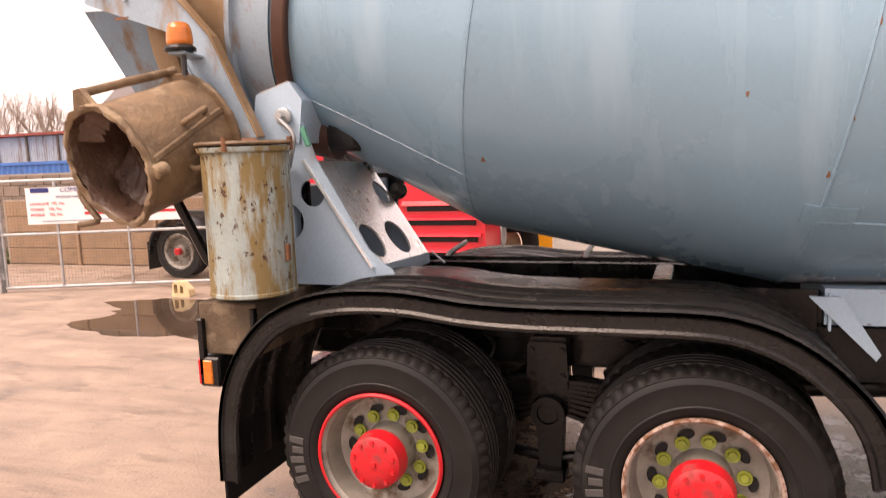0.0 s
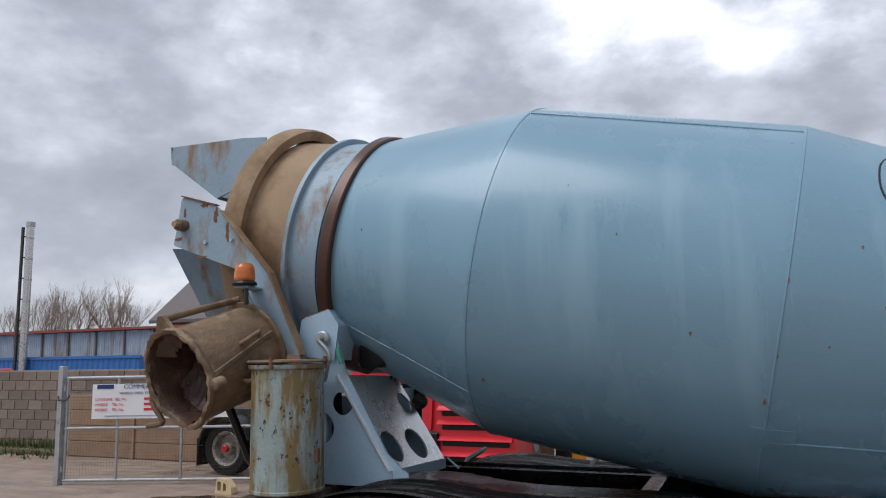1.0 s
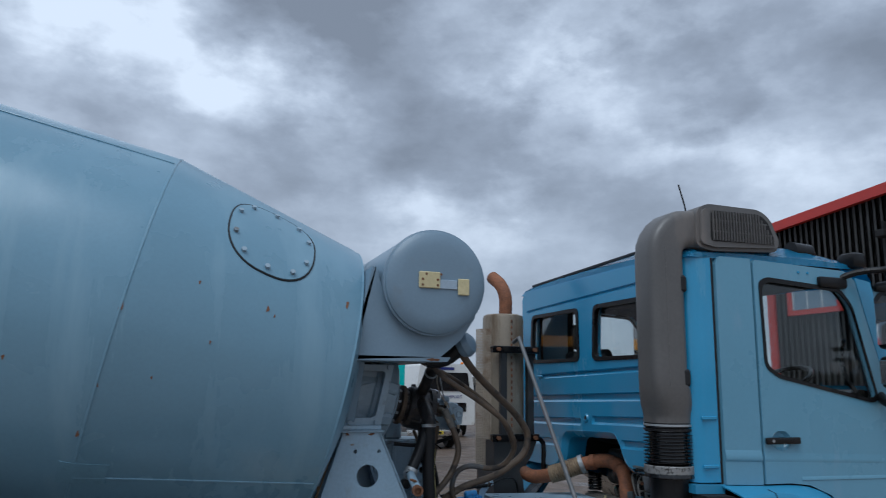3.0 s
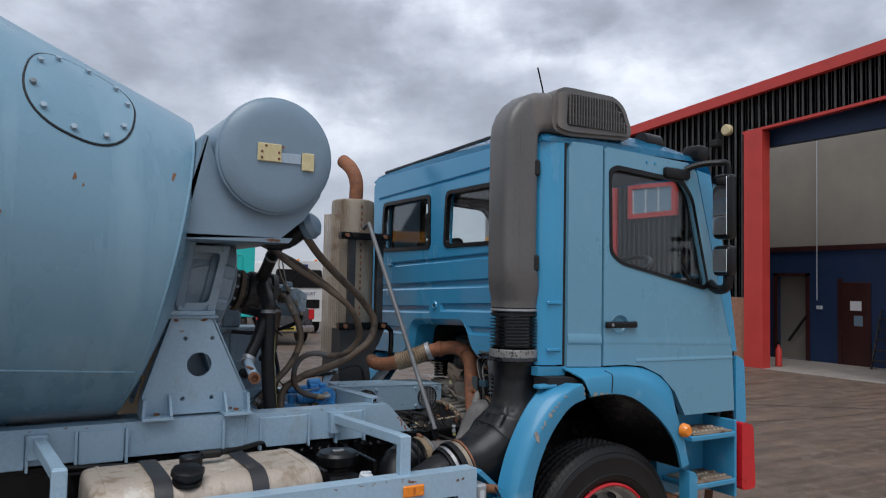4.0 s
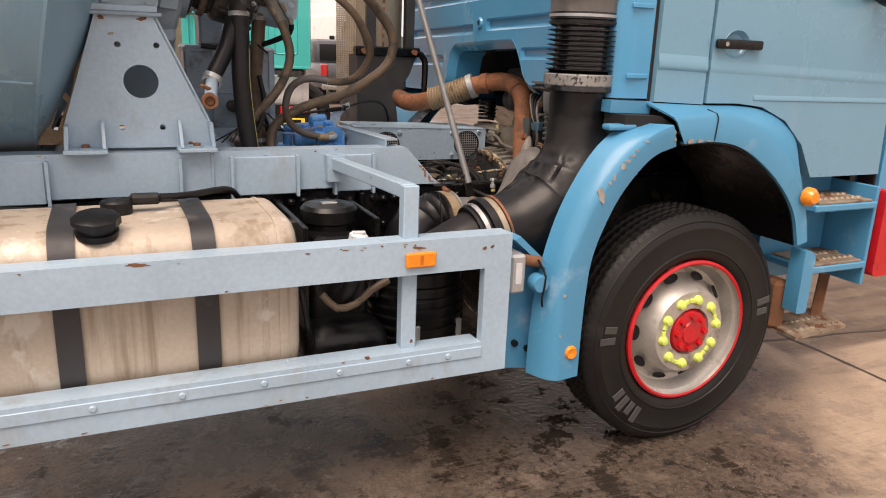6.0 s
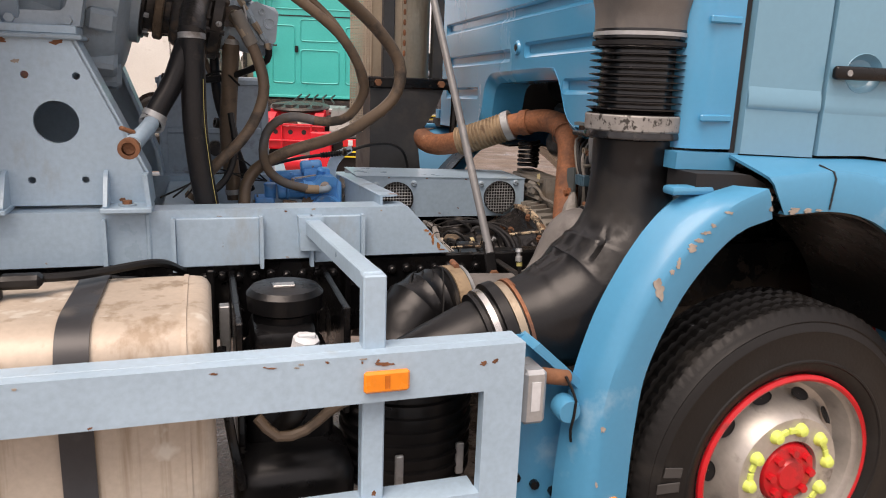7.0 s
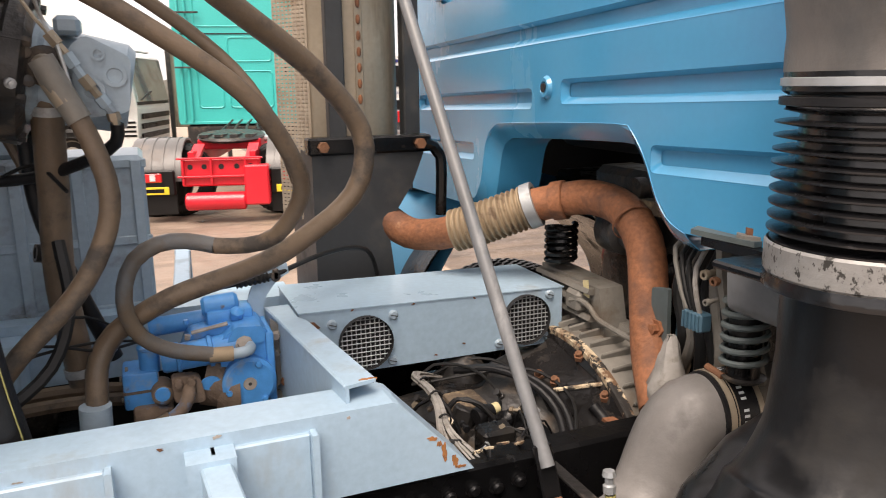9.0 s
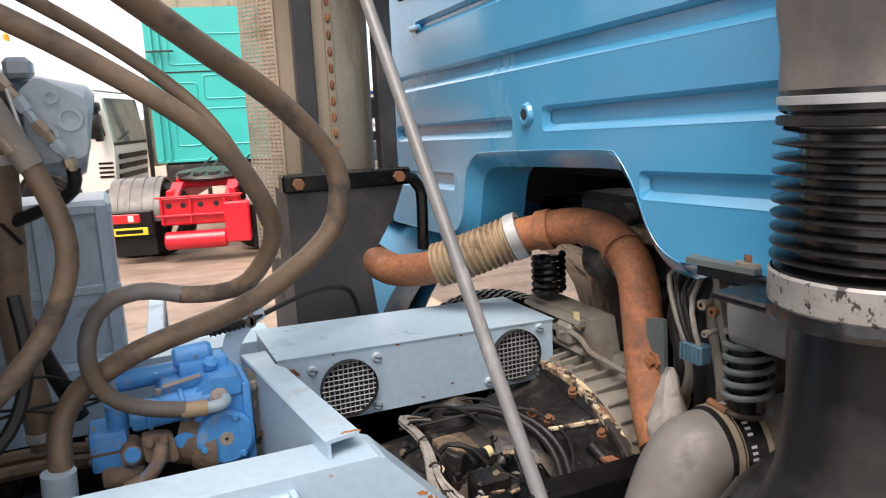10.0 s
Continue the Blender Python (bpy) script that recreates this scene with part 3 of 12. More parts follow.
def make_wheel(x, y, side, rear=False):
    """A wheel whose outer face is at y; side is -1 for the truck's right."""
    c = Matrix.Translation((x, y, 0.52)) @ Matrix.Rotation(0 if side < 0 else math.pi, 4, "Z")
    bm = B()
    if rear:  # deep dish: the disc sits well inside
        lathe(bm, [(0.0, 0.30), (0.006, 0.308), (0.02, 0.303), (0.03, 0.285), (0.10, 0.272), (0.14, 0.262), (0.15, 0.235), (0.152, 0.15), (0.15, 0.10)], (0, 0, 0), (0, 1, 0), 64, False, True)
        rim = part("wheel", bm, M_RIM_REAR, truck, "dirty steel wheel with red hub, dual tyres", c)
    else:
        lathe(bm, [(0.0, 0.30), (0.006, 0.308), (0.02, 0.303), (0.03, 0.285), (0.06, 0.272), (0.085, 0.262), (0.09, 0.235), (0.05, 0.205), (0.0, 0.188), (-0.012, 0.178), (-0.014, 0.105), (0.0, 0.10), (0.02, 0.098), (0.02, 0.05)],
              (0, 0, 0), (0, 1, 0), 64, False, True)
        rim = part("wheel", bm, M_RIM, truck, "silver steel front wheel with red hub", c)
    WORLD[rim.name] = c

    def sub(name, bm2, mat, label=""):
        return part(name, bm2, mat, rim, label, c)

    bm = tyre_mesh(B(), lugs=56 if rear else 0)
    bmesh.ops.translate(bm, vec=(0, 0.135, 0), verts=bm.verts)
    sub("tyre", bm, M_RUBBER)
    if rear:
        bm = tyre_mesh(B())
        bmesh.ops.translate(bm, vec=(0, 0.475, 0), verts=bm.verts)
        sub("inner_tyre", bm, M_RUBBER)
    bm = lathe(B(), [(-0.004, 0.294), (-0.008, 0.302), (-0.002, 0.312), (0.008, 0.312)], (0, 0, 0), (0, 1, 0), 64)
    sub("rim_ring", bm, M_RED_RUST if rear and x > 1 else M_RED, "red painted rim edge")
    # hand holes, seen as dark ovals
    for k in range(10):
        a = 2 * math.pi * (k + 0.5) / 10
        bm = B()
        rr, dy = (0.248, 0.1435) if rear else (0.236, 0.062)
        lathe(bm, [(0, 0.001), (0.0, 0.024), (0.006, 0.026)], (0, 0, 0), (0, -1, 0), 16)
        bmesh.ops.scale(bm, vec=(1.35, 1, 0.8), verts=bm.verts)
        tilt = Matrix.Rotation(radians(0 if rear else -42), 4, "X")
        bmesh.ops.transform(bm, matrix=Matrix.Rotation(a, 4, "Y") @ Matrix.Translation((0, dy, rr - (0.05 if rear else 0.006))) @ tilt, verts=bm.verts)
        sub("hand_hole", bm, M_DARK)
    if rear:
        bm = lathe(B(), [(-0.02, 0.0), (-0.02, 0.05), (-0.016, 0.095), (-0.005, 0.105), (0.03, 0.107), (0.04, 0.118), (0.10, 0.12), (0.16, 0.13)], (0, 0, 0), (0, 1, 0), 40)
        hub = sub("hub", bm, M_RIM_REAR)
        bm = lathe(B(), [(-0.075, 0.0), (-0.075, 0.014), (-0.066, 0.017), (-0.066, 0.07), (-0.060, 0.105), (-0.048, 0.122), (0.0, 0.128), (0.01, 0.132), (0.03, 0.132), (0.03, 0.10)], (0, 0, 0), (0, 1, 0), 40)
        for k in range(10):
            a = 2 * math.pi * k / 10
            cyl(bm, (0.10 * math.sin(a), -0.070, 0.10 * math.cos(a)), (0.10 * math.sin(a), -0.055, 0.10 * math.cos(a)), 0.010, n=6)
        sub("hub_cap", bm, M_RED, "red painted hub cap")
        nut_r, nut_y = 0.168, 0.12
    else:
        bm = lathe(B(), [(-0.03, 0.0), (-0.03, 0.045), (-0.022, 0.05), (-0.016, 0.09), (0.01, 0.1), (0.03, 0.1)], (0, 0, 0), (0, 1, 0), 40)
        for k in range(8):
            a = 2 * math.pi * k / 8
            cyl(bm, (0.072 * math.sin(a), -0.036, 0.072 * math.cos(a)), (0.072 * math.sin(a), -0.015, 0.072 * math.cos(a)), 0.013, n=6)
        sub("hub_cap", bm, M_RED, "red painted hub cap")
        nut_r, nut_y = 0.142, -0.035
    for k in range(10):
        a = 2 * math.pi * (k + 0.25) / 10
        bm = B()
        if rear:
            cyl(bm, (0, 0, 0), (0, 0.05, 0), 0.018, n=6)
            lathe(bm, [(0.01, 0.018), (0.005, 0.03), (0.012, 0.032), (0.016, 0.02)], (0, 0, 0), (0, 1, 0), 14)
        else:
            lathe(bm, [(0.0, 0.001), (0.003, 0.015), (0.016, 0.021), (0.03, 0.024)], (0, 0, 0), (0, 1, 0), 14)
            tw = 1 if k % 2 else -1
            beam(bm, (0, 0.02, 0), (tw * 0.042, 0.02, -0.006), 0.012, 0.018, 0.002, up=(0, 0, 1))
        bmesh.ops.transform(bm, matrix=Matrix.Rotation(a, 4, "Y") @ Matrix.Translation((0, nut_y, nut_r)), verts=bm.verts)
        sub("nut_indicator", bm, M_NUT_DIRTY if rear else M_NUT, "yellow-green wheel nut indicator")
    if side < 0:  # raised maker's marks as plain bars
        for a0, cnt in (((-1.9, 5),) if rear else ((1.35, 2), (-1.55, 2), (3.75, 4))):
            for k in range(cnt):
                bm = B()
                box(bm, -0.016, 0.016, -0.013, -0.009, 0.385, 0.385 + (0.06 if k % 2 else 0.075), 0.003)
                bmesh.ops.transform(bm, matrix=Matrix.Rotation(a0 + k * 0.115, 4, "Y"), verts=bm.verts)
                sub("tyre_marking", bm, M_LETTER)
    return rim


for wx in (0.0, 1.40):
    make_wheel(wx, -1.20, -1, True)
    make_wheel(wx, 1.20, 1, True)
make_wheel(5.35, -1.225, -1)
make_wheel(5.35, 1.225, 1)

# ---- chassis ----
for s in (-1, 1):
    bm = box(B(), -1.0, 6.2, s * 0.36, s * 0.43, 0.78, 1.045, 0.008)
    rail = part("chassis_rail", bm, M_BLACK, truck, "black painted chassis rail")
    bolt = None
    if s < 0:
        for k in range(46):
            bx = 3.478 + 0.0515 * (k % 23)
            bz = (0.996, 0.86)[k // 23] + (0.003, 0.02)[k // 23] * ((k * 7) % 3 - 1)
            if bolt is None:
                bm = B()
                lathe(bm, [(0.0, 0.017), (0.004, 0.017), (0.005, 0.013), (0.013, 0.0125), (0.017, 0.008), (0.018, 0.0)], (0, 0, 0), (0, -1, 0), 12)
                bolt = part("bolt", bm, M_BLACK, rail, "", Matrix.Translation((bx, -0.43, bz)))
            else:
                link("bolt", bolt.data, rail, "", Matrix.Translation((bx, -0.43, bz)))
for x in (-0.9, 0.67, 2.4, 3.75, 4.75):
    part("cross_member", box(B(), x - 0.05, x + 0.05, -0.36, 0.36, 0.82, 0.99, 0.01), M_BLACK, truck)
for x in (0.0, 1.40, 5.35):
    bm = cyl(B(), (x, -0.85, 0.52), (x, 0.85, 0.52), 0.075)
    if x < 2:
        lathe(bm, [(-0.22, 0.08), (-0.16, 0.16), (-0.05, 0.215), (0.05, 0.215), (0.16, 0.16), (0.22, 0.08)], (x, 0, 0.52), (0, 1, 0), 28)
    part("axle", bm, M_BLACK, truck, "black drive axle")
for s in (-1, 1):
    # bogie pivot between the rear wheels
    bm = slab(B(), rounded([(0.59, 0.98), (0.77, 0.98), (0.775, 0.72), (0.745, 0.66), (0.745, 0.52), (0.735, 0.28), (0.63, 0.28), (0.61, 0.52), (0.60, 0.66), (0.585, 0.72)], 0.015), "y", s * 0.50, s * 0.62)
    piv = part("bogie_bracket", bm, M_BLACK, truck, "black bogie pivot bracket")
    part("bracket_cheek", slab(B(), rounded([(0.575, 0.76), (0.785, 0.76), (0.775, 0.96), (0.585, 0.96)], 0.02), "y", s * 0.62, s * 0.65), M_BLACK, piv)
    part("bracket_shoe", box(B(), 0.60, 0.76, min(s * 0.52, s * 0.66), max(s * 0.52, s * 0.66), 0.24, 0.30, 0.01), M_BLACK, piv)
    part("pivot_cap", lathe(B(), [(0, 0.001), (0, 0.05), (-0.012, 0.055), (-0.012, 0.085), (0.03, 0.09)], (0.68, s * 0.655, 0.60), (0, s * -1.0, 0), 28), M_BLACK, piv)
    for k in range(4):
        part("bogie_bolt", cyl(B(), (0.605 + 0.15 * (k % 2), s * 0.65, 0.79 + 0.13 * (k // 2)), (0.605 + 0.15 * (k % 2), s * 0.668, 0.79 + 0.13 * (k // 2)), 0.016, n=6), M_BLACK, piv)
    bm = B()
    for k in range(8):
        L = 0.78 - 0.075 * k
        z0 = 0.74 - 0.022 * k
        pts = [(0.675 + L * t, z0 - 0.10 * abs(t) ** 2 + 0.02) for t in (-1, -0.6, -0.2, 0.2, 0.6, 1)]
        slab(bm, pts + [(a, b - 0.02) for a, b in reversed(pts)], "y", s * 0.50, s * 0.60)
    part("leaf_spring", bm, M_BLACK, truck, "black leaf spring pack")
    part("torque_rod", tube(B(), [(0.08, s * 0.52, 0.40), (0.4, s * 0.53, 0.36), (0.66, s * 0.55, 0.33)], 0.03, curve=False), M_BLACK, truck)
    part("torque_rod", tube(B(), [(0.70, s * 0.55, 0.33), (0.95, s * 0.53, 0.36), (1.28, s * 0.52, 0.40)], 0.03, curve=False), M_BLACK, truck)
    part("brake_chamber", lathe(B(), [(0, 0.03), (0.0, 0.08), (0.06, 0.09), (0.07, 0.1), (0.08, 0.09), (0.15, 0.08), (0.16, 0.03)], (0.28, s * 0.55, 0.68), (0.3, 0, 1), 20, True, True), M_BLACK, truck)
    part("brake_chamber", lathe(B(), [(0, 0.03), (0.0, 0.08), (0.06, 0.09), (0.07, 0.1), (0.08, 0.09), (0.15, 0.08), (0.16, 0.03)], (1.06, s * 0.55, 0.68), (-0.3, 0, 1), 20, True, True), M_BLACK, truck)
for s in (-1, 1):
    for k, x in enumerate((0.30, 1.02)):
        part("air_line", tube(B(), [(x, s * 0.45, 0.95), (x + 0.08, s * 0.52, 0.90), (x + 0.04, s * 0.56, 0.80), (x - 0.02, s * 0.56, 0.72)], 0.011, 8), M_WIRE, truck)
part("prop_shaft", cyl(B(), (1.5, 0, 0.60), (4.6, 0, 0.78), 0.06), M_BLACK, truck)

# pale blue subframe on top of the chassis, with box plates and ribs
for s in (-1, 1):
    bm = slab(B(), [(1.93, 1.055), (4.503, 1.055), (4.354, 1.216), (4.34, 1.222), (1.93, 1.222)], "y", s * 0.345, s * 0.45)
    part("subframe_tail", box(B(), -0.85, 1.926, min(s * 0.345, s * 0.45), max(s * 0.345, s * 0.45), 1.055, 1.20, 0.006), M_BLACK, truck, "black rear part of the subframe beam")
    sub_f = part("subframe_rail", bm, M_PALE, truck, "pale blue subframe beam with welded ribs", smooth=False)
    for x in (1.95, 2.30, 2.52, 2.72, 2.94, 3.40, 3.595, 3.86, 4.02, 4.19):
        part("rib", slab(B(), rounded([(x - 0.006, 1.03), (x + 0.006, 1.03), (x + 0.006, 1.2), (x - 0.006, 1.2)], 0.003, 2), "y", s * 0.445, s * 0.478), M_PALE, sub_f)
    for x0, x1 in ((3.60, 3.855), (2.73, 2.93), (2.31, 2.51), (4.03, 4.185)):
        part("cover_plate", box(B(), x0, x1, min(s * 0.44, s * 0.460), max(s * 0.44, s * 0.460), 1.04, 1.196, 0.003), M_PALE, sub_f)
    part("weld", box(B(), 3.515, 3.53, s * 0.445, s * 0.456, 1.06, 1.215, 0.004), M_PALE, sub_f)
for x in (-0.6, 1.2, 2.4, 3.0, 3.6):
    part("subframe_cross", box(B(), x - 0.05, x + 0.05, -0.345, 0.345, 1.07, 1.20, 0.008), M_PALE if x > 2 else M_BLACK, truck)
for k, (x, z, w, h) in enumerate(((4.440, 1.103, 0.007, 0.018), (4.462, 1.080, 0.006, 0.018), (4.416, 1.135, 0.011, 0.005), (4.430, 1.122, 0.005, 0.008), (4.474, 1.066, 0.011, 0.004))):
    part("rust_run", blotch((x, -0.45, z), (0, -1, 0), w, h, k), M_RUSTRUN, truck, "narrow orange run of rust")
part("brake_pipe", tube(B(), [(2.6, -0.47, 1.04), (2.9, -0.50, 1.03), (3.1, -0.60, 1.045), (3.35, -0.56, 1.05), (3.5, -0.48, 1.0)], 0.012, 8), M_WIRE, truck)
part("brake_pipe", tube(B(), [(2.6, -0.46, 1.0), (3.0, -0.47, 1.01), (3.3, -0.52, 1.02), (3.48, -0.55, 1.035), (3.56, -0.50, 0.98)], 0.009, 8), M_WIRE, truck)
for x in (3.70, 4.14):
    part("bracket_bar", box(B(), x - 0.012, x + 0.012, -0.47, -0.43, 0.70, 1.03, 0.004), M_BLACK, truck)

# ---- mudguard over the tandem ----
def mudguard(s):
    path = [(-0.755, 0.36), (-0.75, 0.55), (-0.735, 0.70), (-0.70, 0.84), (-0.64, 0.97), (-0.55, 1.09), (-0.45, 1.18), (-0.32, 1.245), (-0.17, 1.285), (0.0, 1.30), (0.2, 1.295),
            (0.45, 1.262), (0.7, 1.25), (1.0, 1.25), (1.3, 1.25), (1.46, 1.235), (1.60, 1.19), (1.72, 1.12), (1.82, 1.03), (1.91, 0.92), (1.965, 0.79), (1.99, 0.65)]
    drop = 0.14 if s > 0 else 0.0
    pts = [Vector((-0.79 + (p.x + 0.755) * 1.04, 0, p.z - drop * max(0.0, p.z - 0.36) / 0.94)) for p in smooth_path([(a, 0, b) for a, b in path], 0.05)]
    prof = [(1.262, -0.078), (1.274, -0.086), (1.287, -0.080), (1.289, -0.066), (1.277, -0.054), (1.276, -0.006), (1.288, 0.004), (1.288, 0.020), (1.274, 0.030), (1.255, 0.026), (1.238, 0.006), (1.2, -0.004), (1.18, 0.012), (1.15, 0.016), (1.125, 0.012), (1.105, -0.002), (1.03, -0.002),
            (1.01, 0.014), (0.98, 0.018), (0.95, 0.014), (0.93, -0.002), (0.86, -0.002), (0.84, 0.012), (0.80, 0.012), (0.78, 0.0), (0.70, 0.002), (0.47, 0.004), (0.465, -0.02)]
    bm = B()
    rows = []
    for k, p in enumerate(pts):
        t = (pts[min(k + 1, len(pts) - 1)] - pts[max(k - 1, 0)]).normalized()
        n = Vector((-t.z, 0, t.x))
        rows.append([bm.verts.new((p.x + n.x * o, s * y, p.z + n.z * o)) for y, o in prof])
    for a, b in zip(rows, rows[1:]):
        for k in range(len(prof) - 1):
            bm.faces.new((a[k], a[k + 1], b[k + 1], b[k]))
    bmesh.ops.solidify(bm, geom=bm.faces[:], thickness=0.008)
    return part("mudguard", bm, M_MUDGUARD, truck, "wet black plastic mudguard over twin rear axles")


for s in (-1, 1):
    mg = mudguard(s)
    # added black panel over the subframe, standing in for shade under the mudguard
    part("splash_liner", box(B(), -0.70, 1.90, min(s * 0.462, s * 0.47), max(s * 0.462, s * 0.47), 0.93, 1.222, 0.003), M_BLACK, mg)
    for x in (-0.3, 0.67, 1.55):
        part("mudguard_stay", tube(B(), [(x, s * 0.42, 1.0), (x, s * 0.8, 1.19), (x, s * 1.2, 1.22)], 0.02, curve=False), M_BLACK, mg)
# flap of rubber behind the wheels
part("mud_flap", box(B(), -0.81, -0.797, -1.26, -0.70, 0.22, 0.60, 0.004), M_RUBBER, truck, "black rubber mud flap")
part("mud_flap", box(B(), -0.81, -0.797, 0.70, 1.26, 0.22, 0.60, 0.004), M_RUBBER, truck, "black rubber mud flap")

# ---- side guard rail in pale blue steel ----
for s in (-1, 1):
    g0, g1 = s * 1.225, s * 1.262
    guard = part("side_guard", slab(B(), [(2.08, 0.90), (4.335, 0.90), (4.335, 0.62), (2.08, 0.62), (2.08, 0.50), (4.44, 0.50), (4.44, 1.02), (2.08, 1.02)], "y", g0, g1),
                 M_PALE, truck, "pale blue steel side guard rail with amber reflectors", smooth=False)
    part("guard_flange", box(B(), 2.08, 4.44, min(s * 1.17, g0), max(s * 1.17, g0), 1.008, 1.02, 0.002), M_PALE, guard)
    part("guard_flange", box(B(), 2.08, 4.335, min(s * 1.17, g0), max(s * 1.17, g0), 0.607, 0.619, 0.002), M_PALE, guard)
    part("guard_strip", box(B(), 2.08, 4.335, min(g1, s * 1.268), max(g1, s * 1.268), 0.565, 0.605, 0.002), M_PALE, guard)
    for x in (2.61, 4.065):
        part("guard_post", box(B(), x - 0.028, x + 0.028, s * 1.175, s * 1.223, 0.60, 1.2, 0.004), M_PALE, guard)
        part("guard_arm", beam(B(), (x, s * 1.2, 1.178), (x - 0.045, s * 0.47, 1.165), 0.05, 0.05), M_PALE, guard)
        part("arm_cleat", slab(B(), [(x - 0.085, 1.09), (x - 0.015, 1.09), (x - 0.01, 1.20), (x - 0.09, 1.20)], "y", s * 0.45, s * 0.50), M_PALE, guard)
    for x in (2.60, 4.085):
        part("side_reflector", box(B(), x - 0.055, x + 0.055, min(s * 1.262, s * 1.278), max(s * 1.262, s * 1.278), 0.928, 0.982, 0.006), M_ORANGE, guard, "amber side marker lens")
        part("marker_mark", box(B(), x - 0.006, x + 0.006, s * 1.2785, s * 1.2795, 0.94, 0.972, 0.0), M_ORANGE_DARK, guard)
    for x in (2.3, 2.75, 3.05, 3.3, 3.55, 3.8, 4.05, 4.2):
        part("guard_bolt", cyl(B(), (x, s * 1.262, 0.585), (x, s * 1.274, 0.585), 0.011, n=10, bev=0.003), M_PALE, guard)
    for x, z, w in ((4.33, 0.975, 0.03), (4.36, 0.978, 0.025), (4.08, 0.995, 0.06), (3.2, 1.012, 0.09), (4.06, 0.66, 0.018), (2.62, 0.70, 0.02), (3.9, 0.62, 0.03)):
        part("rust_patch", blotch((x, s * 1.262, z), (0, s, 0), w * 0.4, 0.006, int(x * 90)), M_RUSTEDGE, guard)
    part("gusset", slab(B(), [(1.86, 1.19), (2.0, 1.19), (2.16, 0.93), (2.14, 0.90)], "y", s * 0.47, s * 0.485), M_PALE, truck)

# small chips of rust along the edges of the painted steel
chip = random.Random(31)
for k in range(30):
    z = chip.choice((1.012, 1.008, 0.908, 0.612, 0.506, 0.51)) + chip.uniform(-0.006, 0.004)
    part("rust_chip", blotch((chip.uniform(2.15, 4.32), -1.262, z), (0, -1, 0), chip.uniform(0.003, 0.011), chip.uniform(0.002, 0.004), 200 + k), chip.choice((M_RUSTEDGE, M_RUSTEDGE, M_PRIMER)), truck)
for k in range(22):
    z = chip.choice((1.212, 1.205, 1.064)) + chip.uniform(-0.008, 0.006)
    part("rust_chip", blotch((chip.uniform(1.95, 4.30), -0.45, z), (0, -1, 0), chip.uniform(0.003, 0.010), chip.uniform(0.002, 0.004), 260 + k), chip.choice((M_RUSTEDGE, M_PRIMER)), truck)

# ---- fuel tank ----
CAPX, CAPY = 3.10, -1.08


def fuel_tank():
    sec = rounded([(-1.15, 0.53), (-1.15, 1.08), (-0.60, 1.08), (-0.60, 0.53)], 0.13, 8)
    bm = B()
    ys, zs = -0.875, 0.805
    rows = []
    for x, k in ((2.725, 0.90), (2.735, 0.96), (2.75, 0.99), (2.775, 1.0), (3.65, 1.0), (3.675, 0.99), (3.69, 0.96), (3.70, 0.90)):
        rows.append([bm.verts.new((x, ys + (y - ys) * k, zs + (z - zs) * k)) for y, z in sec])
    n = len(sec)
    for a, b in zip(rows, rows[1:]):
        for k in range(n):
            bm.faces.new((a[k], a[(k + 1) % n], b[(k + 1) % n], b[k]))
    bm.faces.new(rows[0])
    bm.faces.new(rows[-1])
    tank = part("fuel_tank", bm, M_TANK, truck, "weathered aluminium fuel tank with two dark straps")
    for x in (2.79, 3.635):
        ring = rounded([(-1.154, 0.526), (-1.154, 1.084), (-0.596, 1.084), (-0.596, 0.526)], 0.134, 8)
        part("tank_seam", slab(B(), ring, "x", x - 0.006, x + 0.006, [[(ys + (y - ys) * 0.985, zs + (z - zs) * 0.985) for y, z in ring]]), M_TANK, tank)
    for x in (3.0, 3.40):
        ring = rounded([(-1.16, 0.52), (-1.16, 1.09), (-0.59, 1.09), (-0.59, 0.52)], 0.14, 8)
        part("tank_strap", slab(B(), ring, "x", x - 0.036, x + 0.036, [[(ys + (y - ys) * 0.985, zs + (z - zs) * 0.985) for y, z in ring]]), M_STRAP, tank, "dark rubber-lined steel strap")
    for x in (3.0, 3.40):
        part("tank_bracket", slab(B(), [(-0.44, 1.0), (-0.44, 0.48), (-1.0, 0.48), (-1.0, 0.515), (-0.54, 0.54), (-0.53, 1.0)], "x", x - 0.03, x + 0.03), M_BLACK, tank)
    bm = lathe(B(), [(0, 0.06), (0.02, 0.062), (0.022, 0.052), (0.035, 0.052), (0.04, 0.066), (0.062, 0.066), (0.068, 0.055), (0.068, 0.0)], (CAPX, CAPY, 1.062), (0, -0.22, 1), 28)
    for v in bm.verts:
        d = Vector((v.co.x - CAPX, v.co.y - CAPY + 0.01, 0))
        if d.length > 0.06 and v.co.z > 1.092:
            v.co += d.normalized() * 0.004 * math.cos(8 * math.atan2(d.y, d.x))
    part("filler_cap", bm, M_PLASTIC, tank, "black ribbed filler cap")
    part("level_sender", cyl(B(), (3.16, -0.86, 1.08), (3.16, -0.86, 1.125), 0.05, n=24, bev=0.006), M_PLASTIC, tank)
    part("sender_lead", tube(B(), [(3.16, -0.86, 1.115), (3.24, -0.84, 1.125), (3.38, -0.78, 1.115), (3.55, -0.62, 1.10), (3.62, -0.46, 1.03)], 0.012, 8), M_WIRE, tank)
    part("sender_plug", box(B(), 3.20, 3.30, -0.87, -0.82, 1.105, 1.14, 0.01), M_PLASTIC, tank)


fuel_tank()

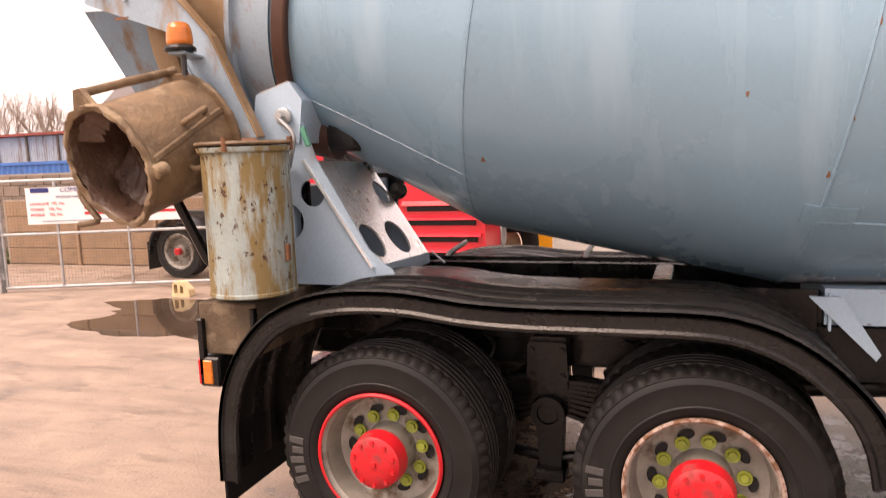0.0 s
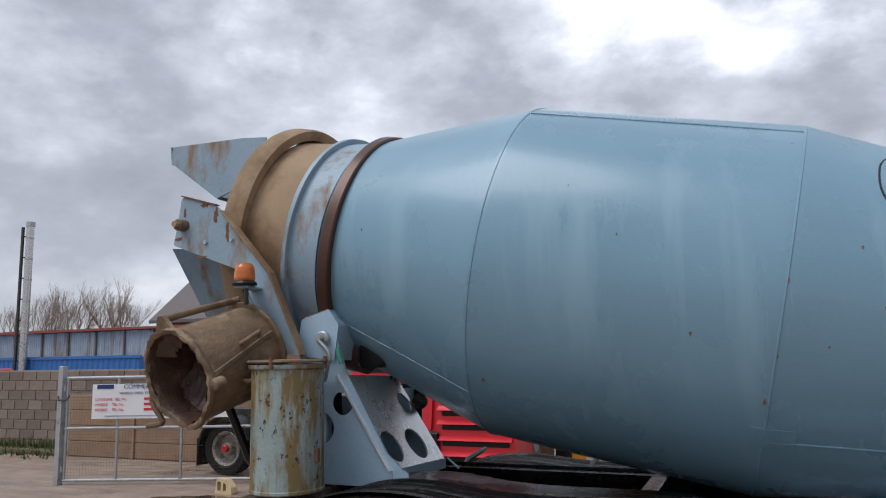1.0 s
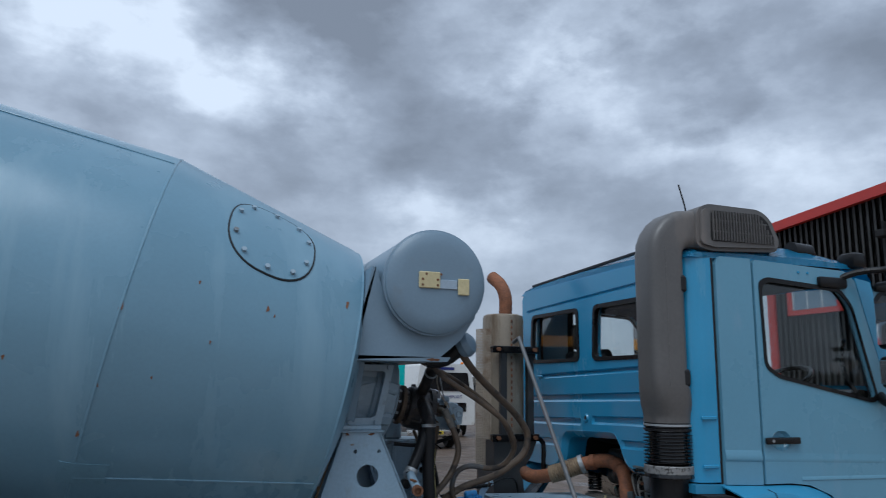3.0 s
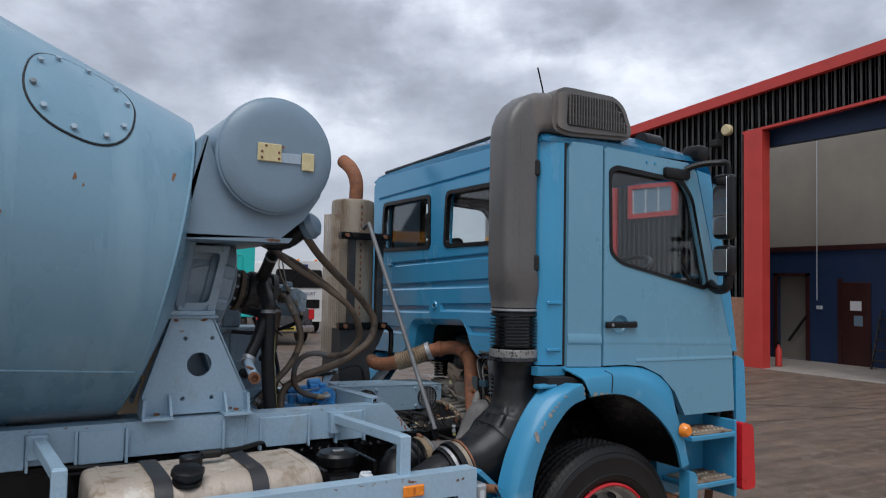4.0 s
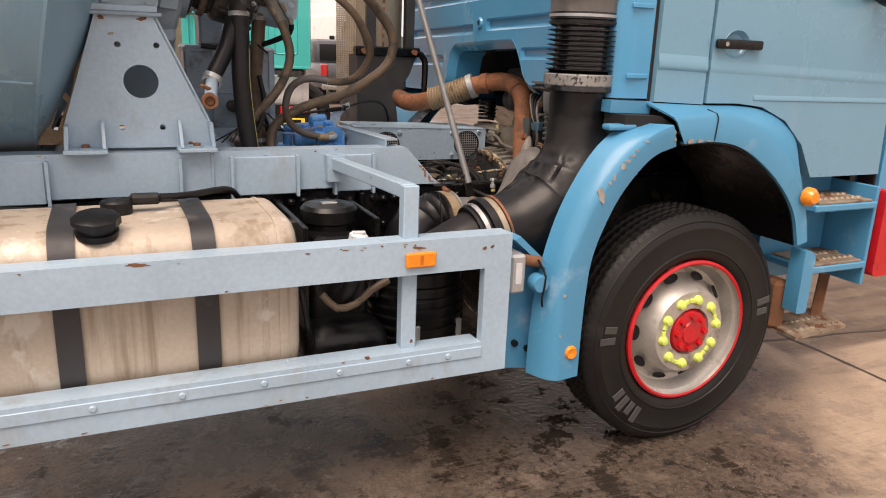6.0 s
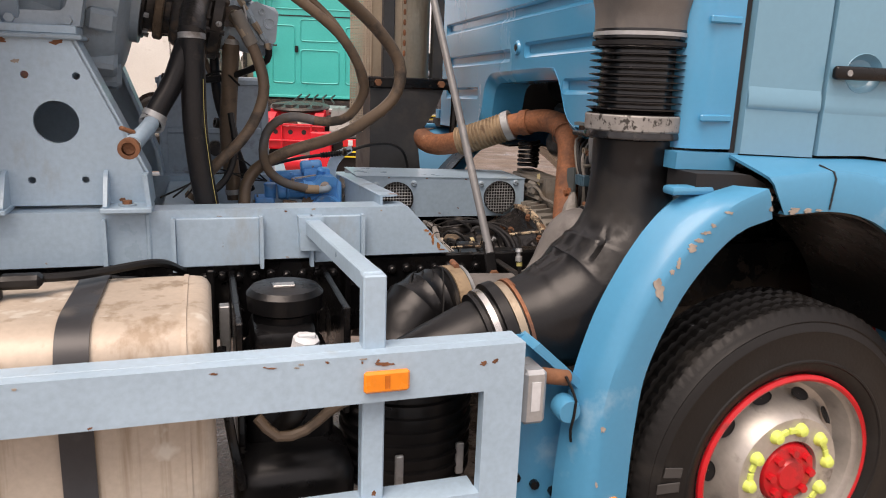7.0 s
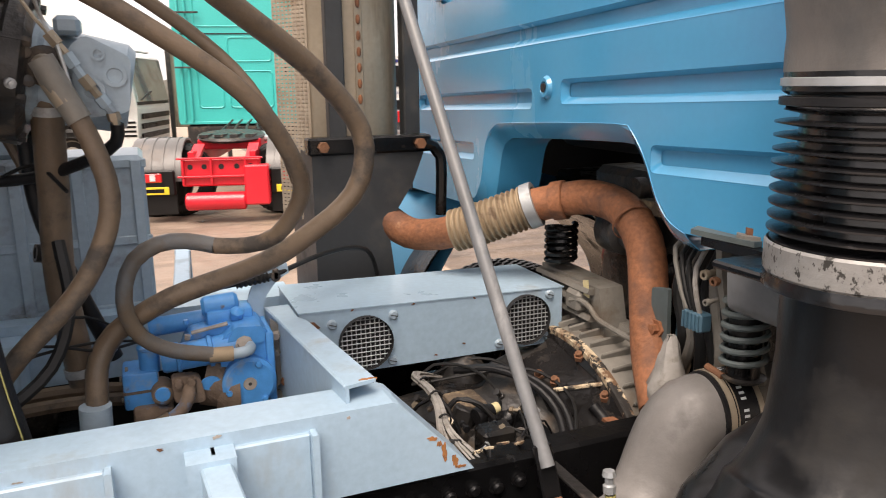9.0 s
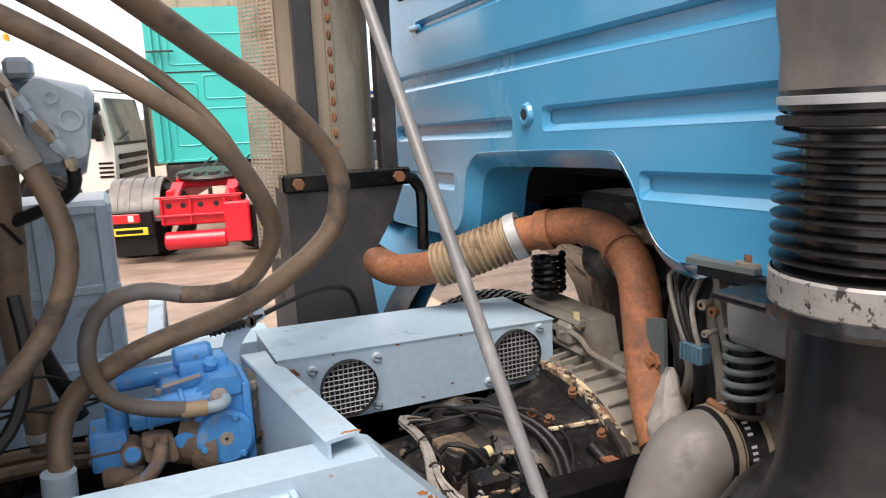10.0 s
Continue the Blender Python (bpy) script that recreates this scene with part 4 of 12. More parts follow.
# ---- drum ----
DA = radians(11.85)
D_O, D_D = Vector((1.0, 0, 2.404)), Vector((math.cos(DA), 0, -math.sin(DA)))
D_U = Vector((math.sin(DA), 0, math.cos(DA)))
D_B = D_O + Vector((0, 0, 0.022))  # the shell sits a little above the axis of ring and neck


def on_drum(s, r, a):
    """A place at s along the drum's axis; a: 0 is up, 90 the truck's right side."""
    a = radians(a)
    return D_B + D_D * s + (D_U * math.cos(a) - Vector((0, 1, 0)) * math.sin(a)) * r


def drum_r(s):
    return float(np.interp(s, [-1.7, -1.58, -0.531, 0.991, 2.10], [0.79, 0.795, 1.075, 1.063, 0.828]))


prof = [(-1.72, 0.765), (-1.58, 0.795), (-1.2, 0.896), (-0.9, 0.976), (-0.56, 1.067), (-0.531, 1.074), (-0.50, 1.073), (0.0, 1.071), (0.5, 1.067), (0.95, 1.064), (0.991, 1.062), (1.03, 1.055),
        (1.5, 0.955), (2.07, 0.835), (2.10, 0.824), (2.112, 0.806), (2.14, 0.76), (2.22, 0.5), (2.26, 0.3), (2.27, 0.0)]
drum = part("drum", lathe(B(), prof, D_B, D_D, 128), M_DRUM, truck, "pale blue-grey rotating concrete drum with weld seams")
for s, r, w in ((-0.531, 1.0745, 0.008), (0.991, 1.0625, 0.008), (2.105, 0.822, 0.010)):
    part("weld_seam", lathe(B(), [(s - w, r - 0.004), (s - w * 0.5, r + 0.003), (s + w * 0.5, r + 0.003), (s + w, r - 0.004)], D_B, D_D, 128), M_DRUM, drum)


def drum_line(s0, s1, a0, a1, w=0.006):
    bm = B()
    pts = [on_drum(s0 + (s1 - s0) * k / 16, drum_r(s0 + (s1 - s0) * k / 16) + 0.001, a0 + (a1 - a0) * k / 16) for k in range(17)]
    return tube(bm, pts, w, 6, curve=False)


part("weld_seam", drum_line(-0.52, 0.98, 30, 30, 0.007), M_DRUM, drum)
part("weld_seam", drum_line(-1.56, -0.54, 130, 135, 0.0022), M_DRUM, drum)
part("weld_seam", drum_line(1.0, 2.09, 129, 129, 0.005), M_DRUM, drum)
# inspection hatch, a rounded cover with bolts
def hatch():
    bm = B()
    n = 40
    sc, ac = 1.568, 46.3
    def at(u, v, lift):
        s = sc + u
        r = drum_r(s)
        return on_drum(s, r + lift, ac + math.degrees(v / r))
    edge = [(0.235 * math.copysign(abs(math.cos(t)) ** 0.8, math.cos(t)), 0.27 * math.copysign(abs(math.sin(t)) ** 0.8, math.sin(t))) for t in (2 * math.pi * k / n for k in range(n))]
    rings = [[bm.verts.new(at(u * k, v * k, lift)) for u, v in edge] for k, lift in ((1.0, 0.0), (0.99, 0.006), (0.6, 0.007), (0.25, 0.007))]
    for a, b in zip(rings, rings[1:]):
        for k in range(n):
            bm.faces.new((a[k], a[(k + 1) % n], b[(k + 1) % n], b[k]))
    bm.faces.new(rings[-1])
    cover = part("hatch_cover", bm, M_DRUM, drum, "bolted hatch cover in drum paint")
    part("hatch_gasket", tube(B(), [at(u * 1.01, v * 1.01, 0.001) for u, v in edge + edge[:1]], 0.0055, 6, curve=False), M_DARK, drum)
    for k in range(10):
        u, v = edge[k * 4 + 2]
        p, q = at(u * 0.86, v * 0.86, 0.005), at(u * 0.86, v * 0.86, 0.022)
        part("hatch_bolt", cyl(B(), p, q, 0.014, n=6), M_GEAR, cover)


hatch()
# a welded repair patch low on the flank, a shade darker
M_PATCH = material("repair_patch_paint", (0.168, 0.305, 0.395), 0.4, vary=0.1, scale=6, stain=(0.14, 0.25, 0.31), stain_amount=0.3, stain_scale=9)
rows = []
for k in range(7):
    sp = 0.93 + 0.20 * k / 6
    rows.append([on_drum(sp, drum_r(sp) + 0.0015, 124.5 + 6.5 * j / 6) for j in range(7)])
part("repair_patch", loft(rows, 0.003), M_PATCH, drum, "darker welded repair patch")
for s, a, w, h in ((0.993, 84.8, 0.011, 0.034), (-0.433, 128.3, 0.013, 0.018), (0.974, 116.5, 0.009, 0.02), (0.615, 102.0, 0.008, 0.015), (-1.356, 85.9, 0.006, 0.012), (1.62, 74, 0.010, 0.022), (1.66, 75.5, 0.006, 0.012), (0.998, 104, 0.006, 0.012), (0.2, 79, 0.005, 0.008),
                   (1.4, 88, 0.006, 0.012), (2.02, 62, 0.016, 0.030), (1.28, 73, 0.008, 0.012), (-0.1, 66, 0.005, 0.007), (1.2, 100, 0.006, 0.01)):
    p = on_drum(s, drum_r(s) + 0.0012, a)
    nrm = (p - (D_B + D_D * s)).normalized()
    w, h = w * 0.7, h * 0.75
    bm = B()
    vs = []
    for k in range(10):
        t = 2 * math.pi * k / 10
        rr = 1 + 0.3 * math.sin(3 * t + s * 9)
        side = nrm.cross(D_D).normalized()
        vs.append(bm.verts.new(p + D_D * w * rr * math.cos(t) + side * h * rr * math.sin(t)))
    f0 = bm.faces.new(vs)
    ex = bmesh.ops.extrude_face_region(bm, geom=[f0])["geom"]
    bmesh.ops.translate(bm, vec=nrm * -0.006, verts=[g for g in ex if isinstance(g, bmesh.types.BMVert)])
    part("rust_spot", bm, M_RUSTEDGE, drum, "small chip of rust")
# roller ring, neck and crusted mouth collar
part("roller_ring", lathe(B(), [(-1.655, 0.79), (-1.655, 0.83), (-1.647, 0.838), (-1.583, 0.838), (-1.575, 0.83), (-1.575, 0.79)], D_O, D_D, 96), M_RING, drum, "brown steel roller ring")
part("neck", lathe(B(), [(-1.70, 0.785), (-1.90, 0.765), (-1.925, 0.765), (-1.925, 0.80), (-1.955, 0.80), (-1.955, 0.755)], D_O, D_D, 96), M_PALE_WORN, drum, "worn pale blue neck of the drum")
part("neck_crust", lathe(B(), [(-1.95, 0.762), (-2.10, 0.752), (-2.30, 0.742), (-2.33, 0.742)], D_O, D_D, 96), M_CEMENT, drum, "neck crusted with dried cement")
# ---- rear end: collar, hoppers, chute, stand, bucket ----
bm = B()
n = 80
rows = []
for s, r in ((-2.30, 0.74), (-2.29, 0.81), (-2.32, 0.822), (-2.42, 0.822), (-2.45, 0.81), (-2.45, 0.70)):
    rows.append([bm.verts.new(on_drum(s, r, -150 + 300 * k / n)) for k in range(n + 1)])
for a, b in zip(rows, rows[1:]):
    for k in range(n):
        bm.faces.new((a[k], a[k + 1], b[k + 1], b[k]))
bm.faces.new([r_[0] for r_ in rows])
bm.faces.new([r_[-1] for r_ in rows])
part("mouth_collar", bm, M_CEMENT, truck, "cement-crusted collar round the drum mouth")

# charge hopper above the mouth
bm = B()
for s in (-1, 1):
    slab(bm, [(-2.24, 3.635), (-2.22, 3.53), (-1.78, 3.19), (-1.42, 3.30), (-1.35, 3.60), (-1.55, 3.62)], "y", s * 0.40, s * 0.412)
slab(bm, [(-0.42, 3.635), (0.42, 3.635), (0.40, 3.50), (-0.40, 3.50)], "x", -2.24, -2.225)
prism = [(-2.235, 3.51), (-1.78, 3.18), (-1.76, 3.20), (-2.225, 3.54)]
slab(bm, prism, "y", -0.41, 0.41)
part("charge_hopper", bm, M_PALE_WORN, truck, "stained pale blue feed hopper above the drum mouth", smooth=False)
# side frame plates with leg, outside the collar
def frame_xz(x, z):
    return 1.5 + (x - 1.5) * 0.972, 1.92 + (z - 1.92) * 0.972


for s in (-1, 1):
    def fp(x, y, z):
        return (frame_xz(x, z)[0], s * y, frame_xz(x, z)[1])

    outline = [(-1.80, 3.14), (-1.50, 3.05), (-1.43, 2.98), (-1.05, 2.55), (-0.80, 2.02), (-0.995, 2.02), (-1.24, 2.47), (-1.32, 2.60), (-1.87, 2.80), (-1.85, 2.86)]
    bm = slab(B(), rounded([frame_xz(*q) for q in outline], 0.03, 3), "y", s * 0.84, s * 0.856)
    fr = part("hopper_frame", bm, M_PALE_WORN, truck, "stained pale blue frame plate beside the hopper", smooth=False)
    part("frame_flange", beam(B(), fp(-1.45, 0.845, 3.01), fp(-1.04, 0.845, 2.55), 0.07, 0.012, 0.003, up=(1, 0, 0.6)), M_CEMENT, fr)
    part("frame_flange", beam(B(), fp(-1.045, 0.845, 2.555), fp(-0.795, 0.845, 2.02), 0.07, 0.012, 0.003, up=(1, 0, 0.6)), M_CEMENT, fr)
    part("frame_flange", beam(B(), fp(-1.24, 0.845, 2.47), fp(-0.995, 0.845, 2.02), 0.06, 0.010, 0.003, up=(1, 0, 0.6)), M_PALE_WORN, fr)
    part("frame_flange", beam(B(), fp(-1.80, 0.845, 3.145), fp(-1.50, 0.845, 3.055), 0.05, 0.010, 0.003, up=(0, 0, 1)), M_RUSTEDGE, fr)
    part("pivot_pin", cyl(B(), fp(-1.77, 0.80, 2.93), fp(-1.77, 0.93, 2.93), 0.04, n=18, bev=0.008), M_CHUTE, fr)
    part("pivot_nut", cyl(B(), fp(-1.77, 0.93, 2.93), fp(-1.77, 0.96, 2.93), 0.022, n=6), M_CEMENT, fr)
    for x, z, r in ((-1.58, 2.80, 0.015), (-1.36, 2.80, 0.012)):
        part("frame_bolt", cyl(B(), fp(x, 0.856, z), fp(x, 0.872, z), r, n=6), M_PALE, fr)
    for k, (x, z, w, h) in enumerate(((-1.77, 3.02, 0.010, 0.05), (-1.60, 3.06, 0.03, 0.02), (-1.50, 2.98, 0.025, 0.05), (-1.40, 2.86, 0.02, 0.06), (-1.82, 2.84, 0.03, 0.02), (-1.62, 2.70, 0.05, 0.012))):
        part("frame_rust", blotch(fp(x, 0.856, z), (0, s, 0), w, h, 3 + k), M_RUSTEDGE, fr)
# lower discharge hopper
bm = B()
top = [(-2.02, -0.60, 2.80), (-2.02, 0.60, 2.80), (-1.12, 0.62, 2.75), (-1.12, -0.62, 2.75)]
bot = [(-1.78, -0.40, 2.18), (-1.78, 0.40, 2.18), (-0.98, 0.40, 2.06), (-0.98, -0.40, 2.06)]
tv, bv = [bm.verts.new(p) for p in top], [bm.verts.new(p) for p in bot]
for k in range(4):
    bm.faces.new((tv[k], tv[(k + 1) % 4], bv[(k + 1) % 4], bv[k]))
bmesh.ops.solidify(bm, geom=bm.faces[:], thickness=0.012)
part("discharge_hopper", bm, M_PALE_WORN, truck, "stained blue discharge hopper", smooth=False)
bm = cyl(B(), (-1.5, 0, 2.10), (-1.5, 0, 2.25), 0.34, n=32)
part("hopper_spout", bm, M_CHUTE, truck)

# swing chute folded across the back, open end towards the right side
C0, C1 = Vector((-1.255, -1.36, 1.893)), Vector((-1.115, -0.80, 2.066))
d = (C1 - C0)
L = d.length
rough_edge = random.Random(12)


def crust(bm, amount, keep=()):
    for v in bm.verts:
        v.co += Vector([rough_edge.uniform(-amount, amount) for _ in range(3)])
    return bm


prof = [(0.012, 0.268), (0.0, 0.285), (0.0, 0.30), (0.022, 0.308), (0.04, 0.30), (0.05, 0.288)] + [(L * k / 14, 0.283) for k in range(2, 13)] + [(L * 0.90, 0.285), (L * 0.905, 0.315), (L * 0.935, 0.318), (L * 0.94, 0.285), (L, 0.282)]
shell = crust(lathe(B(), prof, C0, d, 90), 0.004)
for v in shell.verts:  # chipped, crusted rim
    u_ = (v.co - C0).dot(d.normalized())
    if u_ < 0.06:
        q_ = v.co - C0 - d.normalized() * u_
        a_ = math.atan2(q_.z, q_.x)
        v.co += d.normalized() * (0.008 * math.sin(3 * a_ + 1.0) + 0.004 * math.sin(11 * a_) + 0.002 * math.sin(23 * a_)) * (1 - u_ / 0.06) + q_.normalized() * 0.005 * math.sin(5 * a_ + 2.0)
chute = part("chute", shell, M_CHUTE, truck, "cement-crusted round discharge chute, open end showing")
part("chute_lining", crust(lathe(B(), [(0.010, 0.269)] + [(L * k / 16, 0.258) for k in range(1, 16)] + [(L, 0.25), (L, 0.0)], C0, d, 48), 0.009), M_CHUTE_IN, chute, "wet inside of the chute, darkened for its shade")
dd, uu, vv = basis(d)


def round_chute(u, a, r):
    """A place on the chute: u along it, a in degrees (0 is up, 90 the truck's front side)."""
    up = (Vector((0, 0, 1)) - dd * dd.z).normalized()
    fwd = up.cross(dd) * -1.0
    fwd = fwd if fwd.x > 0 else -fwd
    a = radians(a)
    return C0 + dd * u + (up * math.cos(a) + fwd * math.sin(a)) * r


# broken crust of dried cement left inside, with a hollow painted black above it
bm = B()
for k in range(25):
    h = -0.245 + 0.49 * k / 24
    low = -math.sqrt(max(0.0, 0.262 ** 2 - h * h))
    top = min(-low - 0.02, 0.015 + 0.05 * math.sin(5.0 * h * 8) * 0.5 + rough_edge.uniform(-0.035, 0.045) - 0.35 * h)
    vs = []
    for u, f_ in ((0.16, 0.02), (0.20, 0.12), (0.26, 0.35), (0.31, 0.65), (0.34, 0.9), (0.36, 1.0), (0.44, 0.97)):
        v_ = low + (top - low) * f_
        vs.append(bm.verts.new(round_chute(u + rough_edge.uniform(-0.012, 0.012), math.degrees(math.atan2(h, v_)), math.hypot(h, v_))))
    if k:
        for j in range(len(vs) - 1):
            bm.faces.new((last[j], last[j + 1], vs[j + 1], vs[j]))
    last = vs
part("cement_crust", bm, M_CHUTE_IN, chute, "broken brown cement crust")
# black disc in place of the shade deep in the chute
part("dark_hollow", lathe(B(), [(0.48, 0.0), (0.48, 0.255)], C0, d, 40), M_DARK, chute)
bm = B()
prev = None
for k in range(19):
    a_ = -62 + 124 * k / 18
    drop_ = 0.045 + 0.035 * abs(math.sin(k * 1.7)) + rough_edge.uniform(0, 0.03)
    row = [bm.verts.new(round_chute(u_, a_, r_)) for u_, r_ in ((0.05, 0.262), (0.09, 0.262 - drop_ * 0.5), (0.13, 0.262 - drop_), (0.16, 0.262 - drop_ * 0.9), (0.20, 0.258))]
    if prev:
        for j in range(4):
            bm.faces.new((prev[j], prev[j + 1], row[j + 1], row[j]))
    prev = row
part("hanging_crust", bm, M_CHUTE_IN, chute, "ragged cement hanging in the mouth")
part("inner_hook", tube(B(), [round_chute(0.10, 62, 0.262), round_chute(0.10, 60, 0.20), round_chute(0.08, 66, 0.17)], 0.018, 8), M_CHUTE, chute)
for a, u in ((97, 0.02), (263, 0.02), (250, 0.05)):
    p = round_chute(u, a, 0.315)
    part("chute_lug", crust(cyl(B(), p, p + dd * 0.075, 0.036, n=12, bev=0.008), 0.002), M_CHUTE, chute)
ear = [bm_v for bm_v in (round_chute(0.01, -22, 0.29), round_chute(0.01, 14, 0.29), round_chute(0.01, 0, 0.375), round_chute(0.01, -8, 0.375))]
bm = B()
va_, vb_ = [bm.verts.new(p) for p in ear], [bm.verts.new(p + dd * 0.025) for p in ear]
bm.faces.new(va_)
bm.faces.new(vb_)
for k in range(4):
    bm.faces.new((va_[k], va_[(k + 1) % 4], vb_[(k + 1) % 4], vb_[k]))
part("chute_ear", bm, M_CHUTE, chute)
for u0, u1, a in ((0.30, 0.44, 66), (0.26, 0.42, 108)):
    part("chute_handle", tube(B(), [round_chute(u0, a, 0.28), round_chute(u0 + 0.01, a, 0.325), round_chute(u1 - 0.01, a - 4, 0.325), round_chute(u1, a - 4, 0.28)], 0.014, 8), M_CHUTE, chute)
part("chute_rib", beam(B(), round_chute(0.06, 88, 0.285), round_chute(0.54, 66, 0.29), 0.022, 0.03), M_CHUTE, chute)
part("lift_rod", tube(B(), [round_chute(0.02, -4, 0.35), round_chute(0.28, -8, 0.345), round_chute(0.54, -10, 0.335), round_chute(0.58, -4, 0.335)], 0.022, 10, curve=False), M_CHUTE, chute)
part("chute_handle", tube(B(), [round_chute(0.05, 258, 0.31), round_chute(0.02, 248, 0.35), round_chute(0.01, 236, 0.35), round_chute(0.01, 222, 0.36), round_chute(0.0, 225, 0.40), round_chute(-0.02, 232, 0.47)], 0.017, 8), M_CHUTE, chute)
part("chute_prop", tube(B(), [round_chute(0.30, 178, 0.27), (-1.08, -0.90, 1.40), (-0.95, -0.85, 1.22)], 0.026, 10, curve=False), M_BLACK, truck, "dark rod propping the chute")
part("chute_bracket", box(B(), -1.12, -0.93, -0.75, -0.55, 1.15, 1.95, 0.01), M_BLACK, truck)
part("hydraulic_ram", tube(B(), [(-1.10, -0.80, 1.82), (-1.10, -0.80, 1.5), (-1.08, -0.78, 1.28)], 0.035, 12, curve=False), M_BLACK, truck)

# bucket-like drum at the rear corner
bm = lathe(B(), [(0, 0.0), (0.0, 0.206), (0.006, 0.213), (0.020, 0.213), (0.024, 0.208), (0.68, 0.208), (0.69, 0.222), (0.705, 0.226), (0.712, 0.226), (0.715, 0.0)], (-0.69, -1.06, 1.255), (0, 0, 1), 56)
bucket = part("bucket", bm, M_BUCKET, truck, "round rusty pale blue steel bucket with flanged lid")
part("bucket_lid", lathe(B(), [(0, 0.0), (0.0, 0.228), (0.008, 0.234), (0.018, 0.228), (0.022, 0.0)], (-0.69, -1.06, 1.975), (0, 0, 1), 56), M_CHUTE, bucket, "rusty bucket lid")
for a in (15, 165, 280):
    x, y = -0.69 + 0.222 * math.cos(radians(a)), -1.06 + 0.222 * math.sin(radians(a))
    part("lid_catch", cyl(B(), (x, y, 1.945), (x, y, 2.01), 0.014, n=8), M_RUSTEDGE, bucket)
part("bucket_catch", box(B(), -0.483, -0.463, -1.1, -1.07, 1.42, 1.50, 0.004), M_RUSTEDGE, bucket)

# amber beacon on its arm
beacon = part("beacon", lathe(B(), [(0, 0.0), (0, 0.075), (0.012, 0.078), (0.02, 0.072), (0.03, 0.06)], (-1.045, -1.02, 2.45), (0, 0, 1), 28), M_BLACK, truck, "amber rotating beacon on a bracket")
part("beacon_lens", lathe(B(), [(0.03, 0.060)] + [(0.04 + 0.006 * k, 0.0635 + (0.0018 if k % 2 else 0.0) - 0.0001 * k * k / 2) for k in range(13)] + [(0.128, 0.05), (0.138, 0.034), (0.142, 0.0)], (-1.045, -1.02, 2.45), (0, 0, 1), 28), M_ORANGE_DARK, beacon, "amber beacon dome")
part("beacon_arm", beam(B(), (-1.10, -0.74, 2.44), (-1.04, -1.06, 2.44), 0.09, 0.016), M_PALE_WORN, beacon)
part("beacon_bolt", cyl(B(), (-1.03, -1.02, 2.33), (-1.03, -1.02, 2.43), 0.014, n=8), M_IRON, beacon)

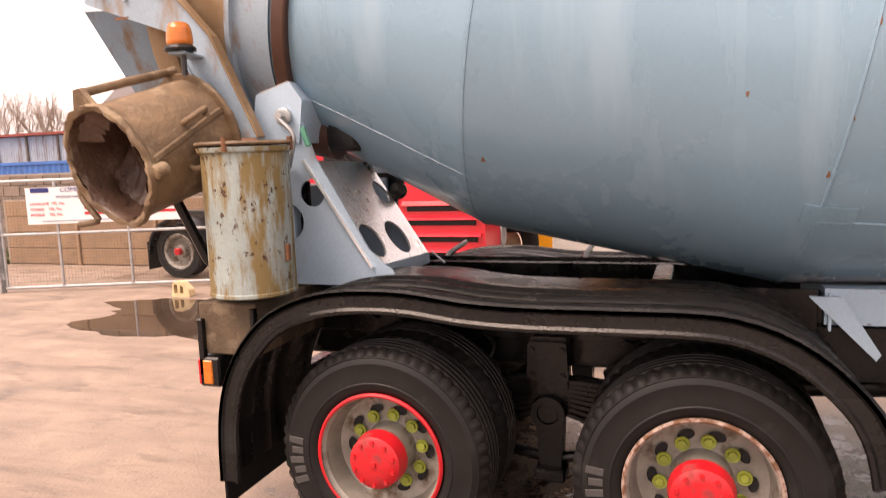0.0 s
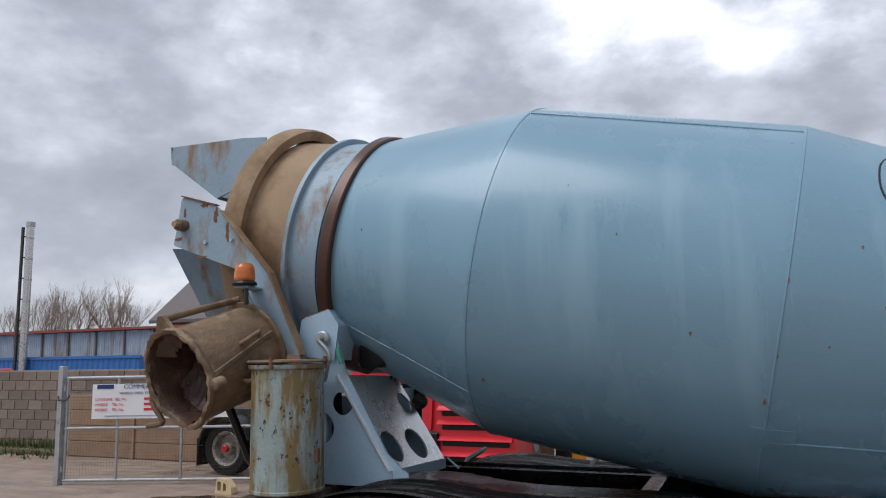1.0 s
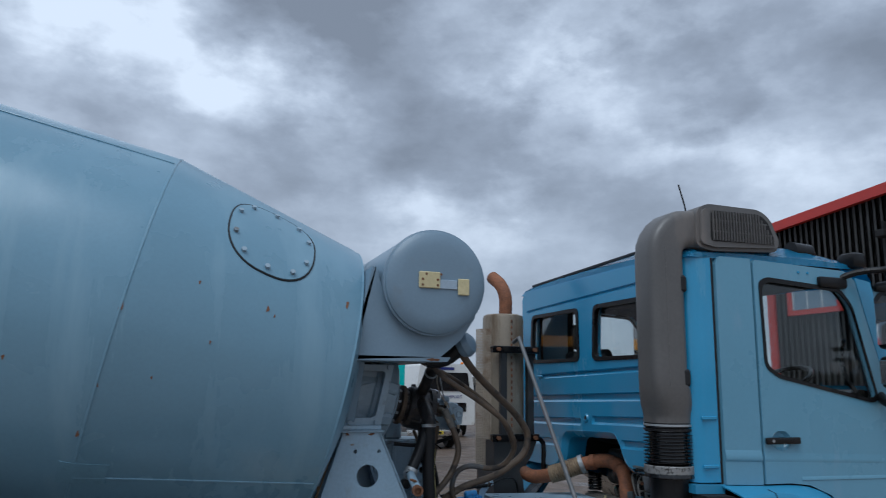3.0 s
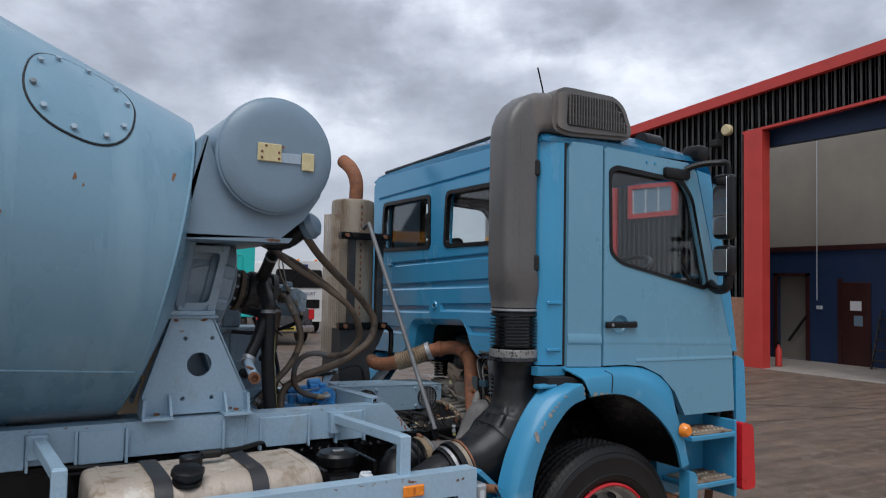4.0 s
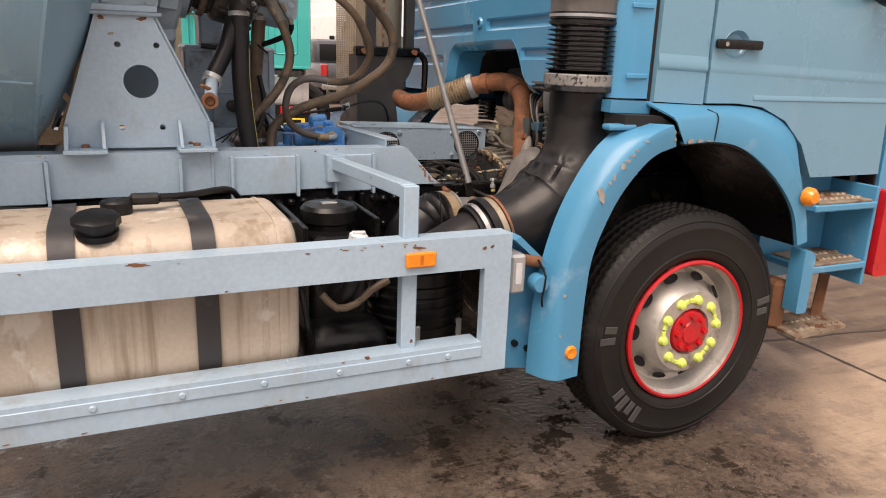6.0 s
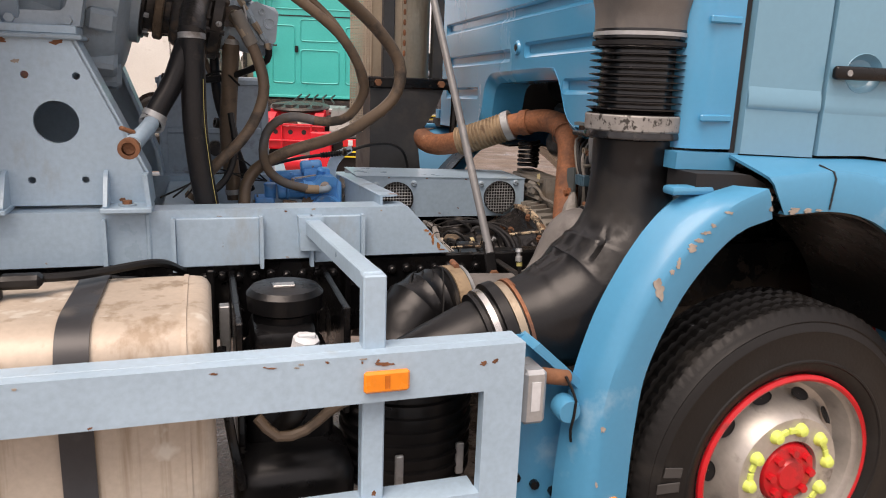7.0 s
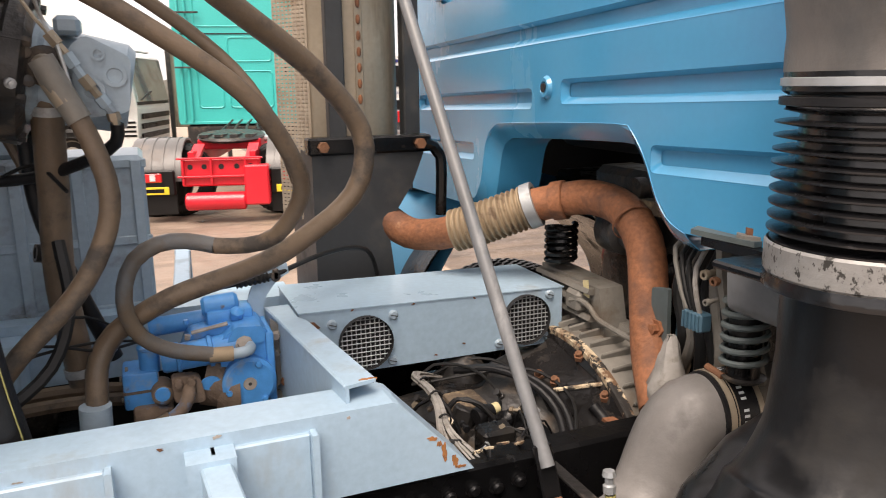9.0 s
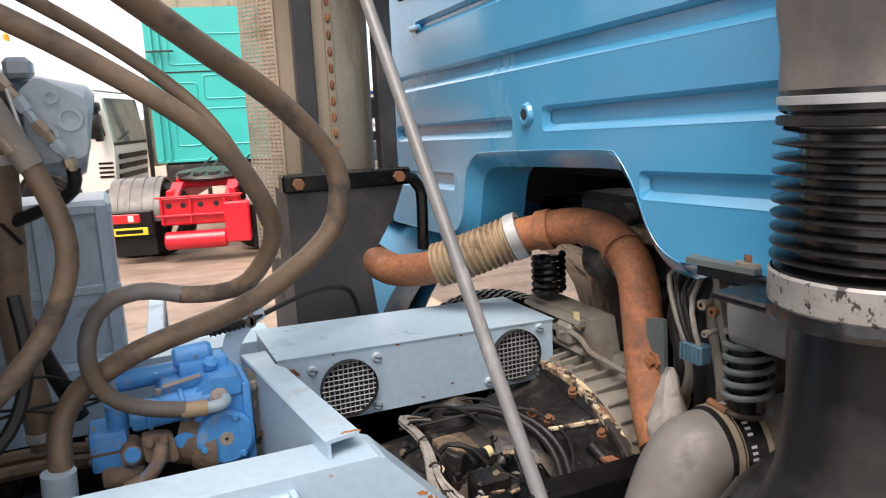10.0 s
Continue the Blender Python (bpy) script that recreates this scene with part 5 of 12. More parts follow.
# roller stand
for s in (-1, 1):
    plate = [(-0.80, 2.26), (-0.58, 2.225), (-0.56, 2.08), (-0.50, 1.90), (-0.22, 1.42), (-0.02, 1.235), (-0.72, 1.235), (-0.72, 1.7), (-0.86, 2.06)]
    if s > 0:
        plate = [(-0.80, 2.26), (-0.62, 2.24), (-0.62, 2.0), (-0.66, 1.235), (-0.80, 1.235), (-0.80, 1.7), (-0.86, 2.06)]
    bm = slab(B(), plate, "y", s * 0.70, s * 0.715,
              [ring2(-0.69, 1.57, 0.10, 28), ring2(-0.53, 1.72, 0.073, 28)] if s < 0 else ())
    stand = part("roller_stand", bm, M_PALE, truck, "pale blue welded roller stand with round holes", smooth=False)
    part("inner_plate", box(B(), -0.80, -0.60, s * 0.60, s * 0.62, 1.40, 1.78, 0.004), M_BLACK, stand)
    # roller housing
    bm = slab(B(), rounded([(-0.82, 2.24), (-0.62, 2.30), (-0.55, 2.20), (-0.58, 1.98), (-0.86, 2.02)], 0.008, 2), "y", s * 0.42, s * 0.73)
    part("roller_housing", bm, M_PALE, stand, "pale blue roller housing with rusty top")
    part("housing_rust", beam(B(), (-0.81, s * 0.575, 2.2445), (-0.63, s * 0.575, 2.2985), 0.29, 0.012, 0.003), M_CEMENT, stand)
    part("axle_end", cyl(B(), (-0.65, s * 0.73, 2.12), (-0.65, s * 0.77, 2.12), 0.045, n=20, bev=0.008), M_GALV, stand)
    part("axle_nut", cyl(B(), (-0.65, s * 0.77, 2.12), (-0.65, s * 0.81, 2.12), 0.022, n=6), M_GALV, stand)
    part("grease_pipe", tube(B(), [(-0.65, s * 0.80, 2.11), (-0.57, s * 0.80, 2.02), (-0.60, s * 0.78, 1.92), (-0.64, s * 0.74, 1.86)], 0.012, 8), M_GALV, stand)
    part("roller", lathe(B(), [(-0.08, 0.0), (-0.08, 0.12), (0.08, 0.12), (0.08, 0.0)], (-0.58, s * 0.40, 2.02), D_D, 28), M_RING, stand)
    # sloping white plate with oval holes, only on the right half
    if s < 0:
        u0 = Vector((-0.56, -0.735, 1.895))
        eu, ev = Vector((0.0, 0.82, -0.035)), Vector((0.365, 0.0, -0.56))
        holes = [ring2(0.86, 0.33, 0.12, 24, 0.10), ring2(0.235, 0.78, 0.16, 28, 0.135), ring2(0.65, 0.79, 0.165, 28, 0.15)]
        bm = slab(B(), [(0.0, 0.0), (1.0, 0.0), (1.0, 1.0), (0.0, 1.0)], "z", 0.0, 0.012, holes)
        nrm = eu.cross(ev).normalized()
        for v in bm.verts:
            v.co = u0 + eu * v.co.x + ev * v.co.y + nrm * v.co.z
        part("sloping_plate", bm, M_SLOPE, stand, "whitish sloping plate with oval holes", smooth=False)
        part("plate_foot", slab(B(), [(-0.72, 1.235), (0.09, 1.235), (0.09, 1.30), (-0.72, 1.335)], "x", -0.20, -0.188), M_PALE, stand)
        part("plate_side", slab(B(), [(-0.56, 1.86), (-0.20, 1.30), (-0.20, 1.235), (-0.66, 1.235), (-0.66, 1.80)], "y", 0.06, 0.072), M_PALE, stand, smooth=False)
        part("plate_bolt", cyl(B(), u0 + eu * 0.44 + ev * 0.33, u0 + eu * 0.44 + ev * 0.33 + nrm * -0.02, 0.016, n=6), M_GALV, stand)
        part("foot_strip", beam(B(), (-0.16, -0.62, 1.32), (-0.08, -0.60, 1.235), 0.03, 0.008), M_PALE, stand)
        part("foot_strip", beam(B(), (-0.16, 0.05, 1.31), (-0.08, 0.07, 1.235), 0.03, 0.008), M_PALE, stand)
    if s < 0:
        part("indicator_rod", tube(B(), [(-0.53, -0.06, 1.85), (-0.50, -0.03, 1.89), (-0.47, 0.02, 1.95)], 0.009, 8, curve=False), M_BLACK, stand)
part("stand_crossbeam", box(B(), -0.84, -0.66, -0.70, 0.70, 1.235, 1.75, 0.01), M_PALE, truck)
part("roller_block", box(B(), -0.52, -0.34, -0.55, -0.20, 1.93, 2.08, 0.02), M_BLACK, truck)
for k in range(3):
    part("control_hose", tube(B(), [(-0.66 + 0.03 * k, 0.15, 1.92), (-0.60 + 0.05 * k, 0.15, 1.86), (-0.47 + 0.03 * k, 0.15, 1.84 - 0.03 * k), (-0.39 + 0.01 * k, 0.15, 1.72), (-0.44, 0.15, 1.62)], 0.014, 8), M_HOSE_BLACK, truck)
part("control_hub", lathe(B(), [(0, 0.0), (0, 0.04), (0.02, 0.055), (0.06, 0.055), (0.07, 0.0)], (-0.40, 0.16, 1.68), (0.3, -1, 0), 16), M_BLACK, truck)
part("control_lever", tube(B(), [(-0.545, -0.745, 2.06), (-0.535, -0.75, 2.02), (-0.515, -0.75, 1.965)], 0.016, 8), material("green_grip", (0.05, 0.25, 0.17), 0.5), truck, "green lever grip")

# tail board, lamps and step under the bucket
tail = part("tail_plate", box(B(), -0.95, -0.62, -1.17, -0.50, 0.96, 1.22, 0.008), M_TAILMUD, truck, "mud-covered tail plate below the bucket")
part("tail_bar", box(B(), -0.945, -0.915, -1.20, -1.165, 0.86, 1.14, 0.004), M_BLACK, tail)
part("tail_bar", box(B(), -0.64, -0.615, -1.20, -1.165, 0.98, 1.2, 0.004), M_BLACK, tail)
for s in (-1, 1):
    lamp = part("tail_lamp", box(B(), -0.95, -0.83, s * 1.20, s * 1.02, 0.80, 0.95, 0.01), M_BLACK, truck, "black tail lamp cluster with amber and red lens")
    part("amber_lens", box(B(), -0.925, -0.87, s * 1.205, s * 1.195, 0.815, 0.935, 0.006), M_ORANGE_DARK, lamp)
    part("red_lens", box(B(), -0.955, -0.93, s * 1.2, s * 1.05, 0.81, 0.94, 0.004), M_RED, lamp)
part("rear_bar", box(B(), -1.0, -0.90, -0.70, 0.70, 0.50, 0.62, 0.01), M_BLACK, truck)
part("rear_bar_stay", box(B(), -1.0, -0.94, -0.5, -0.42, 0.6, 0.9, 0.006), M_BLACK, truck)
part("rear_bar_stay", box(B(), -1.0, -0.94, 0.42, 0.5, 0.6, 0.9, 0.006), M_BLACK, truck)
# ---- front pedestal, gearbox, water tank ----
for s in (-1, 1):
    if s < 0:
        side_r, side_l = [(3.53, 1.235), (3.522, 1.335), (3.345, 1.72)], [(3.145, 1.72), (3.016, 1.325), (3.01, 1.235)]
    else:
        side_r, side_l = [(3.53, 1.235), (3.515, 1.335), (3.375, 1.72)], [(3.10, 1.72), (2.99, 1.325), (2.98, 1.235)]
    bm = slab(B(), side_r + side_l, "y", s * 0.385, s * 0.40,
              [ring2(3.283, 1.484, 0.062, 32), ring2(3.21, 1.618, 0.011, 12), ring2(3.345 if s < 0 else 3.25, 1.618, 0.011, 12), ring2(3.205, 1.312, 0.011, 12), ring2(3.35, 1.312, 0.011, 12)] if s < 0 else [ring2(3.20, 1.57, 0.055, 32)])
    ped = part("pedestal", bm, M_PALE, truck, "pale blue drum pedestal plate with round hole", smooth=False)
    for side in (side_r, side_l):
        for (xa, za), (xb, zb) in zip(side, side[1:]):
            y0, y1 = (s * 0.27, s * 0.40) if min(za, zb) > 1.3 else (s * 0.27, s * 0.47)
            w = 0.007
            part("pedestal_flange", slab(B(), [(xa - w, za), (xa + w, za), (xb + w, zb), (xb - w, zb)], "y", y0, y1), M_PALE, ped, smooth=False)
    feet = ((3.0, 3.15), (3.395, 3.54)) if s < 0 else ((2.97, 3.10), (3.30, 3.44))
    for x0, x1 in feet:
        part("pedestal_foot", box(B(), x0, x1, s * 0.38, s * 0.505, 1.224, 1.24, 0.003), M_PALE, ped)
        part("foot_bolt", cyl(B(), ((x0 + x1) / 2, s * 0.45, 1.24), ((x0 + x1) / 2, s * 0.45, 1.256), 0.014, n=6), M_RUSTEDGE, ped)
        part("bolt_washer", cyl(B(), ((x0 + x1) / 2, s * 0.45, 1.24), ((x0 + x1) / 2, s * 0.45, 1.245), 0.026, n=20), M_PALE_WORN, ped)
    for x in ((3.138, 3.41) if s < 0 else (3.09, 3.31)):
        part("foot_gusset", slab(B(), rounded([(s * 0.50, 1.24), (s * 0.40, 1.24), (s * 0.40, 1.345), (s * 0.435, 1.335)], 0.012, 3), "x", x - 0.006, x + 0.006), M_PALE, ped)
    part("pedestal_cap", box(B(), 3.11, 3.37, min(s * 0.26, s * 0.42), max(s * 0.26, s * 0.42), 1.72, 1.735, 0.004), M_PALE_WORN, ped)
    part("cap_plate", box(B(), 3.125, 3.355, min(s * 0.27, s * 0.405), max(s * 0.27, s * 0.405), 1.735, 1.76, 0.003), M_PALE, ped)
    part("slotted_strut", slab(B(), [(3.12, 1.71), (3.05, 1.71), (2.91, 1.24), (3.02, 1.24)], "y", s * 0.30, s * 0.315, [[(3.062, 1.60), (3.080, 1.60), (3.035, 1.42), (3.015, 1.44)], [(3.005, 1.42), (3.022, 1.40), (2.980, 1.29), (2.960, 1.30)]]), M_CEMENT, ped, "dirt-brown slotted strut behind the pedestal", smooth=False)
for k, (x, z, w) in enumerate(((3.19, 1.655, 0.010), (3.30, 1.712, 0.02), (3.16, 1.712, 0.015), (3.45, 1.25, 0.008))):
    part("rust_chip", blotch((x, -0.40, z), (0, -1, 0), w, 0.008, 400 + k), M_PRIMER if k == 0 else M_RUSTEDGE, truck)
# whitish slotted bracket on the far leg
br = part("slotted_bracket", box(B(), 3.205, 3.33, 0.24, 0.36, 1.585, 1.715, 0.012), M_SLOPE, truck, "dirty white bracket with two slots")
for x in (3.25, 3.29):
    part("bracket_slot", beam(B(), (x - 0.012, 0.238, 1.69), (x + 0.012, 0.238, 1.62), 0.004, 0.011, 0.002, up=(1, 0, 0)), M_DARK, br)
# drum bearing frame and gearbox round the drum's axis
GC = D_O + D_D * 2.30
gear = part("gearbox", lathe(B(), [(-0.05, 0.0), (-0.05, 0.285), (0.0, 0.30), (0.07, 0.303), (0.08, 0.318), (0.105, 0.318), (0.11, 0.298), (0.17, 0.290), (0.225, 0.268), (0.24, 0.24), (0.248, 0.15), (0.275, 0.148), (0.275, 0.0)],
                                GC, D_D, 40), M_GEAR, truck, "blue-grey drum gearbox with ring of bolts")
for k in range(20):
    a = 2 * math.pi * k / 20
    p = GC + D_D * 0.105 + (D_U * math.cos(a) + Vector((0, 1, 0)) * math.sin(a)) * 0.307
    part("gear_bolt", cyl(B(), p, p + D_D * 0.018, 0.011, n=6), M_PALE, gear)
for a, u0, u1, r in ((148, 0.13, 0.235, 0.325), (166, 0.15, 0.245, 0.335), (182, 0.12, 0.22, 0.315), (112, 0.135, 0.22, 0.318), (75, 0.14, 0.22, 0.315)):  # cast lugs
    ca, sa = math.cos(radians(a)), math.sin(radians(a))
    q = D_U * ca - Vector((0, 1, 0)) * sa
    part("cast_lug", beam(B(), GC + D_D * u0 + q * (r - 0.05), GC + D_D * u1 + q * (r - 0.065), 0.07, 0.10, 0.012, up=q), M_GEAR, gear)
for s in (-1, 1):
    out = [(3.14, 1.76), (3.36, 1.76), (3.43, 2.10), (3.20, 2.10)]
    inn = rounded([(3.175, 1.80), (3.325, 1.80), (3.385, 2.065), (3.225, 2.065)], 0.03, 3)
    fr = part("bearing_frame", slab(B(), out, "y", s * 0.31, s * 0.37, [inn]), M_GEAR, truck, "blue-grey cast bearing frame beside the gearbox", smooth=False)
    part("frame_back", slab(B(), [(3.15, 1.77), (3.36, 1.77), (3.42, 2.09), (3.20, 2.09)], "y", s * 0.26, s * 0.28), M_GEAR, fr)
    part("frame_boss", lathe(B(), [(0, 0.0), (0, 0.028), (-0.008, 0.04), (-0.008, 0.05), (0.03, 0.055)], (3.285, s * 0.285, 1.955), (0, s * -1.0, 0), 24), M_GEAR, fr)
    part("frame_web", beam(B(), (3.22, s * 0.29, 1.93), (3.35, s * 0.29, 1.96), 0.02, 0.09), M_GEAR, fr)
    for x, z in ((3.18, 1.775), (3.33, 1.775), (3.23, 2.085), (3.40, 2.085)):
        part("frame_bolt", cyl(B(), (x, s * 0.37, z), (x, s * 0.385, z), 0.014, n=6), M_GEAR, fr)
# water tank across the truck on a saddle
WC = (3.545, 2.545)
prof = [(-0.80, 0.0), (-0.80, 0.10), (-0.795, 0.20), (-0.785, 0.255), (-0.765, 0.283), (-0.74, 0.29), (0.74, 0.29), (0.765, 0.283), (0.785, 0.255), (0.80, 0.10), (0.80, 0.0)]
wt = part("water_tank", lathe(B(), prof, (WC[0], 0, WC[1]), (0, 1, 0), 64), M_WTANK, truck, "blue-grey round water tank lying across the frame")
part("tank_rim", lathe(B(), [(-0.752, 0.286), (-0.748, 0.295), (-0.73, 0.295), (-0.726, 0.288)], (WC[0], 0, WC[1]), (0, 1, 0), 64), M_WTANK, wt)
part("tank_strip", box(B(), 3.55, 3.655, -0.8075, -0.80, 2.505, 2.555, 0.002), material("pale_patch", (0.34, 0.42, 0.50), 0.5), wt)
part("cream_plate", box(B(), 3.435, 3.555, -0.812, -0.80, 2.505, 2.595, 0.004), M_CREAM, wt, "rusty cream reflector base")
part("cream_plate", box(B(), 3.66, 3.725, -0.812, -0.80, 2.475, 2.565, 0.004), M_CREAM, wt, "rusty cream reflector base")
for k in range(6):
    part("plate_hole", cyl(B(), (3.455 + 0.085 * (k % 2) + 0.02 * (k // 4), -0.8135, 2.522 + 0.03 * (k // 2)), (3.455 + 0.085 * (k % 2) + 0.02 * (k // 4), -0.812, 2.522 + 0.03 * (k // 2)), 0.007, n=8), M_RUSTEDGE, wt)
for s in (-1, 1):
    arc = [(WC[0] + 0.29 * math.cos(t), WC[1] + 0.29 * math.sin(t)) for t in np.linspace(radians(185), radians(350), 22)]
    bm = slab(B(), arc + [(3.80, 2.36), (3.72, 2.24), (3.60, 2.14), (3.12, 2.12), (3.10, 2.20), (3.22, 2.62)], "y", s * 0.68, s * 0.70)
    part("tank_saddle", bm, M_WTANK, truck, "blue-grey saddle plate under the water tank", smooth=False)
bm = slab(B(), [(3.10, 2.115), (3.64, 2.115), (3.66, 2.14), (3.10, 2.14)], "y", -0.70, 0.70)
part("tank_shelf", bm, M_WTANK, truck, "blue-grey shelf under the water tank", smooth=False)
part("shelf_lip", slab(B(), [(3.205, 2.62), (3.225, 2.62), (3.12, 2.14), (3.10, 2.14)], "y", -0.70, 0.70), M_WTANK, truck)
part("shelf_rust", blotch((3.56, -0.70, 2.126), (0, -1, 0), 0.035, 0.011, 4), M_RUSTEDGE, truck)
for x, y in ((3.20, -0.5), (3.20, 0.5), (3.5, 0.5)):
    part("shelf_leg", beam(B(), (x, y, 2.115), (x - 0.02, y * 0.72, 1.76 if x < 3.4 else 1.9), 0.05, 0.012), M_WTANK, truck)
# black pump ball under the tank's front
part("pump_ball", lathe(B(), [(0, 0.0), (0, 0.04), (0.015, 0.062), (0.05, 0.075), (0.085, 0.062), (0.105, 0.03), (0.108, 0)], (3.77, -0.52, 2.20), (0.6, -0.5, 0.35), 24), M_WTANK, truck, "blue-grey domed pump end")
part("pump_neck", tube(B(), [(3.60, -0.46, 2.13), (3.70, -0.49, 2.14), (3.79, -0.54, 2.22)], 0.045, 12), M_HOSE_BLACK, truck)

# black adaptor, motor body and blue-grey pump in front of the gearbox
def on_axis(u, r=0.0, a=0.0):
    """A place round the drum's axis in front of the gearbox; a: 0 is up, 90 the truck's right side."""
    a = radians(a)
    return GC + D_D * u + (D_U * math.cos(a) - Vector((0, 1, 0)) * math.sin(a)) * r


mot = part("hydraulic_motor", lathe(B(), [(0.27, 0.0), (0.27, 0.125), (0.285, 0.128), (0.29, 0.105), (0.315, 0.10), (0.318, 0.116), (0.345, 0.116), (0.348, 0.098), (0.365, 0.098), (0.37, 0.118), (0.385, 0.128), (0.49, 0.128), (0.50, 0.142), (0.53, 0.142), (0.54, 0.12), (0.54, 0.0)],
                                      GC, D_D, 44), M_IRON, truck, "black oily hydraulic motor with hose ports")
part("motor_band", lathe(B(), [(0.316, 0.117), (0.320, 0.121), (0.340, 0.121), (0.344, 0.117)], GC, D_D, 44), M_CRUST, mot, "rusty clamp band")
for k in range(10):
    a = 36 * k + 10
    part("motor_slot", box(B(), -0.016, 0.016, -0.006, 0.006, -0.010, 0.010, 0.004), M_DARK, mot, "", Matrix.Translation(on_axis(0.357, 0.094, a)))
    part("motor_bolt", cyl(B(), on_axis(0.286, 0.115, a), on_axis(0.302, 0.115, a), 0.009, n=6), M_GALV, mot)
for k in range(8):
    a = 45 * k + 22
    part("motor_bolt", cyl(B(), on_axis(0.475, 0.133, a), on_axis(0.545, 0.133, a), 0.010, n=6), M_IRON, mot)
for a in (60, 95, 130):
    part("motor_rib", beam(B(), on_axis(0.39, 0.128, a), on_axis(0.495, 0.128, a), 0.014, 0.014, 0.003), M_IRON, mot)
part("grease_nipple", lathe(B(), [(0, 0.0), (0, 0.010), (0.012, 0.010), (0.014, 0.006), (0.026, 0.006), (0.028, 0.0)], on_axis(0.52, 0.142, 100), (0.3, -1, -0.1), 8), M_GALV, mot)
part("port_pipe", tube(B(), [(3.70, -0.06, 1.90), (3.685, -0.17, 1.855), (3.675, -0.27, 1.80), (3.672, -0.30, 1.76)], 0.042, 18), M_IRON, mot)
part("port_pipe", tube(B(), [(3.69, -0.06, 1.93), (3.70, -0.14, 1.99), (3.705, -0.20, 2.05)], 0.036, 16), M_IRON, mot)
pump = part("hydraulic_pump", lathe(B(), [(0.535, 0.0), (0.535, 0.10), (0.55, 0.102), (0.56, 0.092), (0.70, 0.088), (0.715, 0.075), (0.715, 0.0)], GC, D_D, 36), M_GEAR, truck, "blue-grey hydraulic pump head with hoses")
part("pump_head", slab(B(), rounded([(3.862, 1.735), (3.945, 1.745), (3.955, 1.845), (3.88, 1.885), (3.85, 1.86)], 0.014, 3), "y", -0.13, 0.09), M_GEAR, pump, "angular blue-grey pump end block", smooth=False)
for x, z, r in ((3.925, 1.812, 0.021), (3.885, 1.785, 0.021), (3.90, 1.85, 0.012)):
    part("pump_plug", lathe(B(), [(0, 0.0), (-0.002, r * 0.62), (-0.006, r * 0.66), (-0.006, r), (0.012, r * 1.02)], (x, -0.132, z), (0, 1, 0), 20), M_GEAR, pump)
part("pump_block", box(B(), 3.83, 3.875, -0.10, -0.04, 1.885, 1.92, 0.008), M_GEAR, pump)
part("port_flange", lathe(B(), [(0, 0.0), (0, 0.034), (0.012, 0.037), (0.02, 0.037), (0.02, 0.0)], (3.81, -0.085, 1.83), (0, -1, 0), 20), M_IRON, pump)
for dx, dz in ((-0.028, 0.024), (0.028, 0.028), (-0.028, -0.026), (0.03, -0.022)):
    part("port_bolt", lathe(B(), [(0, 0.0), (0, 0.011), (0.016, 0.011), (0.018, 0.0)], (3.81 + dx, -0.105, 1.83 + dz), (0, -1, 0), 8), M_IRON, pump)
part("port_elbow", tube(B(), [(3.81, -0.10, 1.83), (3.813, -0.15, 1.828), (3.826, -0.18, 1.80), (3.845, -0.187, 1.765)], 0.021, 14), M_STACK, pump)
chain = [Vector((3.825, -0.15, 1.885)), Vector((3.85, -0.15, 1.85)), Vector((3.872, -0.148, 1.81)), Vector((3.895, -0.145, 1.775)), Vector((3.915, -0.14, 1.745)), Vector((3.92, -0.138, 1.72))]
for k, (a, b) in enumerate(zip(chain, chain[1:])):
    L_ = (b - a).length
    part("pipe_union", lathe(B(), [(0, 0.0), (0, 0.012), (L_ * 0.55, 0.012), (L_ * 0.56, 0.008), (L_, 0.008), (L_, 0.0)], a, b - a, 6), M_GEAR if k % 2 else M_STACK, pump)

# hoses
def hose(pts, r, mat, label="", name="hose", n=12, ends=True):
    h = part(name, tube(B(), pts, r, n), mat, truck, label)
    if ends:
        for a, b in ((pts[0], pts[1]), (pts[-1], pts[-2])):
            a, b = Vector(a), Vector(b)
            q = (b - a).normalized()
            part("hose_clamp", lathe(B(), [(0.0, r), (0.0, r * 1.12), (0.018, r * 1.12), (0.018, r)], a + q * 0.02, q, 16), M_GALV, h)
    return h


hose([(3.67, -0.30, 1.78), (3.67, -0.31, 1.62), (3.67, -0.315, 1.48), (3.682, -0.31, 1.33), (3.70, -0.30, 1.2), (3.71, -0.29, 1.10)], 0.038, M_HOSE_BLACK, "thick black suction hose with yellow stripe")
part("hose_stripe", tube(B(), [(3.70, -0.335, 1.62), (3.70, -0.338, 1.48), (3.713, -0.334, 1.33), (3.73, -0.325, 1.2)], 0.0011, 6), M_YELLOWLINE, truck)
hose([(3.68, -0.24, 1.80), (3.65, -0.29, 1.72), (3.61, -0.32, 1.61), (3.565, -0.35, 1.53), (3.54, -0.36, 1.48)], 0.033, M_HOSE_BLACK, "black hose bent to a stub pipe")
hose([(3.82, -0.18, 1.82), (3.875, -0.19, 1.70), (3.897, -0.20, 1.60), (3.875, -0.20, 1.51), (3.82, -0.20, 1.42), (3.72, -0.20, 1.32), (3.64, -0.20, 1.22)], 0.019, M_HOSE, "dusty hose with printed stripe")
part("hose_sleeve", tube(B(), [(3.812, -0.18, 1.84), (3.842, -0.185, 1.775), (3.862, -0.188, 1.735)], 0.0225, 12), M_CASTGREY, truck)
hose([(3.80, -0.05, 1.78), (3.79, -0.02, 1.60), (3.78, 0.0, 1.40), (3.80, 0.0, 1.18)], 0.03, M_HOSE, "brown dusty hose")
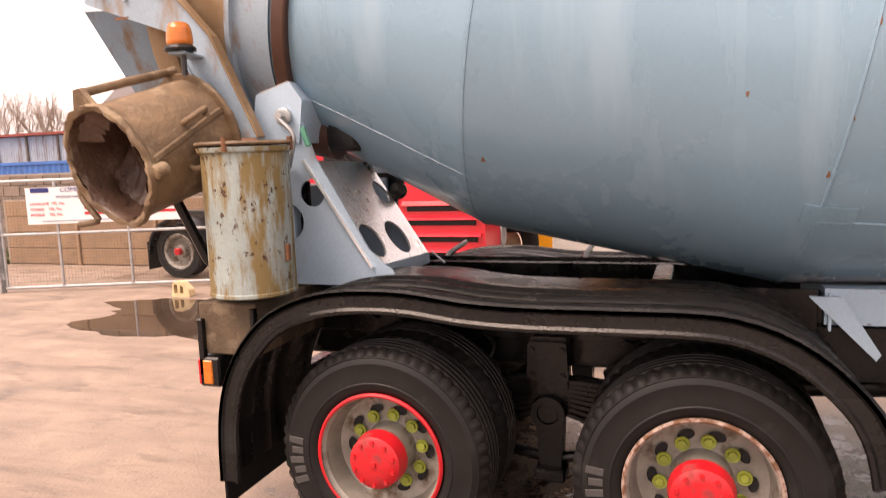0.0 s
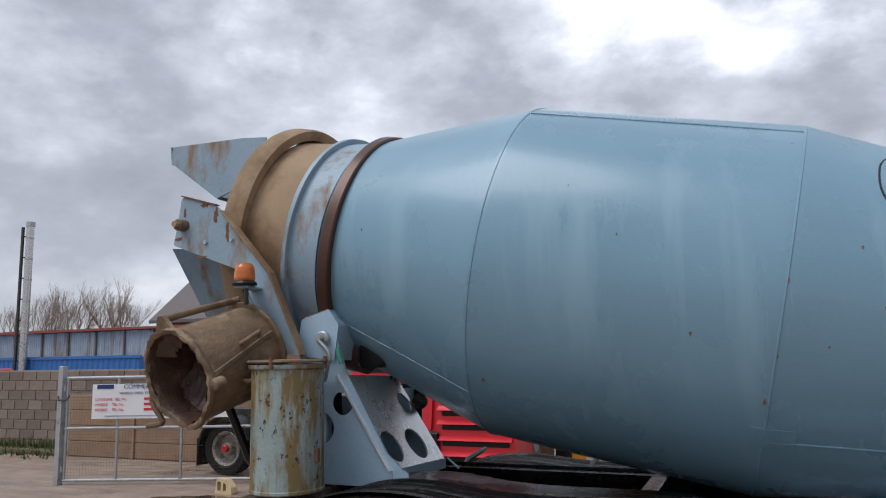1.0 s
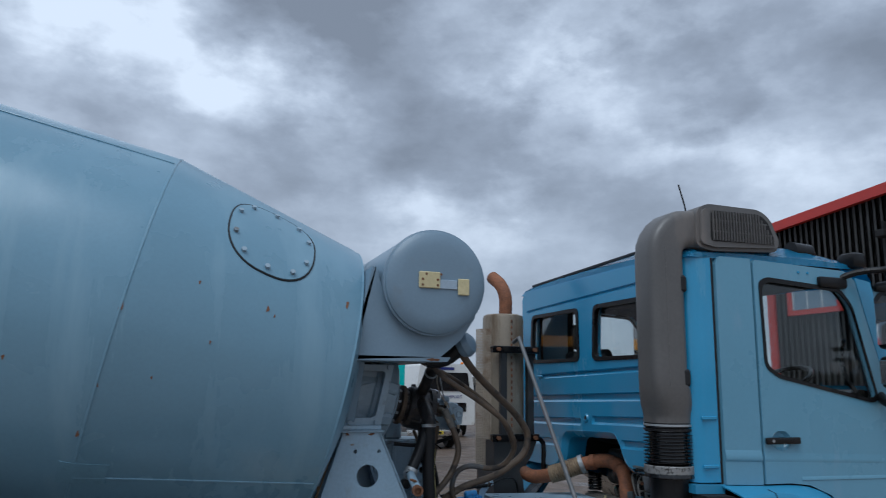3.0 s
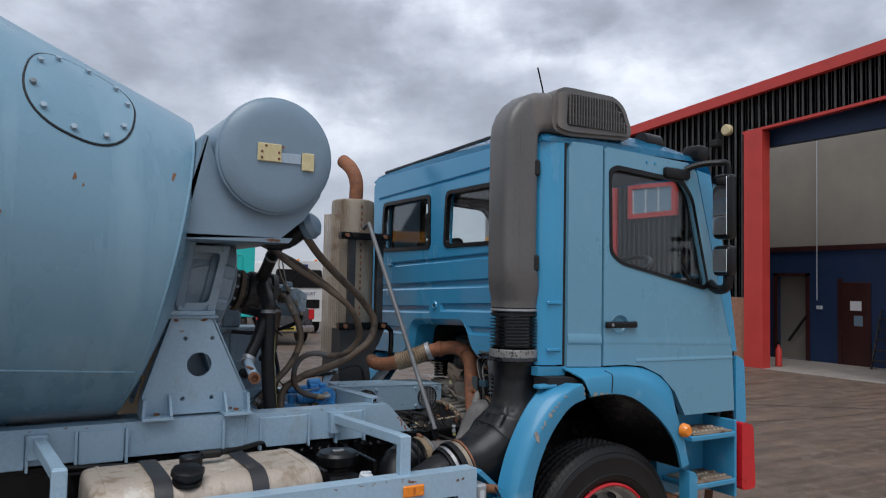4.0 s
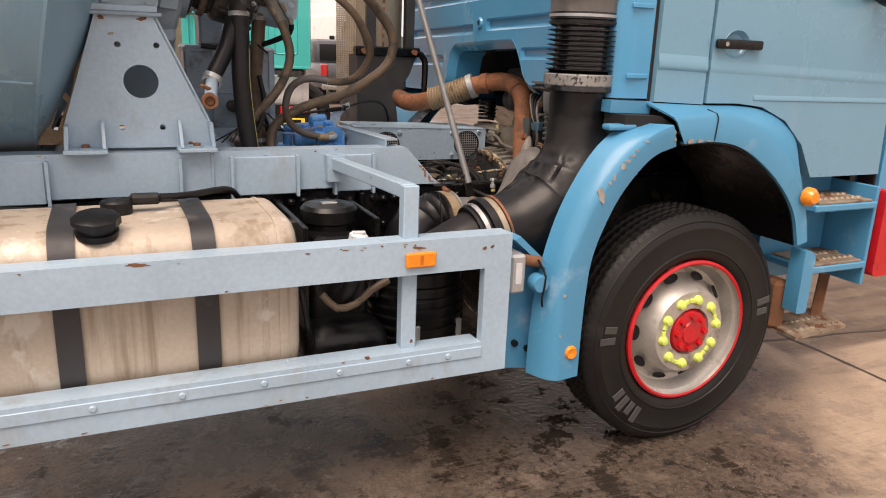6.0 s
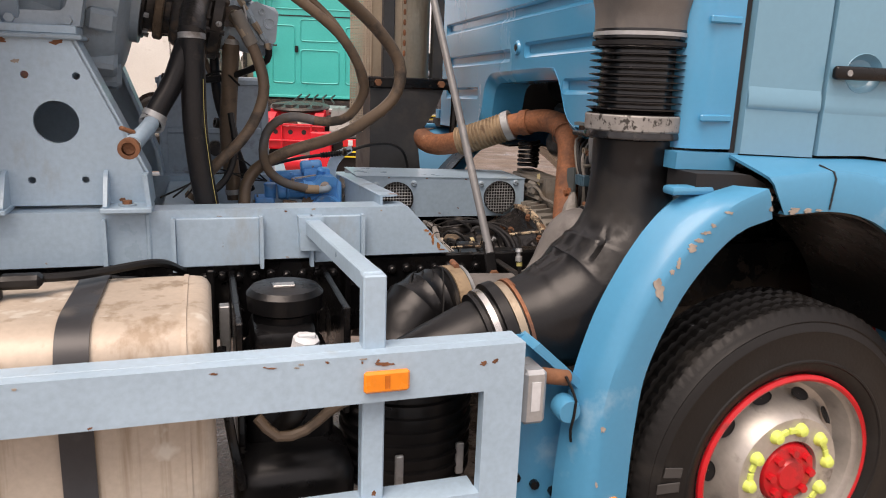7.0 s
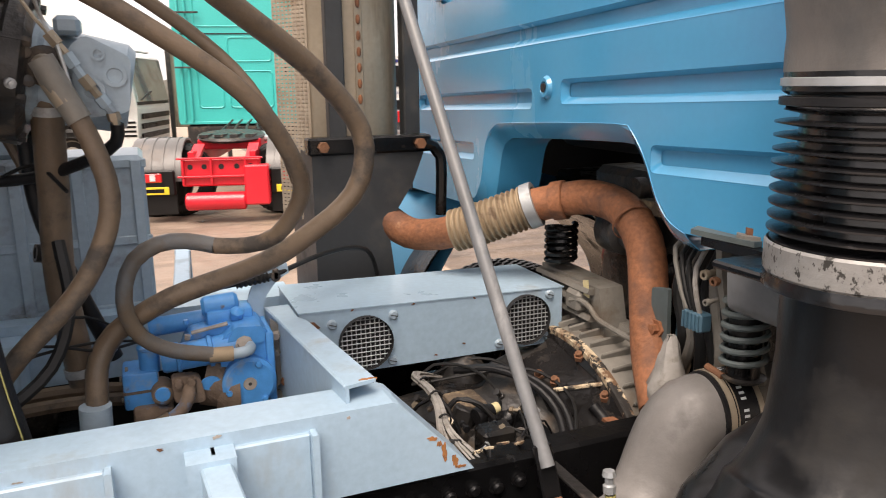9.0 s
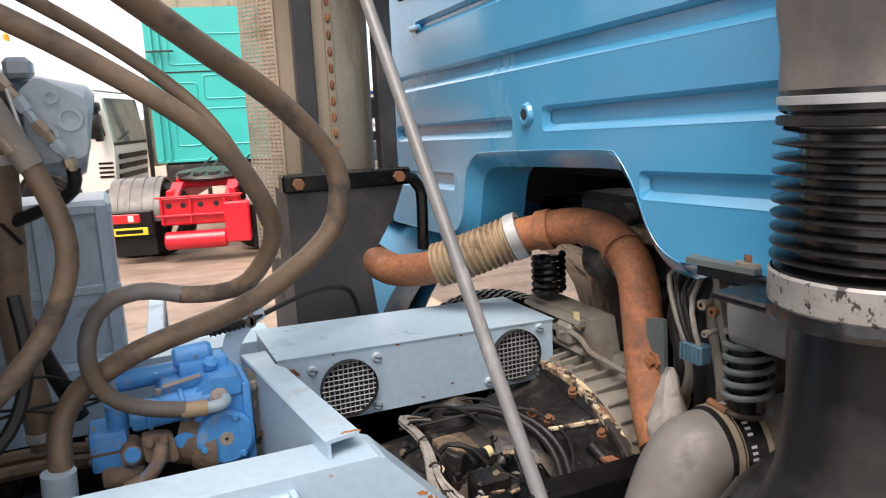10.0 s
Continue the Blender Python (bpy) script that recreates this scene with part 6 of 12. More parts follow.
hose([(3.74, 0.08, 1.74), (3.75, 0.06, 1.55), (3.80, 0.06, 1.38), (3.86, 0.08, 1.2)], 0.018, M_HOSE_BLACK)
# two long brown loops from the tank's pump to the valve
hose([(3.80, -0.50, 2.17), (3.93, -0.40, 2.06), (4.12, -0.28, 1.93), (4.28, -0.19, 1.82), (4.38, -0.16, 1.70), (4.378, -0.155, 1.60), (4.34, -0.15, 1.543), (4.288, -0.14, 1.501), (4.212, -0.12, 1.448), (4.138, -0.10, 1.414), (4.055, -0.08, 1.387), (3.984, -0.07, 1.363), (3.925, -0.06, 1.332), (3.873, -0.05, 1.297), (3.837, -0.06, 1.245), (3.828, -0.08, 1.189), (3.824, -0.10, 1.06)],
     0.0222, M_HOSE, "long looping dusty brown hydraulic hose", ends=False)
hose([(3.62, -0.42, 2.12), (3.74, -0.42, 2.02), (3.95, -0.40, 1.90), (4.12, -0.38, 1.78), (4.205, -0.34, 1.66), (4.222, -0.29, 1.585), (4.184, -0.23, 1.508), (4.131, -0.19, 1.485), (4.073, -0.17, 1.486)],
     0.0165, M_HOSE, "looping dusty brown hose", ends=False)
hose([(4.073, -0.17, 1.486), (4.021, -0.15, 1.496), (3.969, -0.13, 1.490), (3.924, -0.11, 1.458), (3.901, -0.10, 1.406), (3.899, -0.09, 1.343), (3.922, -0.08, 1.290), (3.963, -0.07, 1.256), (4.008, -0.066, 1.238), (4.058, -0.064, 1.226)],
     0.0165, M_HOSE_GREY, "hose loop turning blue-grey towards its end", ends=False)
hose([(3.60, -0.36, 2.12), (3.80, -0.31, 2.04), (3.99, -0.27, 1.93), (4.12, -0.28, 1.82), (4.185, -0.31, 1.71), (4.215, -0.31, 1.62)], 0.012, M_HOSE, "thin brown hose", ends=False)
part("hose_sleeve", tube(B(), [(3.8235, -0.102, 1.165), (3.819, -0.10, 1.06)], 0.031, 20, curve=False), M_GEAR, truck, "blue-grey hose sleeve")
hose([(3.62, -0.46, 2.13), (3.68, -0.38, 2.12), (3.705, -0.28, 2.09), (3.705, -0.20, 2.05)], 0.036, M_HOSE_BLACK)
hose([(3.92, -0.138, 1.725), (3.915, -0.125, 1.69), (3.87, -0.09, 1.66), (3.78, -0.02, 1.625), (3.68, 0.03, 1.612), (3.56, 0.06, 1.62)], 0.012, M_HOSE_BLACK, ends=False)
part("pilot_line", tube(B(), [(3.83, -0.15, 1.88), (3.815, -0.15, 1.92), (3.80, -0.14, 2.0), (3.79, -0.12, 2.10)], 0.004, 6), M_GALV, truck)
part("pilot_line", tube(B(), [(3.825, -0.15, 1.885), (3.79, -0.15, 1.94), (3.775, -0.13, 2.02), (3.80, -0.10, 2.08)], 0.0035, 6), M_STACK, truck)
part("pilot_line", tube(B(), [(3.835, -0.155, 1.88), (3.85, -0.16, 1.80), (3.855, -0.16, 1.74)], 0.004, 6), M_GALV, truck)
part("pilot_line", tube(B(), [(3.82, -0.10, 1.60), (3.76, -0.02, 1.645), (3.66, 0.04, 1.60)], 0.004, 6), M_WIRE, truck)
part("open_pipe", lathe(B(), [(0, 0.012), (0, 0.019), (0.06, 0.019), (0.065, 0.0)], (3.735, 0.04, 1.46), (0.9, 0.3, -0.2), 14), M_IRON, truck)
part("hose_tail", tube(B(), [(3.70, 0.10, 1.70), (3.725, 0.09, 1.64), (3.745, 0.08, 1.57)], 0.011, 8), M_HOSE, truck)
part("wiring_loom", tube(B(), [(3.66, -0.2, 1.2), (3.76, -0.14, 1.27), (3.80, -0.10, 1.38), (3.79, -0.06, 1.5)], 0.012, 6), M_WIRE, truck)
for k in range(3):
    random.seed(40 + k)
    part("loose_cable", tube(B(), [(3.55 + 0.04 * k, -0.25, 1.23), (3.66 + 0.03 * k, -0.15 + random.uniform(-0.05, 0.05), 1.27 + 0.02 * k), (3.80 + 0.02 * k, -0.05, 1.30 + random.uniform(-0.04, 0.05)), (3.92, 0.05, 1.24)], 0.0032, 6), M_WIRE, truck)
# blue stub pipe with rusty end
st = part("stub_pipe", tube(B(), [(3.545, -0.36, 1.487), (3.53, -0.46, 1.465), (3.505, -0.62, 1.44)], 0.024, 14, curve=False), M_PALE, truck, "pale blue stub pipe with rusty open end")
part("stub_end", lathe(B(), [(0, 0.018), (0.0, 0.029), (0.03, 0.029), (0.03, 0.018), (0.012, 0.016), (0.015, 0.0)], (3.499, -0.66, 1.432), (0.03, 1, 0.04), 16), M_RUSTEDGE, st)
part("stub_lever", beam(B(), (3.51, -0.58, 1.47), (3.475, -0.60, 1.485), 0.022, 0.012), M_RUSTEDGE, st)
part("stub_clamp", lathe(B(), [(0, 0.03), (0, 0.039), (0.02, 0.039), (0.02, 0.03)], (3.547, -0.35, 1.49), (-0.2, -0.6, -0.6), 16), M_GALV, st)

# grey equipment box behind the pump
gb = part("oil_tank", box(B(), 3.52, 3.96, 0.42, 0.72, 1.10, 1.62, 0.012), M_GEAR, truck, "blue-grey oil tank behind the hoses")
for x in (3.54, 3.66, 3.80, 3.94):
    part("tank_post", box(B(), x - 0.014, x + 0.014, 0.408, 0.42, 1.11, 1.61, 0.003), M_GEAR, gb)
for z in (1.22, 1.40, 1.60):
    part("tank_band", box(B(), 3.515, 3.965, 0.412, 0.42, z - 0.012, z + 0.012, 0.003), M_GEAR, gb)
part("sight_glass", cyl(B(), (3.74, 0.42, 1.33), (3.74, 0.36, 1.33), 0.03, n=16), M_IRON, gb)
part("tank_filter", box(B(), 3.60, 3.72, 0.44, 0.62, 1.62, 1.84, 0.012), M_GEAR, gb)

# blue hydraulic pump with round end flange, brown with grime low down
va = part("pump_body", slab(B(), rounded([(4.085, 1.055), (4.188, 1.05), (4.192, 1.235), (4.175, 1.262), (4.118, 1.266), (4.075, 1.235)], 0.02, 4), "y", -0.018, 0.13, bev=0.006), M_BLUEVALVE, truck, "bright blue hydraulic pump brown with grime below")
part("end_flange", lathe(B(), [(0.0, 0.0), (0.0, 0.052), (0.006, 0.060), (0.028, 0.060)], (4.135, -0.045, 1.137), (0, 1, 0), 48), M_BLUEVALVE, va)
part("flange_boss", lathe(B(), [(-0.001, 0.004), (-0.001, 0.0145), (0.004, 0.0165)], (4.135, -0.0455, 1.137), (0, 1, 0), 24), M_PRIMER, va)
part("boss_hole", lathe(B(), [(0, 0.0), (0, 0.0042)], (4.135, -0.0462, 1.137), (0, 1, 0), 12), M_DARK, va)
for x, z in ((4.156, 1.181), (4.089, 1.122), (4.166, 1.098)):
    part("flange_bolt", lathe(B(), [(0.0, 0.0), (0.0, 0.006), (0.003, 0.008), (0.008, 0.008)], (x, -0.052, z), (0, 1, 0), 6), M_BLUEVALVE, va)
part("shoulder", slab(B(), rounded([(4.09, 1.225), (4.178, 1.225), (4.178, 1.262), (4.112, 1.268)], 0.012, 3), "y", -0.026, 0.02), M_BLUEVALVE, va)
part("side_ridge", box(B(), 4.178, 4.197, -0.025, 0.12, 1.06, 1.245, 0.006, 2), M_BLUEVALVE, va)
part("neck", lathe(B(), [(0.0, 0.060), (0.02, 0.058), (0.05, 0.040), (0.06, 0.0)], (4.115, 0.005, 1.11), (-1, 0.05, 0.02), 28), M_GRIMEBLUE, va)
# two barrels lying side by side, with collars and a nameplate
part("barrel", lathe(B(), [(0.0, 0.0), (0.0, 0.026), (0.008, 0.030), (0.03, 0.030), (0.032, 0.034), (0.038, 0.034), (0.04, 0.030), (0.098, 0.031), (0.1, 0.036), (0.108, 0.036), (0.11, 0.031), (0.17, 0.033)], (3.955, 0.0, 1.205), (1, 0.0, 0.07), 24), M_BLUEVALVE, va)
part("barrel", lathe(B(), [(0.0, 0.0), (0.0, 0.019), (0.006, 0.022), (0.12, 0.022), (0.14, 0.026), (0.2, 0.026)], (3.935, 0.12, 1.246), (1, -0.02, 0.06), 20), M_BLUEVALVE, va)
part("barrel_cheek", slab(B(), rounded([(3.99, 1.175), (4.11, 1.165), (4.12, 1.262), (4.02, 1.248)], 0.012, 3), "y", 0.02, 0.12), M_BLUEVALVE, va)
part("top_cap", lathe(B(), [(0.0, 0.0), (0.0, 0.018), (0.008, 0.025), (0.075, 0.026), (0.083, 0.019), (0.086, 0.0)], (4.052, 0.09, 1.288), (1, -0.05, 0.06), 24), M_BLUEVALVE, va)
part("cap_block", box(B(), 4.06, 4.165, 0.055, 0.13, 1.245, 1.285, 0.008, 2), M_BLUEVALVE, va)
part("cap_stud", lathe(B(), [(0, 0.015), (0.02, 0.015), (0.024, 0.010), (0.028, 0.0)], (4.125, 0.05, 1.268), (0.1, -0.5, 0.8), 14), M_BLUEVALVE, va)
part("nameplate", beam(B(), (4.022, 0.014, 1.2545), (4.102, 0.014, 1.2665), 0.018, 0.004, 0.001), M_PRIMER, va)
part("barrel_screw", cyl(B(), (4.012, 0.0, 1.245), (4.014, 0.0, 1.256), 0.007, n=6), M_PRIMER, va)
for x in (4.015, 4.07, 4.115):
    part("cap_screw", cyl(B(), (x, 0.072, 1.258 + 0.06 * (x - 4.0)), (x, 0.072, 1.268 + 0.06 * (x - 4.0)), 0.006, n=6), M_BLUEVALVE, va)
# control block to the rear, blue cap, two-bolt flange with a brown suction elbow
part("control_block", box(B(), 3.872, 3.945, 0.0, 0.10, 1.098, 1.182, 0.007, 2), M_BLUEVALVE, va)
part("control_cap", lathe(B(), [(0, 0.022), (0.05, 0.022), (0.052, 0.024), (0.058, 0.024), (0.062, 0.016), (0.064, 0.0)], (3.93, 0.03, 1.175), (0, 0, 1), 20), M_BLUEVALVE, va)
part("control_lobe", lathe(B(), [(0.0, 0.0), (0.0, 0.016), (0.005, 0.022), (0.06, 0.025)], (3.951, -0.036, 1.135), (0, 1, 0), 20), M_GRIMEBLUE, va)
part("lobe_face", lathe(B(), [(0.0, 0.0), (0.0, 0.015), (0.004, 0.0165)], (3.951, -0.039, 1.140), (0, 1, 0), 20), M_BLUEVALVE, va)
part("control_base", box(B(), 3.888, 3.972, -0.018, 0.09, 1.068, 1.108, 0.010, 2), M_GRIMEBLUE, va)
for x, z in ((3.872, 1.165), (3.872, 1.115), (3.885, 1.185)):
    part("control_screw", lathe(B(), [(0, 0.006), (-0.006, 0.006), (-0.006, 0.0)], (x, 0.03, z), (1, 0, 0), 8), M_PRIMER, va)
part("control_seam", box(B(), 3.8705, 3.9465, -0.0018, 0.1018, 1.136, 1.142, 0.0005), M_GRIMEBLUE, va)
part("suction_flange", slab(B(), rounded([(3.97, 1.178), (4.03, 1.172), (4.04, 1.11), (3.975, 1.115)], 0.014, 3), "y", -0.042, -0.012, bev=0.004), M_GRIMEBLUE, va)
for x in (3.984, 4.012):
    part("flange_bolt", lathe(B(), [(-0.012, 0.0), (-0.012, 0.008), (-0.006, 0.010), (0.0, 0.010)], (x, -0.042, 1.163), (0, 1, 0), 8), M_GRIMEBLUE, va)
part("suction_elbow", tube(B(), [(4.006, -0.03, 1.148), (4.004, -0.055, 1.140), (3.992, -0.066, 1.118), (3.968, -0.07, 1.098), (3.925, -0.07, 1.078)], 0.0145, 14), M_GRIMEBLUE, va)
part("elbow_band", lathe(B(), [(0, 0.015), (0, 0.019), (0.03, 0.019), (0.03, 0.015)], (3.965, -0.07, 1.096), (-0.9, 0.0, -0.42), 16), M_HOSE, va)
part("blue_fleck", slab(B(), ring2(4.052, 1.148, 0.016, 16, 0.022), "y", -0.0335, -0.03), M_BLUEVALVE, va)
part("drive_neck", cyl(B(), (4.045, 0.03, 1.14), (4.10, 0.02, 1.125), 0.062, n=24), M_GRIMEBLUE, va)
# swivel union and the hose's blue-grey end
part("port_union", lathe(B(), [(0, 0.020), (0.012, 0.020), (0.014, 0.016), (0.022, 0.016), (0.026, 0.0)], (4.130, -0.028, 1.222), (0, -0.75, 0.66), 8), M_PRIMER, va)
part("hose_end", tube(B(), [(4.098, -0.066, 1.221), (4.12, -0.068, 1.222), (4.135, -0.064, 1.224), (4.1405, -0.05, 1.2255), (4.137, -0.035, 1.226)], 0.0125, 14, 0.006), M_GEAR, va)
part("hose_sleeve", tube(B(), [(4.052, -0.0635, 1.2245), (4.102, -0.066, 1.2215)], 0.0168, 18, curve=False), M_FLEX, va)
# cast carrier plate between pump and bracket
cp = part("carrier_plate", slab(B(), rounded([(4.198, 1.262), (4.225, 1.236), (4.237, 1.205), (4.243, 1.10), (4.245, 1.05), (4.20, 1.05), (4.206, 1.12), (4.196, 1.2)], 0.008, 3), "y", 0.02, 0.034, [ring2(4.222, 1.088, 0.011, 14, 0.018)]), M_CASTGREY, truck, "grey cast carrier plate beside the pump")
for x, y, z, m_ in ((4.208, 0.014, 1.222, M_PRIMER), (4.205, 0.014, 1.18, M_CASTGREY), (4.222, 0.008, 1.11, M_RUSTEDGE)):
    part("carrier_bolt", lathe(B(), [(-0.010, 0.0), (-0.010, 0.009), (0.0, 0.011), (0.008, 0.011)], (x, y, z), (0.3, 1, 0), 6), m_, cp)
# steel pipes low behind
for k in range(2):
    part("steel_pipe", tube(B(), [(3.55, 0.12 + 0.08 * k, 1.08), (3.75, 0.12 + 0.08 * k, 1.09), (3.98, 0.05 + 0.05 * k, 1.10)], 0.016, 8), M_HOSE, truck)

# ---- fan box, bracket, rod ----
fb = part("cooler_box", slab(B(), [(4.27, 1.088), (4.997, 1.083), (4.997, 1.239), (4.27, 1.2555)], "y", 0.045, 0.32, bev=0.004), M_PALE, truck, "pale blue cooler box with two mesh-covered fans", smooth=False)
part("box_lid", slab(B(), [(4.267, 1.2560), (5.0, 1.2395), (5.0, 1.2425), (4.267, 1.2590)], "y", 0.042, 0.323), M_PALE, fb, smooth=False)
for cx in (4.43, 4.88):
    z0 = 1.165
    part("fan_hole", lathe(B(), [(0, 0.0), (0, 0.068), (0.02, 0.069)], (cx, 0.043, z0), (0, -1, 0), 32), M_DARK, fb)
    bm = B()
    for k in range(-5, 6):
        w = math.sqrt(max(0.0, 0.066 ** 2 - (k * 0.012) ** 2))
        cyl(bm, (cx + k * 0.012, 0.036, z0 - w), (cx + k * 0.012, 0.036, z0 + w), 0.0016, n=5)
        cyl(bm, (cx - w, 0.034, z0 + k * 0.012), (cx + w, 0.034, z0 + k * 0.012), 0.0016, n=5)
    part("fan_mesh", bm, M_GALV, fb, "steel wire fan guard")
    for dx, dz in ((-0.082, 0.055), (0.075, 0.06), (0.07, -0.06), (-0.078, -0.06)):
        part("box_bolt", lathe(B(), [(0, 0.0), (0.0, 0.009), (0.004, 0.0125), (0.009, 0.0125)], (cx + dx, 0.036, z0 + dz), (0, 1, 0), 16), M_GEAR, fb)
        part("screw_slot", beam(B(), (cx + dx - 0.009, 0.0355, z0 + dz + 0.003), (cx + dx + 0.009, 0.0355, z0 + dz - 0.003), 0.0025, 0.002, 0.0), M_IRON, fb)
br = part("angle_bracket", slab(B(), [(4.26, -0.42), (4.322, -0.405), (4.278, -0.005), (4.262, 0.03), (4.262, 0.14), (4.203, 0.14)], "z", 1.249, 1.256), M_PALE, truck, "pale blue angle bracket with rusty edge", smooth=False)
part("bracket_face", slab(B(), [(4.26, -0.42), (4.267, -0.419), (4.21, 0.14), (4.203, 0.14)], "z", 1.06, 1.249), M_PALE, br, smooth=False)
part("bracket_lip", beam(B(), (4.262, -0.418, 1.2525), (4.207, 0.135, 1.2525), 0.009, 0.010, 0.003), M_PALE, br)
part("bracket_rust", blotch((4.306, -0.402, 1.256), (0, 0, 1), 0.016, 0.005, 8), M_RUSTRUN, br)
part("bracket_cleat", box(B(), 4.145, 4.20, 0.02, 0.035, 1.06, 1.225, 0.004), M_PALE, br)
for z in (1.10, 1.20):
    part("cleat_bolt", cyl(B(), (4.172, 0.02, z), (4.172, 0.004, z), 0.014, n=6), M_GALV, br)
for k, (x, z) in enumerate(((4.40, 1.250), (4.56, 1.246), (4.73, 1.241), (4.70, 1.12), (4.62, 1.10), (4.90, 1.092), (4.36, 1.10))):
    part("rust_chip", blotch((x, 0.0448, z), (0, -1, 0), 0.0045, 0.003, 300 + k), M_RUSTEDGE, fb)
# torn rusty corner of the box
part("torn_corner", slab(B(), [(4.272, 1.235), (4.305, 1.232), (4.318, 1.218), (4.300, 1.212), (4.285, 1.222)], "y", 0.036, 0.0445), M_RUSTEDGE, fb, smooth=False)
part("support_rod", tube(B(), [(4.632, -0.512, 1.06), (4.597, -0.241, 1.50), (4.557, 0.067, 2.0), (4.53, 0.27, 2.33), (4.53, 0.36, 2.30)], 0.0145, 20, curve=False), M_ROD, truck, "grey steel support rod to the silencer")
part("rod_foot", beam(B(), (4.629, -0.490, 1.10), (4.641, -0.53, 0.97), 0.040, 0.012, 0.004, up=(0, -1, 0)), M_BLACK, truck)
part("rod_tab", slab(B(), [(4.655, 0.97), (4.672, 0.97), (4.672, 1.03), (4.662, 1.06), (4.655, 1.06)], "y", -0.455, -0.43), M_BLACK, truck)
part("rod_bolt", cyl(B(), (4.64, -0.535, 0.99), (4.64, -0.552, 0.99), 0.018, n=6), M_RUSTEDGE, truck)
part("air_fitting", tube(B(), [(4.70, -0.66, 0.88), (4.695, -0.648, 0.97), (4.687, -0.64, 1.06)], 0.006, 8), M_HOSE_BLACK, truck)
part("air_ring", lathe(B(), [(0, 0.006), (0, 0.010), (0.012, 0.010), (0.012, 0.006)], (4.688, -0.642, 1.045), (0, 0.2, 1), 10), M_YELLOWLINE, truck)
part("air_bracket", box(B(), 4.675, 4.70, -0.65, -0.43, 1.012, 1.018, 0.001), M_IRON, truck)
part("air_fitting", lathe(B(), [(0, 0.007), (0, 0.012), (0.014, 0.012), (0.017, 0.008), (0.032, 0.008), (0.032, 0.013), (0.042, 0.011)], (4.686, -0.639, 1.062), (0, 0.1, 1), 8, True, True), M_GALV, truck)
# bonnet-like blue cable tray and bowden cable
part("control_cable", tube(B(), [(3.90, 0.13, 1.28), (4.02, 0.11, 1.315), (4.12, 0.10, 1.332), (4.22, 0.10, 1.345), (4.35, 0.15, 1.372), (4.47, 0.25, 1.36), (4.55, 0.36, 1.30), (4.58, 0.37, 1.15)], 0.0065, 8), M_WIRE, truck)
lev = part("cable_lever", slab(B(), smooth2([(4.150, 1.20), (4.155, 1.262), (4.170, 1.318), (4.205, 1.352), (4.258, 1.372)], 0.01) + smooth2([(4.262, 1.346), (4.236, 1.332), (4.212, 1.305), (4.196, 1.272), (4.19, 1.20)], 0.01), "y", 0.104, 0.111), M_PALE, truck, "curved pale blue lever plate for the control cable", smooth=False)
part("cable_clip", box(B(), 4.222, 4.236, 0.09, 0.125, 1.334, 1.362, 0.003), M_IRON, lev)
part("lever_pin", cyl(B(), (4.228, 0.09, 1.342), (4.228, 0.125, 1.342), 0.012, n=8), M_IRON, truck)
part("cable_spring", lathe(B(), [(0.0055 * k, 0.009 if k % 2 else 0.013) for k in range(15)], (4.135, 0.10, 1.333), (1, 0, 0.12), 10), M_WIRE, truck)

# ---- engine, gear change and exhaust ----
eng = part("transmission", lathe(B(), [(-0.5, 0.0), (-0.5, 0.17), (-0.3, 0.2), (0.0, 0.22), (0.1, 0.25), (0.25, 0.29), (0.30, 0.33), (0.34, 0.33), (0.34, 0.0)], (4.72, 0, 0.80), (1, 0, 0.03), 36), M_IRON, truck, "oily black gearbox under the frame")
part("engine", box(B(), 5.30, 6.1, -0.30, 0.34, 0.62, 1.30, 0.05, 2), M_BLACK, truck, "dark oily engine under the cab")
bell = part("bell_housing", lathe(B(), [(0.0, 0.30), (0.0, 0.452), (0.02, 0.455), (0.10, 0.455), (0.115, 0.462), (0.125, 0.485), (0.16, 0.485), (0.16, 0.0)], (4.972, -0.03, 0.68), (1, 0, 0), 72), M_CASTGREY, eng, "pale ribbed cast bell housing")
for k in range(9):
    a = radians(-14 + 6.5 * k)
    q = Vector((0, -math.sin(a), math.cos(a)))
    o = Vector((0, -0.03, 0.68))
    part("casing_rib", beam(B(), Vector((4.98, 0, 0)) + o + q * 0.455, Vector((5.10, 0, 0)) + o + q * 0.47, 0.008, 0.026, 0.003, up=q), M_CASTGREY, eng)
for z, y0 in ((1.165, -0.05), (1.20, -0.02), (1.238, -0.04)):
    part("casing_step", slab(B(), [(5.03, z - 0.004), (5.022, z), (5.028, z + 0.012), (5.13, z + 0.014), (5.13, z - 0.012)], "y", y0, 0.24, bev=0.003), M_CASTGREY, eng)
part("casing_web", slab(B(), [(0.24, 1.10), (-0.10, 1.10), (-0.06, 1.255), (0.24, 1.262)], "x", 5.045, 5.12), M_CASTGREY, eng)
part("casing_boss", box(B(), 5.012, 5.06, -0.01, 0.06, 1.175, 1.235, 0.010), M_CASTGREY, eng)
part("breather_pipe", tube(B(), [(5.014, 0.03, 1.205), (5.022, -0.01, 1.213), (5.03, -0.045, 1.20), (5.032, -0.075, 1.178), (5.034, -0.13, 1.172), (5.04, -0.20, 1.165), (5.06, -0.26, 1.15)], 0.0075, 8), M_CASTGREY, eng)
part("tag", slab(B(), [(-0.035, 1.225), (-0.01, 1.228), (-0.005, 1.268), (-0.028, 1.272)], "x", 5.03, 5.033), M_CREAM, eng)
